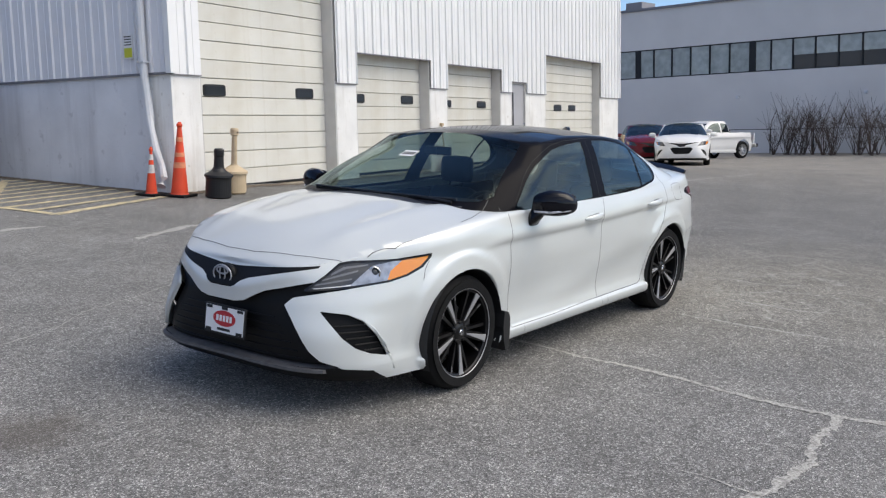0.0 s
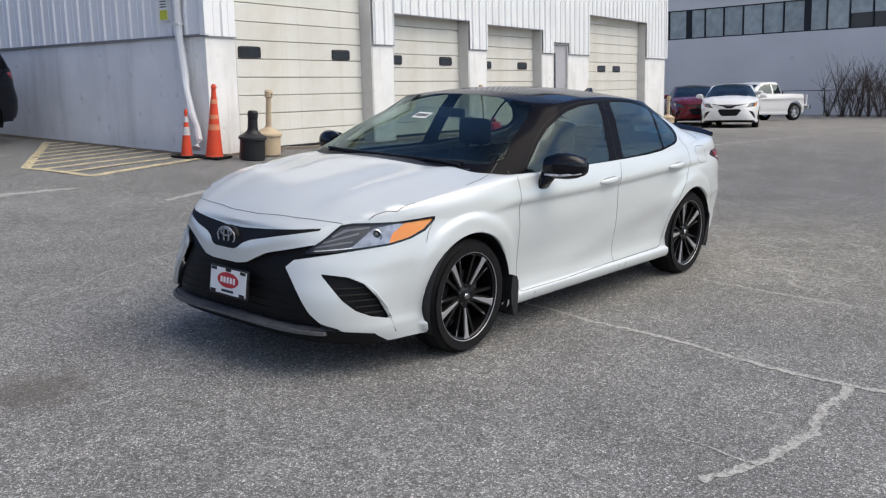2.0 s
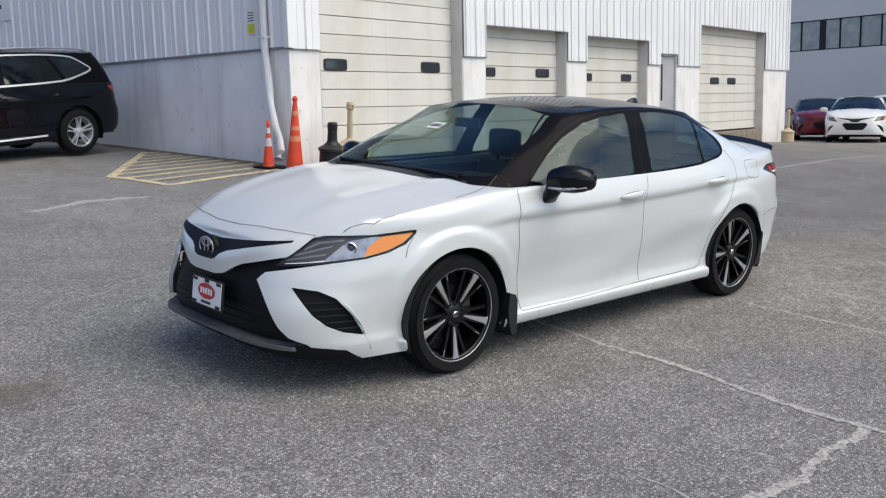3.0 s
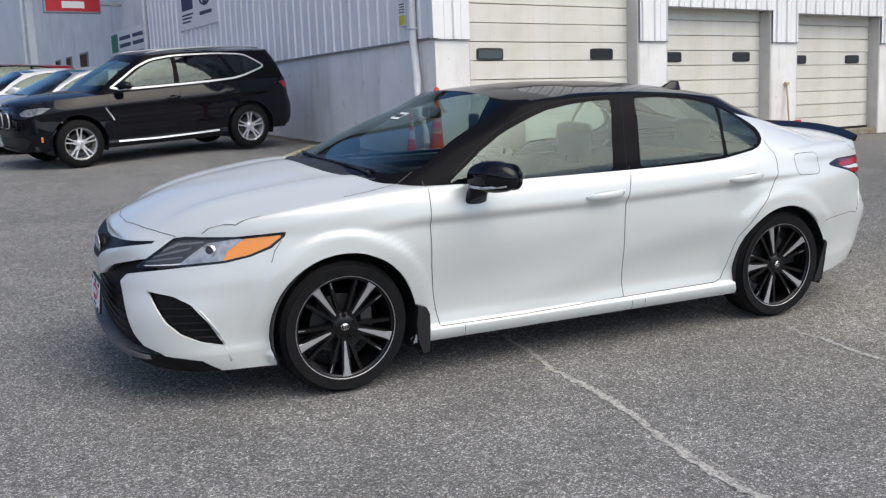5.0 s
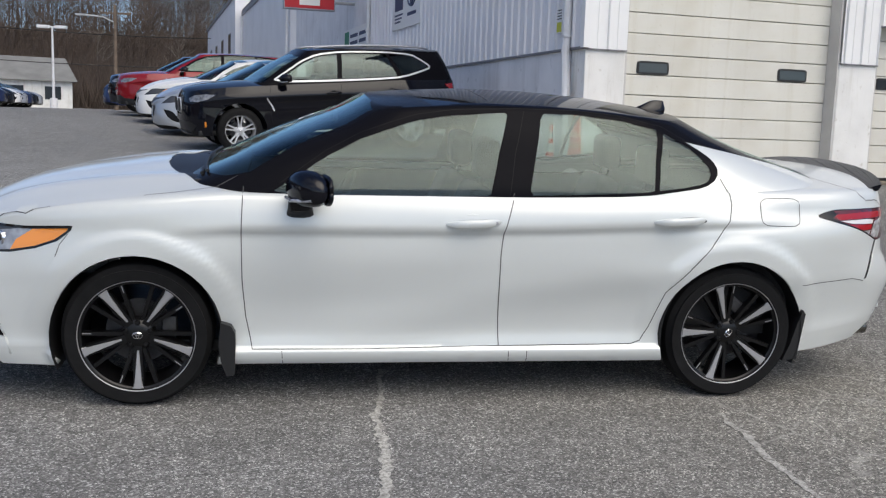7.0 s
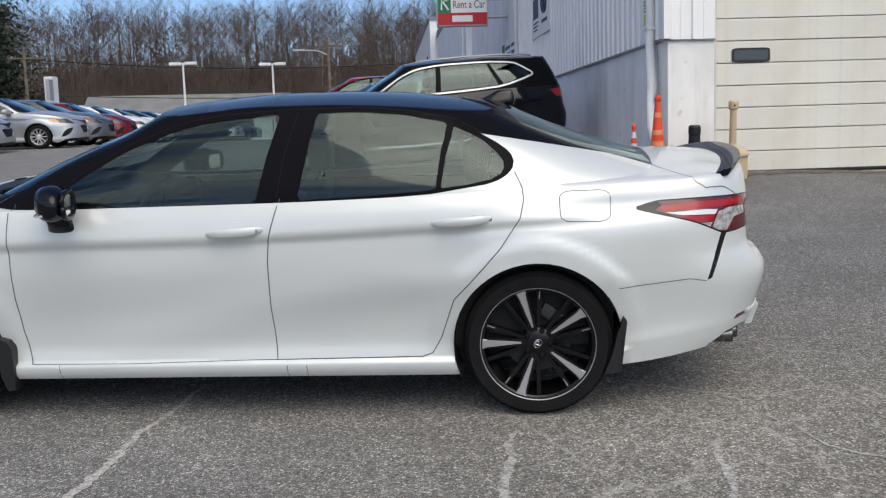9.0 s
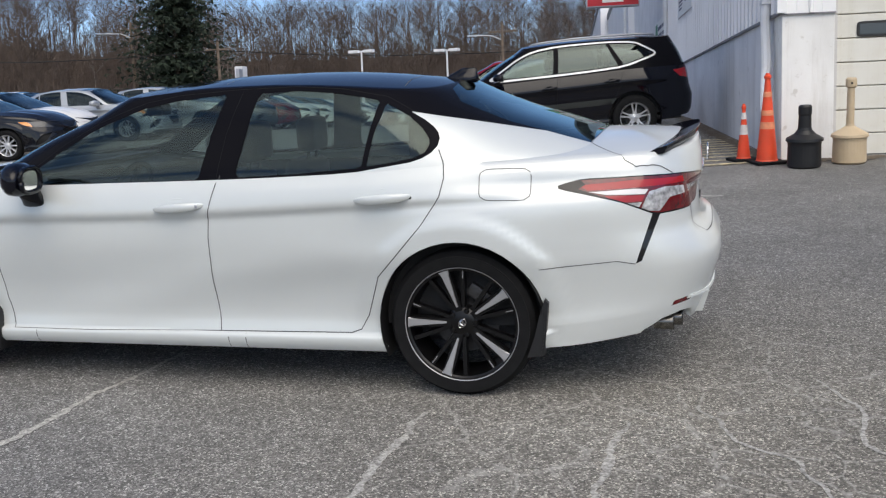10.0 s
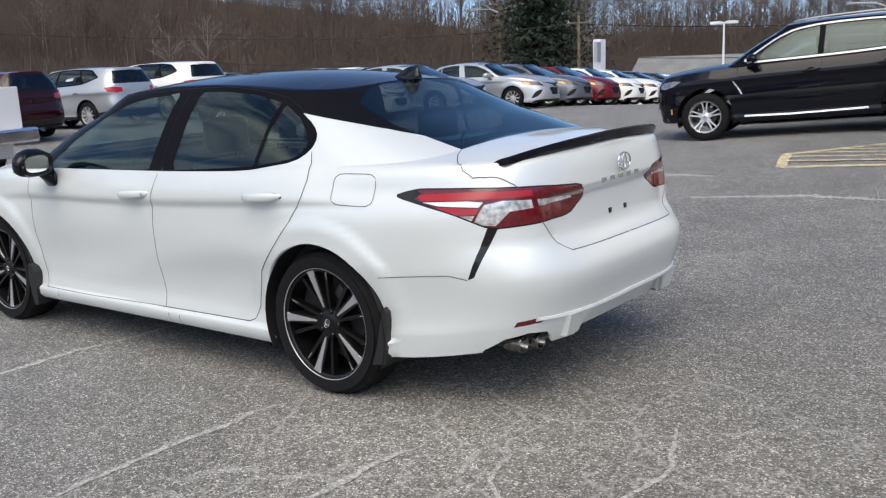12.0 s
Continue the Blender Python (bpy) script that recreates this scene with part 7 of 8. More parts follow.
def pickup(m, label, group=""):
    """A white extended-cab pickup with an open bed."""
    car = thing("pickup_truck", m, label, "truck", group)
    body = tall_body(0.4, 0.9)
    body.rear = curve((0, -0.95), (0.5, -0.9), (1, -0.82))
    body.glass_mid = (0.0, -0.3)
    body.deck = curve((-2.5, 1.05), (-1.0, 1.05))
    bm, layer = shell(body, (1.5, -1.55), 0.38, 0.45, 0.85, None)
    side = lambda c: c.y > 0.3
    carve(bm, [(0.78, 1.12), (0.36, 1.40), (0.12, 1.5), (-0.22, 1.53), (-0.2, 1.12)], SIDE_ON, 23, layer, {20}, side)
    carve(bm, [(-0.3, 1.53), (-0.72, 1.5), (-0.74, 1.13), (-0.28, 1.12)], SIDE_ON, 24, layer, {20}, side)
    carve(bm, [(-0.1, 1.1), (0.74, 1.1), (0.58, 1.5), (-0.1, 1.54)], HEAD_ON, 21, layer, {20}, lambda c: c.x > 0.2)
    carve(bm, [(-0.1, 1.16), (0.7, 1.16), (0.55, 1.48), (-0.1, 1.5)], HEAD_ON, 22, layer, {20}, lambda c: c.x < -0.4)
    carve(bm, [(0.86, 0.93), (1.33, 0.92), (1.42, 0.80), (1.0, 0.80)], FRONT_Q, 9, layer, {1}, lambda c: c.x > 1.5)
    carve(bm, [(-0.1, 0.90), (0.45, 0.90), (0.42, 0.60), (-0.1, 0.60)], HEAD_ON, 13, layer, {1}, lambda c: c.x > 1.5)
    carve(bm, [(1.08, 1.08), (1.2, 1.08), (1.2, 0.78), (1.08, 0.78)], REAR_Q, 15, layer, {1}, lambda c: c.x < -1.6)
    for name, tag, mat in (("body_shell", 1, WHITE_CAR), ("hood", 2, WHITE_CAR), ("cab", 20, WHITE_CAR), ("roof", 26, WHITE_CAR), ("windshield", 21, DARK_GLASS), ("rear_window", 22, DARK_GLASS), ("grille", 13, GLOSS)):
        b = lift_out(bm, layer, tag, True, 0.03 if tag == 1 else 0.0)
        if len(b.faces):
            soft_normals(part(name, b, mat, car).data, 35)
    for name, tag, mat in (("front_window", 23, DARK_GLASS), ("rear_side_window", 24, DARK_GLASS), ("headlight", 9, CLEAR_LENS), ("tail_light", 15, RED_LENS)):
        b = lift_out(bm, layer, tag, False)
        if len(b.faces):
            for half in (b, mirrored(b)):
                soft_normals(part(name, half, mat, car).data, 35)
    b = bmesh.new()
    box(b, (-2.38, -0.8, 0.62), (-0.85, 0.8, 0.68))
    box(b, (-2.42, -0.8, 0.62), (-2.36, 0.8, 1.1), 0.01)
    box(b, (-0.92, -0.8, 0.62), (-0.84, 0.8, 1.1), 0.01)
    part("bed", b, WHITE_CAR, car)
    b = bmesh.new()
    box(b, (-2.58, -0.88, 0.50), (-2.42, 0.88, 0.66), 0.03)
    part("rear_bumper", b, CHROME, car, "chrome step bumper")
    b = bmesh.new()
    box(b, (-2.2, -0.7, 0.3), (2.0, 0.7, 0.4))
    box(b, (-0.8, -0.8, 0.4), (0.95, 0.8, 0.95))
    part("chassis", b, TRIM, car)
    add_wheels(car, "five", [(1.5, 0.92, 0.38), (-1.55, 0.92, 0.38)], False)
    for s in (1, -1):
        door_mirror(car, 0.72, 0.88, 1.05, s, WHITE_CAR, 1.1)
    bm.free()
    return car


pickup(place(11.78, -1.79, 8) @ Matrix.Scale(1.32, 4), "white pickup truck with chrome rear bumper", "cars across the lot")
pickup(place(-34.6, -11.6, -22), "white extended-cab pickup truck by the fence", "cars before the office block")
repaint(far_sedan, SILVER_CAR, WHITE_CAR, place(-25.82, -8.9, 21), "white coupe with a black grille facing the lot", "cars before the office block")
repaint(far_sedan, SILVER_CAR, DEEP_RED_CAR, place(-28.0, -11.3, 30), "dark red sedan beside the white coupe", "cars before the office block")

# yellow hatching beside the corner
hatching = thing("floor_hatching", Matrix(), "worn yellow hatched no-parking marking on the asphalt", "road marking", kind="structure")
HATCH = [(-0.82, -6.83), (-0.53, -7.9), (-2.45, -10.9)]
strip("edge_line", HATCH, [0.12] * 3, YELLOW, 0.005, hatching, seed=2, fray=0.008)
strip("edge_line", [HATCH[0], (-3.05, -7.48)], [0.12] * 2, YELLOW, 0.0055, hatching, seed=3, fray=0.008)
for k in range(1, 10):
    f = k / 9.0
    if k < 3:
        a = Vector(HATCH[0]).lerp(Vector(HATCH[1]), k / 2.6)
    else:
        a = Vector(HATCH[1]).lerp(Vector(HATCH[2]), (k - 2.6) / 6.8)
    reach = -3.1 + 0.05 * k
    b_ = Vector((reach, a.y - 0.27 * (a.x - reach)))
    strip("hatch_line", [tuple(a), tuple(b_)], [0.1, 0.1], YELLOW, 0.006, hatching, seed=10 + k, fray=0.008)

# leaf litter and grit along the foot of the walls
for k, (a, c) in enumerate((((0.45, -0.16), (9.0, -0.14)), ((9.0, -0.14), (16.0, -0.3)))):
    p, q = BUILDING @ Vector((a[1], a[0], 0)), BUILDING @ Vector((c[1], c[0], 0))
    strip("litter", [(p.x, p.y), (q.x, q.y)], [0.26, 0.34], LITTER, 0.004, ground, "brown leaf litter along the wall", seed=70 + k, fray=0.05, step_m=0.04)
p, q = BUILDING @ Vector((0.0, -0.1, 0)), BUILDING @ Vector((20.5, -0.1, 0))
strip("litter", [(p.x, p.y), (q.x, q.y)], [0.3, 0.36], LITTER, 0.0045, ground, "brown grit along the doors", seed=74, fray=0.05, step_m=0.05)

# pale raveled cracks in the lot
def crack(seed, scale, points, widths):
    strip("crack", points, [scale * w for w in widths], CRACK, 0.003, ground, "pale raveled crack", seed=seed, fray=0.04, step_m=0.025)


crack(40, 0.8, [(0.27, 0.4), (0.33, 0.98), (0.34, 1.25), (0.36, 1.55), (0.40, 1.9), (0.48, 2.29), (0.48, 2.71), (0.42, 2.94), (0.3, 3.6)], [0.03, 0.04, 0.05, 0.06, 0.05, 0.06, 0.07, 0.08, 0.06])
crack(41, 0.8, [(0.48, 2.71), (0.89, 2.71), (1.27, 2.77), (1.68, 2.74), (2.1, 2.6)], [0.07, 0.06, 0.06, 0.07, 0.05])
crack(42, 0.42, [(1.74, 2.31), (1.74, 2.43), (1.77, 2.56), (1.8, 2.72)], [0.02, 0.03, 0.03, 0.04])
crack(43, 0.42, [(2.65, -1.87), (2.38, -1.93), (2.08, -2.07), (1.76, -2.3), (1.19, -2.47), (0.73, -2.64), (-0.5, -2.9)], [0.04, 0.035, 0.03, 0.03, 0.04, 0.03, 0.02])
crack(44, 0.42, [(-1.28, 1.1), (-1.28, 1.36), (-1.27, 1.64), (-1.25, 1.97), (-1.3, 2.3)], [0.05, 0.1, 0.09, 0.07, 0.05])
crack(45, 0.42, [(-2.13, 1.1), (-2.1, 1.3), (-2.09, 1.5), (-2.08, 1.75), (-2.2, 2.1)], [0.04, 0.07, 0.08, 0.06, 0.04])
crack(46, 0.42, [(-2.4, 0.9), (-2.55, 1.25), (-2.75, 1.4), (-2.85, 1.75), (-2.8, 2.2)], [0.03, 0.05, 0.05, 0.04, 0.03])
crack(47, 0.42, [(-2.9, 0.5), (-3.05, 0.85), (-3.0, 1.2), (-3.2, 1.5)], [0.03, 0.045, 0.045, 0.03])
crack(49, 0.3, [(-1.6, 2.6), (-3.0, 2.3), (-4.5, 2.4), (-6.5, 2.2)], [0.04, 0.05, 0.06, 0.04])
crack(51, 0.62, [(-9, -3.5), (-13, -3.8), (-17, -3.4)], [0.06, 0.09, 0.05])
crack(52, 0.35, [(-0.6, -4.9), (-1.6, -5.3), (-2.6, -5.2)], [0.25, 0.4, 0.2])
crack(53, 0.62, [(1.2, -6.0), (0.5, -6.3), (-0.3, -6.2)], [0.15, 0.25, 0.1])


def cone(x, y, high, base, collars, label):
    c = thing("traffic_cone", place(x, y, 20), label, "traffic cone", "cones at the corner")
    r0, r1 = high * 0.115, high * 0.026
    b = bmesh.new()
    lathe(b, [(r0 + 0.012, 0.03), (r0, 0.05), (r1 * 1.15, high - 0.09), (r1 * 1.15, high - 0.07), (r1 * 1.5, high - 0.06), (r1 * 1.5, high - 0.03), (r1, high - 0.02), (r1 * 0.85, high), (0, high)], n=28)
    part("cone_body", b, ORANGE, c, "orange plastic", smooth=False)
    b = bmesh.new()
    box(b, (-base, -base, 0.0), (base, base, 0.034), 0.014)
    part("cone_base", b, RUBBER, c, "black rubber base")
    for z0, z1, mat in collars:
        b = bmesh.new()
        ra, rb = (r0 + (r1 * 1.15 - r0) * (z - 0.05) / (high - 0.14) + 0.003 for z in (z0, z1))
        lathe(b, [(ra - 0.004, z0 - 0.001), (ra, z0), (rb, z1), (rb - 0.004, z1 + 0.001)], n=28, capped=False)
        part("collar", b, mat, c, "worn reflective collar")
    return c


FADED = material("faded_collar", (0.75, 0.27, 0.14), 0.5, grain=(0.08, 0.2))
cone(-2.88, -7.69, 0.71, 0.17, [(0.33, 0.45, REFLECT), (0.52, 0.60, REFLECT)], "weathered orange traffic cone with white collars on asphalt")
cone(-3.14, -7.38, 1.08, 0.19, [(0.42, 0.50, FADED), (0.58, 0.64, FADED), (0.80, 0.86, FADED)], "tall narrow orange traffic cone on a black base")


def ash_post(x, y, high, mat, label, neck, lip):
    a = thing("cigarette_post", place(x, y, 0), label, "ash receptacle")
    b = bmesh.new()
    lathe(b, [(0.17, 0.0), (0.19, 0.02), (0.185, 0.26), (0.19, 0.30), (0.21, 0.31), (0.205, 0.34), (0.12, 0.39), (neck + 0.012, 0.43), (0, 0.43)], n=32)
    part("bucket", b, mat, a, smooth=False)
    b = bmesh.new()
    lathe(b, [(neck + 0.008, 0.43), (neck, 0.46), (neck * 0.92, high - 0.12), (lip, high - 0.10), (lip, high - 0.02), (lip * 0.8, high), (0, high)], n=24)
    part("neck", b, mat, a, smooth=False)
    for s in (1, -1):
        b = bmesh.new()
        lathe(b, [(0.012, -0.002), (0.012, 0.004), (0, 0.004)], Matrix.Translation((0, s * lip, high - 0.06)) @ Matrix.Rotation(radians(-90 * s), 4, "X"), 14)
        part("hole", b, TRIM, a)
    return a


ash_post(-3.53, -6.99, 0.72, material("black_post_plastic", (0.008, 0.008, 0.009), 0.5, grain=(0.2, 0.2)), "black plastic cigarette post with a wide bucket", 0.075, 0.075)
ash_post(-4.05, -7.24, 0.99, BEIGE, "beige plastic cigarette post with a round top", 0.045, 0.062)
ash_post(-22.5, -9.6, 1.0, BEIGE, "beige plastic cigarette post at the far corner", 0.045, 0.062)

# a shovel and a red fuel can by the far pillar
shovel = thing("shovel", BUILDING @ Matrix.Translation((8.25, -0.14, 0.5)), "wooden shovel leaning on the pillar", "shovel")
b = bmesh.new()
tube(b, [(0, 0.0, 0.05), (0.02, 0.10, 1.0)], 0.018, 8)
box(b, (-0.03, 0.07, 1.0), (0.07, 0.13, 1.06), 0.012)
part("handle", b, BEIGE, shovel)
b = bmesh.new()
box(b, (-0.13, -0.03, -0.0), (0.13, 0.0, 0.3), 0.012)
part("blade", b, RED_TEXT, shovel, "red plastic blade")
can = thing("fuel_can", BUILDING @ Matrix.Translation((8.05, -0.45, ground_z(-11.2, -8.8))), "red plastic fuel can on the asphalt", "fuel can")
b = bmesh.new()
box(b, (-0.17, -0.12, 0.0), (0.17, 0.12, 0.26), 0.05)
part("can_body", b, RED_TEXT, can)
b = bmesh.new()
tube(b, [(-0.1, 0, 0.25), (-0.06, 0, 0.33), (0.08, 0, 0.33), (0.12, 0, 0.25)], 0.02, 8)
part("grip", b, RED_TEXT, can)
b = bmesh.new()
lathe(b, [(0.035, 0.24), (0.035, 0.29), (0, 0.29)], Matrix.Translation((0.14, 0.05, 0)), 16)
part("cap", b, TRIM, can)


# boards and signs on the side wall
def board(y0, y1, z0, z1, mat, name, label, out=0.075):
    t = thing(name, BUILDING, label, "sign")
    b = bmesh.new()
    box(b, (-out, y0, z0), (-out + 0.02, y1, z1), 0.004)
    part("panel", b, mat, t)
    return t


def bar(t, y0, y1, z0, z1, mat, x=-0.0775, name="text_bar"):
    b = bmesh.new()
    box(b, (x, y0, z0), (x + 0.002, y1, z1))
    part(name, b, mat, t)


GREEN_TEXT = material("green_marking", (0.01, 0.2, 0.09), 0.5)
NAVY_TEXT = material("navy_marking", (0.02, 0.03, 0.09), 0.5)
t = board(8.27, 10.75, 3.38, 4.66, WHITE_TEXT, "wall_board", "white dealer board with dark emblems on grey cladding")
bar(t, 9.75, 10.5, 3.81, 4.26, NAVY_TEXT)
bar(t, 8.6, 9.35, 3.62, 3.7, NAVY_TEXT)
b = bmesh.new()
for rx, rz, cz in ((0.33, 0.23, 0), (0.2, 0.08, 0.1), (0.1, 0.2, 0)):
    tube(b, [(-0.08, 8.98 + rx * math.cos(q * math.pi / 14), 4.06 + cz + rz * math.sin(q * math.pi / 14)) for q in range(29)], 0.025, 5)
part("oval_mark", b, NAVY_TEXT, t)
for k in range(3):
    bar(t, 9.75 + 0.1 * k, 10.5, 3.69 - 0.08 * k, 3.73 - 0.08 * k, NAVY_TEXT)
t = board(13.25, 16.75, 3.22, 3.84, WHITE_TEXT, "wall_board", "white rental board with green mark on grey wall")
bar(t, 15.95, 16.6, 3.28, 3.78, GREEN_TEXT)
for k, (a, c) in enumerate(((14.75, 15.8), (14.75, 15.8), (13.4, 14.55), (13.4, 14.55))):
    bar(t, a, c, 3.57 - 0.2 * (k % 2), 3.67 - 0.2 * (k % 2), NAVY_TEXT)
t = board(0.66, 0.84, 2.58, 2.95, WHITE_TEXT, "wall_notice", "small white and yellow notice on the grey cladding", 0.08)
bar(t, 0.67, 0.83, 2.6, 2.74, material("yellow_marking", (0.6, 0.6, 0.05), 0.5), -0.083)
for k in range(4):
    bar(t, 0.68, 0.82, 2.78 + 0.04 * k, 2.795 + 0.04 * k, BLACK_TEXT, -0.083)

hanging = thing("hanging_sign", BUILDING @ Matrix.Translation((-1.35, 15.5, 4.27)) @ Matrix.Diagonal((0.588, 0.7, 0.85, 1)), "red green and white lit box sign on a bracket", "sign")
b = bmesh.new()
box(b, (-1.25, -0.18, 0.0), (1.25, 0.18, 1.32), 0.03)
part("case", b, SATIN, hanging)
for face in (-1,):
    y = -0.184
    for lo, hi, mat, name in (((-1.2, 0.45), (-0.55, 1.27), GREEN_TEXT, "green_field"), ((-0.55, 0.45), (1.2, 1.27), WHITE_TEXT, "white_field"), ((-1.2, 0.05), (1.2, 0.45), RED_TEXT, "red_field")):
        b = bmesh.new()
        box(b, (lo[0], y - 0.006, lo[1]), (hi[0], y, hi[1]))
        part(name, b, mat, hanging)
    b = bmesh.new()
    tube(b, [(-1.02, y - 0.012, 0.55), (-0.98, y - 0.012, 1.1), (-0.75, y - 0.012, 1.1), (-0.72, y - 0.012, 0.88), (-0.95, y - 0.012, 0.82), (-0.68, y - 0.012, 0.55)], 0.05, 6)
    part("swash_mark", b, WHITE_TEXT, hanging)
    b = bmesh.new()
    box(b, (-0.4, y - 0.009, 0.98), (1.05, y - 0.006, 1.17))
    part("text_bar", b, BLACK_TEXT, hanging)
    b = bmesh.new()
    box(b, (-0.5, y - 0.009, 0.15), (0.5, y - 0.006, 0.36))
    part("text_bar", b, WHITE_TEXT, hanging)
words = bpy.data.curves.new("lettering", "FONT")
words.body, words.size, words.align_x = "Rent a Car", 0.36, "CENTER"
words.materials.append(BLACK_TEXT)
w_ob = new("lettering", words)
w_ob.parent = hanging
w_ob.matrix_basis = Matrix.Translation((0.33, -0.194, 0.60)) @ Matrix.Rotation(radians(90), 4, "X")
b = bmesh.new()
tube(b, [(1.25, 0, 0.9), (2.25, 0, 0.9)], 0.05, 8)
tube(b, [(1.25, 0, 0.3), (2.25, 0, 0.3)], 0.05, 8)
part("bracket", b, GALV, hanging)

# the grey office block across the lot
OFF = Matrix.Translation((-47.6, -31.0, -0.35)) @ Matrix.Rotation(radians(82.8), 4, "Z")
office = thing("office_building", OFF, "long grey rendered office block with a ribbon window", "building", kind="structure")


def off_piece(name, lo, hi, mat, parent=None, bevel=0.0):
    b = bmesh.new()
    box(b, lo, hi, bevel)
    return part(name, b, mat, parent or office)


OL, SILL, HEAD, ROOF_Z = 52.0, 4.42, 6.05, 8.27
off_piece("wall_lower", (0, 0, -1), (OL, 0.4, SILL), OFFICE)
off_piece("wall_upper", (0, 0, HEAD), (OL, 0.4, ROOF_Z), OFFICE)
off_piece("wall_back", (0, 0.8, -1), (OL, 14, ROOF_Z - 0.2), OFFICE)
off_piece("parapet_cap", (-0.1, -0.1, ROOF_Z), (OL, 0.5, ROOF_Z + 0.14), FLASH)
off_piece("roof_unit", (9.3, 1.5, ROOF_Z), (10.4, 3, ROOF_Z + 0.75), FLASH)
for k in range(44):
    x = 0.4 + 1.17 * k
    w = off_piece("window", (x, 0.1, SILL), (x + 1.17, 0.18, HEAD), PANE_DARK)
    off_piece("mullion", (x - 0.035, 0.02, SILL), (x + 0.035, 0.14, HEAD), TRIM, w)
    if k % 6 == 3:
        off_piece("pier", (x + 0.03, 0.03, SILL), (x + 0.33, 0.12, HEAD), TRIM, w)
    lit = k < 17
    off_piece("pane", (x + 0.05, 0.07, SILL + (0.06 if lit else 0.75)), (x + 1.12, 0.1, HEAD - 0.06), BLIND, w)
    off_piece("rail", (x, 0.04, SILL), (x + 1.17, 0.12, SILL + 0.06), TRIM, w)
    off_piece("head_rail", (x, 0.04, HEAD - 0.06), (x + 1.17, 0.12, HEAD), TRIM, w)
for x in (17.3, 24.0):
    b = bmesh.new()
    box(b, (x, -0.22, 3.05), (x + 0.16, 0.0, 3.2), 0.03)
    part("wall_lamp", b, WHITE_METAL, office)

# mesh fence and bare scrub before the office
fence = thing("fence", OFF, "dark wire mesh fence with thin posts", "fence")
for k in range(12):
    b = bmesh.new()
    tube(b, [(18.0 + 2.2 * k, -2.2, 0.2), (18.0 + 2.2 * k, -2.2, 1.42)], 0.03, 6)
    part("post", b, TRIM, fence)
b = bmesh.new()
tube(b, [(18.0, -2.2, 1.4), (42.2, -2.2, 1.4)], 0.02, 6)
part("top_rail", b, TRIM, fence)


def sticks(segs, mat, name, label):
    """One mesh of many thin three-sided rods, each (start, end, radius at start, radius at end)."""
    segs = np.array(segs, float)
    a, c, ra, rc = segs[:, :3], segs[:, 3:6], segs[:, 6], segs[:, 7]
    d = c - a
    d /= np.linalg.norm(d, axis=1)[:, None] + 1e-9
    ref = np.where(np.abs(d[:, 2:3]) < 0.9, [[0, 0, 1.0]], [[1.0, 0, 0]])
    u = np.cross(d, ref)
    u /= np.linalg.norm(u, axis=1)[:, None] + 1e-9
    v = np.cross(d, u)
    vs = []
    for q in range(3):
        s = math.cos(2.094 * q) * u + math.sin(2.094 * q) * v
        vs += [a + s * ra[:, None], c + s * rc[:, None]]
    n = len(segs)
    verts = np.stack(vs, 1).reshape(-1, 3)
    k = np.arange(n)[:, None] * 6
    faces = np.concatenate([k + np.array([[0, 2, 3, 1]]), k + np.array([[2, 4, 5, 3]]), k + np.array([[4, 0, 1, 5]])])
    me = bpy.data.meshes.new(name)
    me.vertices.add(len(verts))
    me.vertices.foreach_set("co", verts.ravel())
    me.loops.add(4 * len(faces))
    me.loops.foreach_set("vertex_index", faces.ravel().astype(np.int32))
    me.polygons.add(len(faces))
    me.polygons.foreach_set("loop_start", np.arange(len(faces), dtype=np.int32) * 4)
    me.materials.append(mat)
    me.update()
    me.validate()
    return tagged(new(name, me), label, "trees" if "tree" in name or "wood" in name else "bushes", kind="stuff")


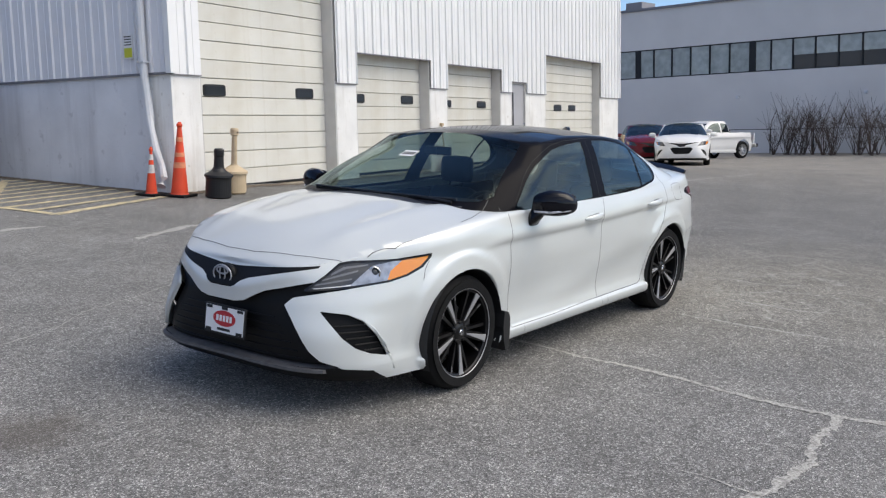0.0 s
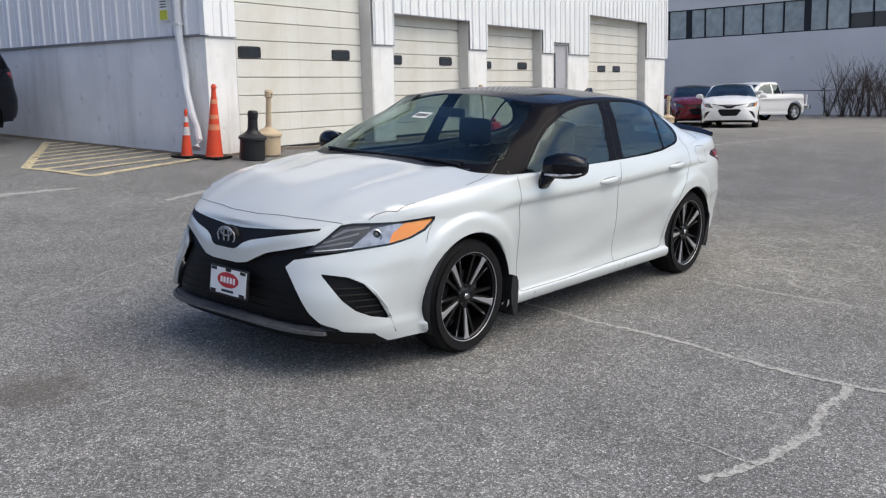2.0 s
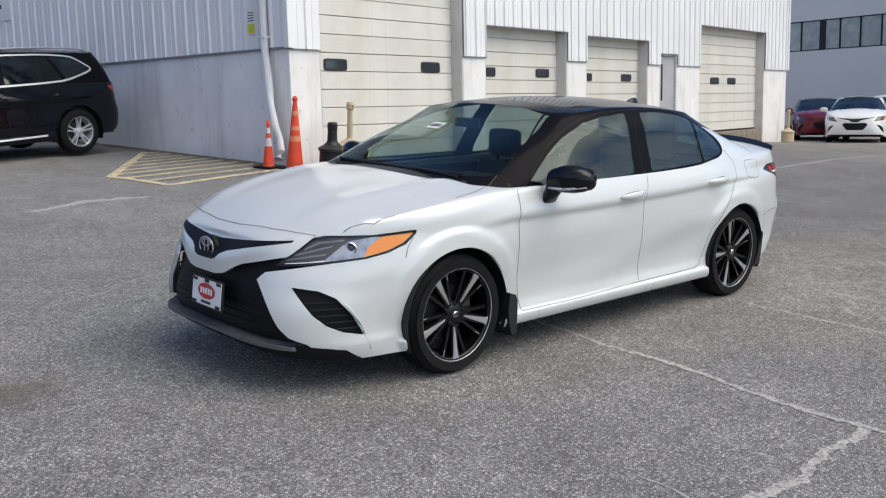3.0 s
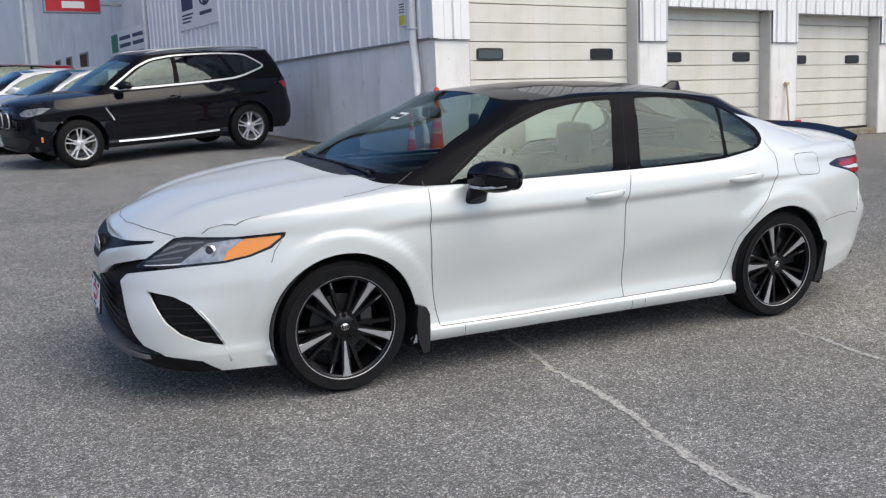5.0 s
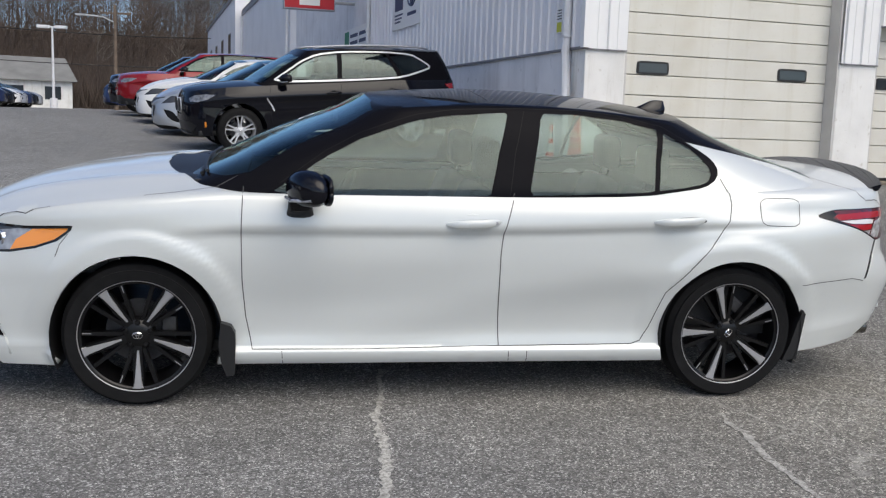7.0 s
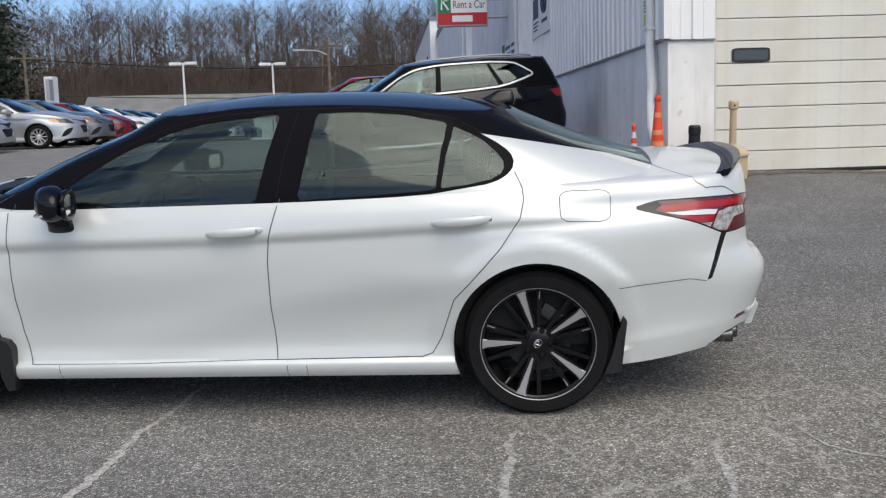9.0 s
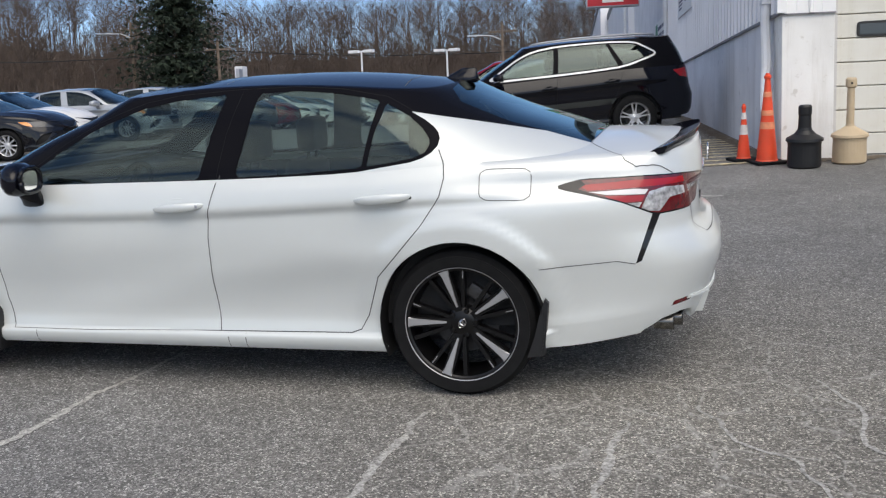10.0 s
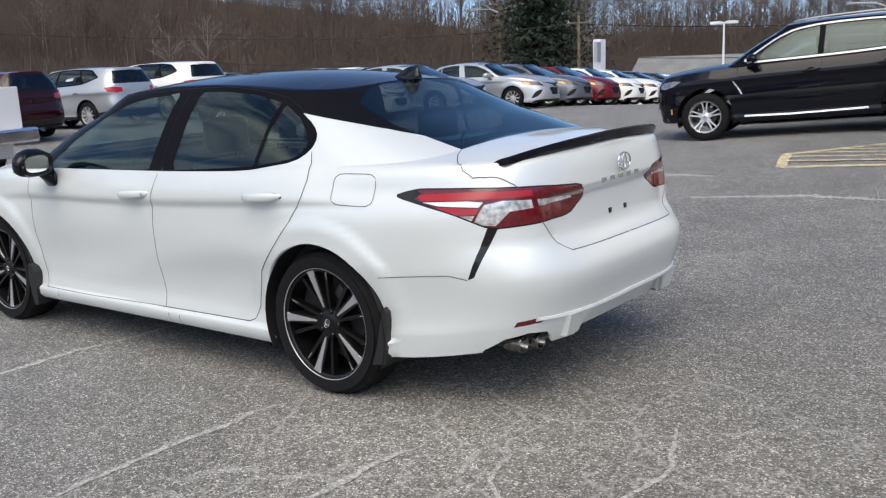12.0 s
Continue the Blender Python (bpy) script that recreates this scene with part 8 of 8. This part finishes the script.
def bare_tree(rnd, high, spread=0.5):
    """Segments of a leafless tree standing at the origin."""
    out = []
    lean = (rnd.uniform(-0.04, 0.04), rnd.uniform(-0.04, 0.04))
    r0 = high * 0.0075
    fork = rnd.uniform(0.3, 0.5)
    tops = []
    n = 6
    p = np.zeros(3)
    for k in range(n):
        q = p + np.array([lean[0] + rnd.uniform(-0.03, 0.03), lean[1] + rnd.uniform(-0.03, 0.03), 1.0]) * high * 0.92 / n
        out.append((*p, *q, r0 * (1 - k / n * 0.8), r0 * (1 - (k + 1) / n * 0.8)))
        tops.append((p, q))
        p = q
    for k in range(int(17 + rnd.random() * 6)):
        h = fork + (1 - fork) * rnd.random() ** 0.8
        a, c = tops[min(n - 1, int(h * n))]
        base = a + (c - a) * (h * n % 1)
        ang, up = rnd.uniform(0, 6.283), rnd.uniform(0.5, 1.2)
        length = high * (0.34 * (1.1 - h) + 0.12) * rnd.uniform(0.7, 1.2)
        way = np.array([math.cos(ang) * spread * 1.6, math.sin(ang) * spread * 1.6, up])
        way /= np.linalg.norm(way)
        tip = base + way * length
        mid = base + way * length * 0.5 + np.array([0, 0, -0.02 * length])
        rb = r0 * 0.42 * (1.1 - h * 0.7)
        out += [(*base, *mid, rb, rb * 0.7), (*mid, *tip, rb * 0.7, rb * 0.25)]
        for s in range(5):
            f = rnd.uniform(0.25, 1.0)
            b0 = base + way * length * f
            w2 = way + np.array([rnd.uniform(-0.8, 0.8), rnd.uniform(-0.8, 0.8), rnd.uniform(-0.1, 0.7)])
            w2 /= np.linalg.norm(w2)
            l2 = length * rnd.uniform(0.25, 0.5)
            t2 = b0 + w2 * l2
            out.append((*b0, *t2, rb * 0.5, rb * 0.25))
            for _ in range(2):
                w3 = w2 + np.array([rnd.uniform(-0.9, 0.9), rnd.uniform(-0.9, 0.9), rnd.uniform(-0.2, 0.6)])
                w3 /= np.linalg.norm(w3)
                b3 = b0 + w2 * l2 * rnd.uniform(0.3, 1)
                out.append((*b3, *(b3 + w3 * l2 * rnd.uniform(0.4, 0.8)), rb * 0.32, rb * 0.18))
    return np.array(out)


def stand(protos, spots, rnd):
    """Puts tree prototypes on spots (x, y, scale), turned and scaled."""
    out = []
    for x, y, s in spots:
        p = protos[rnd.randrange(len(protos))].copy()
        a = rnd.uniform(0, 6.283)
        rot = np.array([[math.cos(a), -math.sin(a), 0], [math.sin(a), math.cos(a), 0], [0, 0, 1]])
        base = np.array([x, y, ground_z(x, y) - 0.2])
        p[:, :3] = p[:, :3] @ rot.T * s + base
        p[:, 3:6] = p[:, 3:6] @ rot.T * s + base
        p[:, 6:] *= s
        out.append(p)
    return np.concatenate(out)


rnd = random.Random(11)
protos = [bare_tree(rnd, 12.2, rnd.uniform(0.35, 0.6)) for _ in range(9)]
spots = []
while len(spots) < 1350:
    ang = radians(rnd.uniform(-100, -6))
    far = 110 + 95 * rnd.random() ** 1.1
    x, y = far * math.cos(ang), far * math.sin(ang)
    spots.append((x, y, rnd.uniform(0.72, 1.25)))
sticks(stand(protos, spots, rnd), BARK, "bare_woods", "leafless brown deciduous woods on a low hill")
spots = []
for _ in range(14):
    ang, far = radians(rnd.uniform(-95, -8)), rnd.uniform(108, 135)
    spots.append((far * math.cos(ang), far * math.sin(ang), rnd.uniform(0.6, 0.95)))
sticks(stand(protos, spots, rnd), BIRCH, "pale_trees", "pale-barked leafless trees before the woods")
# brown thicket at the foot of the woods
segs = []
for _ in range(46000):
    ang = radians(rnd.uniform(-102, -4))
    far = 99 + 85 * rnd.random() ** 1.3
    x, y = far * math.cos(ang), far * math.sin(ang)
    z = ground_z(x, y)
    h = rnd.uniform(1.2, 6.0)
    segs.append((x, y, z - 0.1, x + rnd.uniform(-1, 1) * h * 0.4, y + rnd.uniform(-1, 1) * h * 0.4, z + h, 0.05, 0.02))
sticks(segs, BARK, "brown_thicket", "dense brown leafless undergrowth")
# scrub before the office
segs = []
for _ in range(105):
    s = rnd.uniform(20.5, 44)
    o = OFF @ Vector((s, -3.0 + rnd.uniform(-0.6, 0.8), 0))
    for _ in range(6):
        h, ax, ay = rnd.uniform(0.7, 3.1), rnd.uniform(-0.55, 0.55), rnd.uniform(-0.55, 0.55)
        g = ground_z(o.x, o.y)
        q = (o.x + ax * h * 0.5, o.y + ay * h * 0.5, g + h * 0.55)
        segs += [(o.x, o.y, g - 0.1, *q, 0.018, 0.012), (*q, o.x + ax * h, o.y + ay * h, g + h, 0.012, 0.005)]
        for _ in range(4):
            segs.append((*q, q[0] + rnd.uniform(-0.7, 0.7), q[1] + rnd.uniform(-0.7, 0.7), q[2] + rnd.uniform(0.2, 1.2), 0.008, 0.004))
sticks(segs, BARK, "bare_scrub", "bare brown shrubs along the fence")


# dark spruces
def spruce(x, y, high, wide, seed):
    t = thing("spruce_tree", Matrix.Translation((x, y, ground_z(x, y) - 0.2)), "tall dark green spruce before the woods", "tree")
    r = random.Random(seed)
    b = bmesh.new()
    tube(b, [(0, 0, 0), (0, 0, high)], [0.28, 0.03], 8)
    part("trunk", b, BARK, t)
    vs, fs = [], []
    z = 1.0
    while z < high:
        f = 1 - z / high
        reach = wide * (0.16 + 0.84 * f**0.55)
        for _ in range(int(12 + 20 * f)):
            a = r.uniform(0, 6.283)
            l_ = reach * r.uniform(0.6, 1.08)
            for q in range(6):
                d0 = l_ * (0.2 + 0.8 * q / 5)
                c = Vector((math.cos(a) * d0, math.sin(a) * d0, z - 0.28 * d0 + r.uniform(-0.15, 0.15)))
                s = 0.2 + 0.4 * (1 - q / 6)
                for _ in range(3):
                    u = Vector((r.uniform(-1, 1), r.uniform(-1, 1), r.uniform(-0.9, 0.2))) * s * 1.6
                    w = Vector((r.uniform(-1, 1), r.uniform(-1, 1), r.uniform(-0.4, 0.4))) * s * 0.5
                    k = len(vs)
                    vs += [c - w, c + u, c + w]
                    fs.append((k, k + 1, k + 2))
        z += high * 0.026
    part("crown", mesh_of("crown", vs, fs, NEEDLE), None, t, "dark green needles")


spruce(42.6, -70.7, 20, 7.2, 3)


def lot_lamp(x, y, high, label="white twin-head parking lot lamp"):
    t = thing("lot_lamp", Matrix.Translation((x, y, ground_z(x, y))), label, "lamp post", "lot lamps")
    b = bmesh.new()
    lathe(b, [(0.28, 0), (0.28, 0.7), (0.26, 0.75), (0, 0.75)], n=16)
    part("footing", b, WALL_GREY, t)
    b = bmesh.new()
    tube(b, [(0, 0, 0.7), (0, 0, high)], [0.11, 0.07], 10)
    part("pole", b, WHITE_METAL, t)
    for s in (1, -1):
        b = bmesh.new()
        box(b, (s * 0.2, -0.25, high - 0.1), (s * 1.05, 0.25, high + 0.12), 0.04)
        part("lamp_head", b, WHITE_METAL, t)
    b = bmesh.new()
    tube(b, [(-0.3, 0, high), (0.3, 0, high)], 0.05, 8)
    part("arm", b, WHITE_METAL, t)


lot_lamp(24.5, -68.4, 6.1)
lot_lamp(18.0, -70.8, 6.0)


def utility_pole(x, y, high, arm, label):
    t = thing("utility_pole", Matrix.Translation((x, y, ground_z(x, y) - 0.2)), label, "utility pole")
    b = bmesh.new()
    tube(b, [(0, 0, 0), (0.05, 0, high)], [0.17, 0.11], 8)
    part("pole", b, WOOD_POLE, t)
    b = bmesh.new()
    box(b, (-1.2, -0.06, high - 0.75), (1.2, 0.06, high - 0.6))
    part("crossarm", b, WOOD_POLE, t)
    for k in range(3):
        b = bmesh.new()
        lathe(b, [(0.05, 0), (0.06, 0.08), (0.03, 0.14), (0, 0.14)], Matrix.Translation((-1.05 + 1.05 * k, 0, high - 0.6)), 8)
        part("insulator", b, GALV, t)
    if arm:
        b = bmesh.new()
        tube(b, [(0, 0, high - 1.4), (0.9, 0.3, high - 1.0), (2.2, 0.8, high - 0.95)], 0.05, 6)
        box(b, (2.0, 0.6, high - 1.02), (2.8, 1.0, high - 0.9), 0.03)
        part("street_lamp", b, GALV, t)


utility_pole(46.4, -69.8, 10.2, True, "wooden utility pole with a street lamp arm")
utility_pole(37.5, -68.8, 7.9, False, "wooden utility pole with a crossarm")
utility_pole(14.0, -74.0, 8.4, True, "wooden utility pole near the far drive")
for k, (a, c, sag) in enumerate((((75, -58, 9.3), (37.5, -68.8, 8.2), 0.9), ((37.5, -68.8, 8.2), (-6, -80, 8.4), 1.2), ((75, -58, 6.4), (37.5, -68.8, 5.4), 0.6), ((37.5, -68.8, 5.4), (-6, -80, 5.6), 0.8), ((130, -20, 14), (62, -78, 9), 1.5))):
    t = thing("overhead_cable", Matrix(), "thin dark overhead cable between poles", "cable")
    b = bmesh.new()
    tube(b, [tuple(np.array(a) + (np.array(c) - np.array(a)) * q / 12 - np.array([0, 0, 4 * sag * q / 12 * (1 - q / 12)])) for q in range(13)], 0.035, 5)
    part("wire", b, TRIM, t)

pylon = thing("pylon_sign", Matrix.Translation((35.1, -68.0, ground_z(35.1, -68.0))), "tall white pylon sign beside the lot", "sign")
b = bmesh.new()
box(b, (-0.35, -0.45, 0), (0.35, 0.45, 5.45), 0.03)
part("column", b, WHITE_METAL, pylon)
b = bmesh.new()
box(b, (-0.4, 0.45, 3.6), (-0.1, 1.1, 5.2), 0.02)
part("side_panel", b, SATIN, pylon)

low = thing("low_building", Matrix.Translation((31.2, -89.5, 1.0)) @ Matrix.Rotation(radians(19), 4, "Z"), "low pale building with a grey pitched roof", "building")
b = bmesh.new()
box(b, (-10, -4, 0), (10, 4, 2.8))
part("wall", b, WALL_WHITE, low)
part("roof", mesh_of("roof", [(-10.4, -4.6, 2.7), (10.4, -4.6, 2.7), (9.9, 0, 5.0), (-9.9, 0, 5.0), (-10.4, 4.6, 2.7), (10.4, 4.6, 2.7)], [(0, 1, 2, 3), (3, 2, 5, 4), (0, 3, 4), (1, 5, 2), (0, 4, 5, 1)], ROOFING), None, low)
for k in range(6):
    b = bmesh.new()
    box(b, (-9 + 3.2 * k, 3.98, 1.0), (-7.6 + 3.2 * k, 4.04, 2.2))
    part("window", b, PANE_DARK, low)
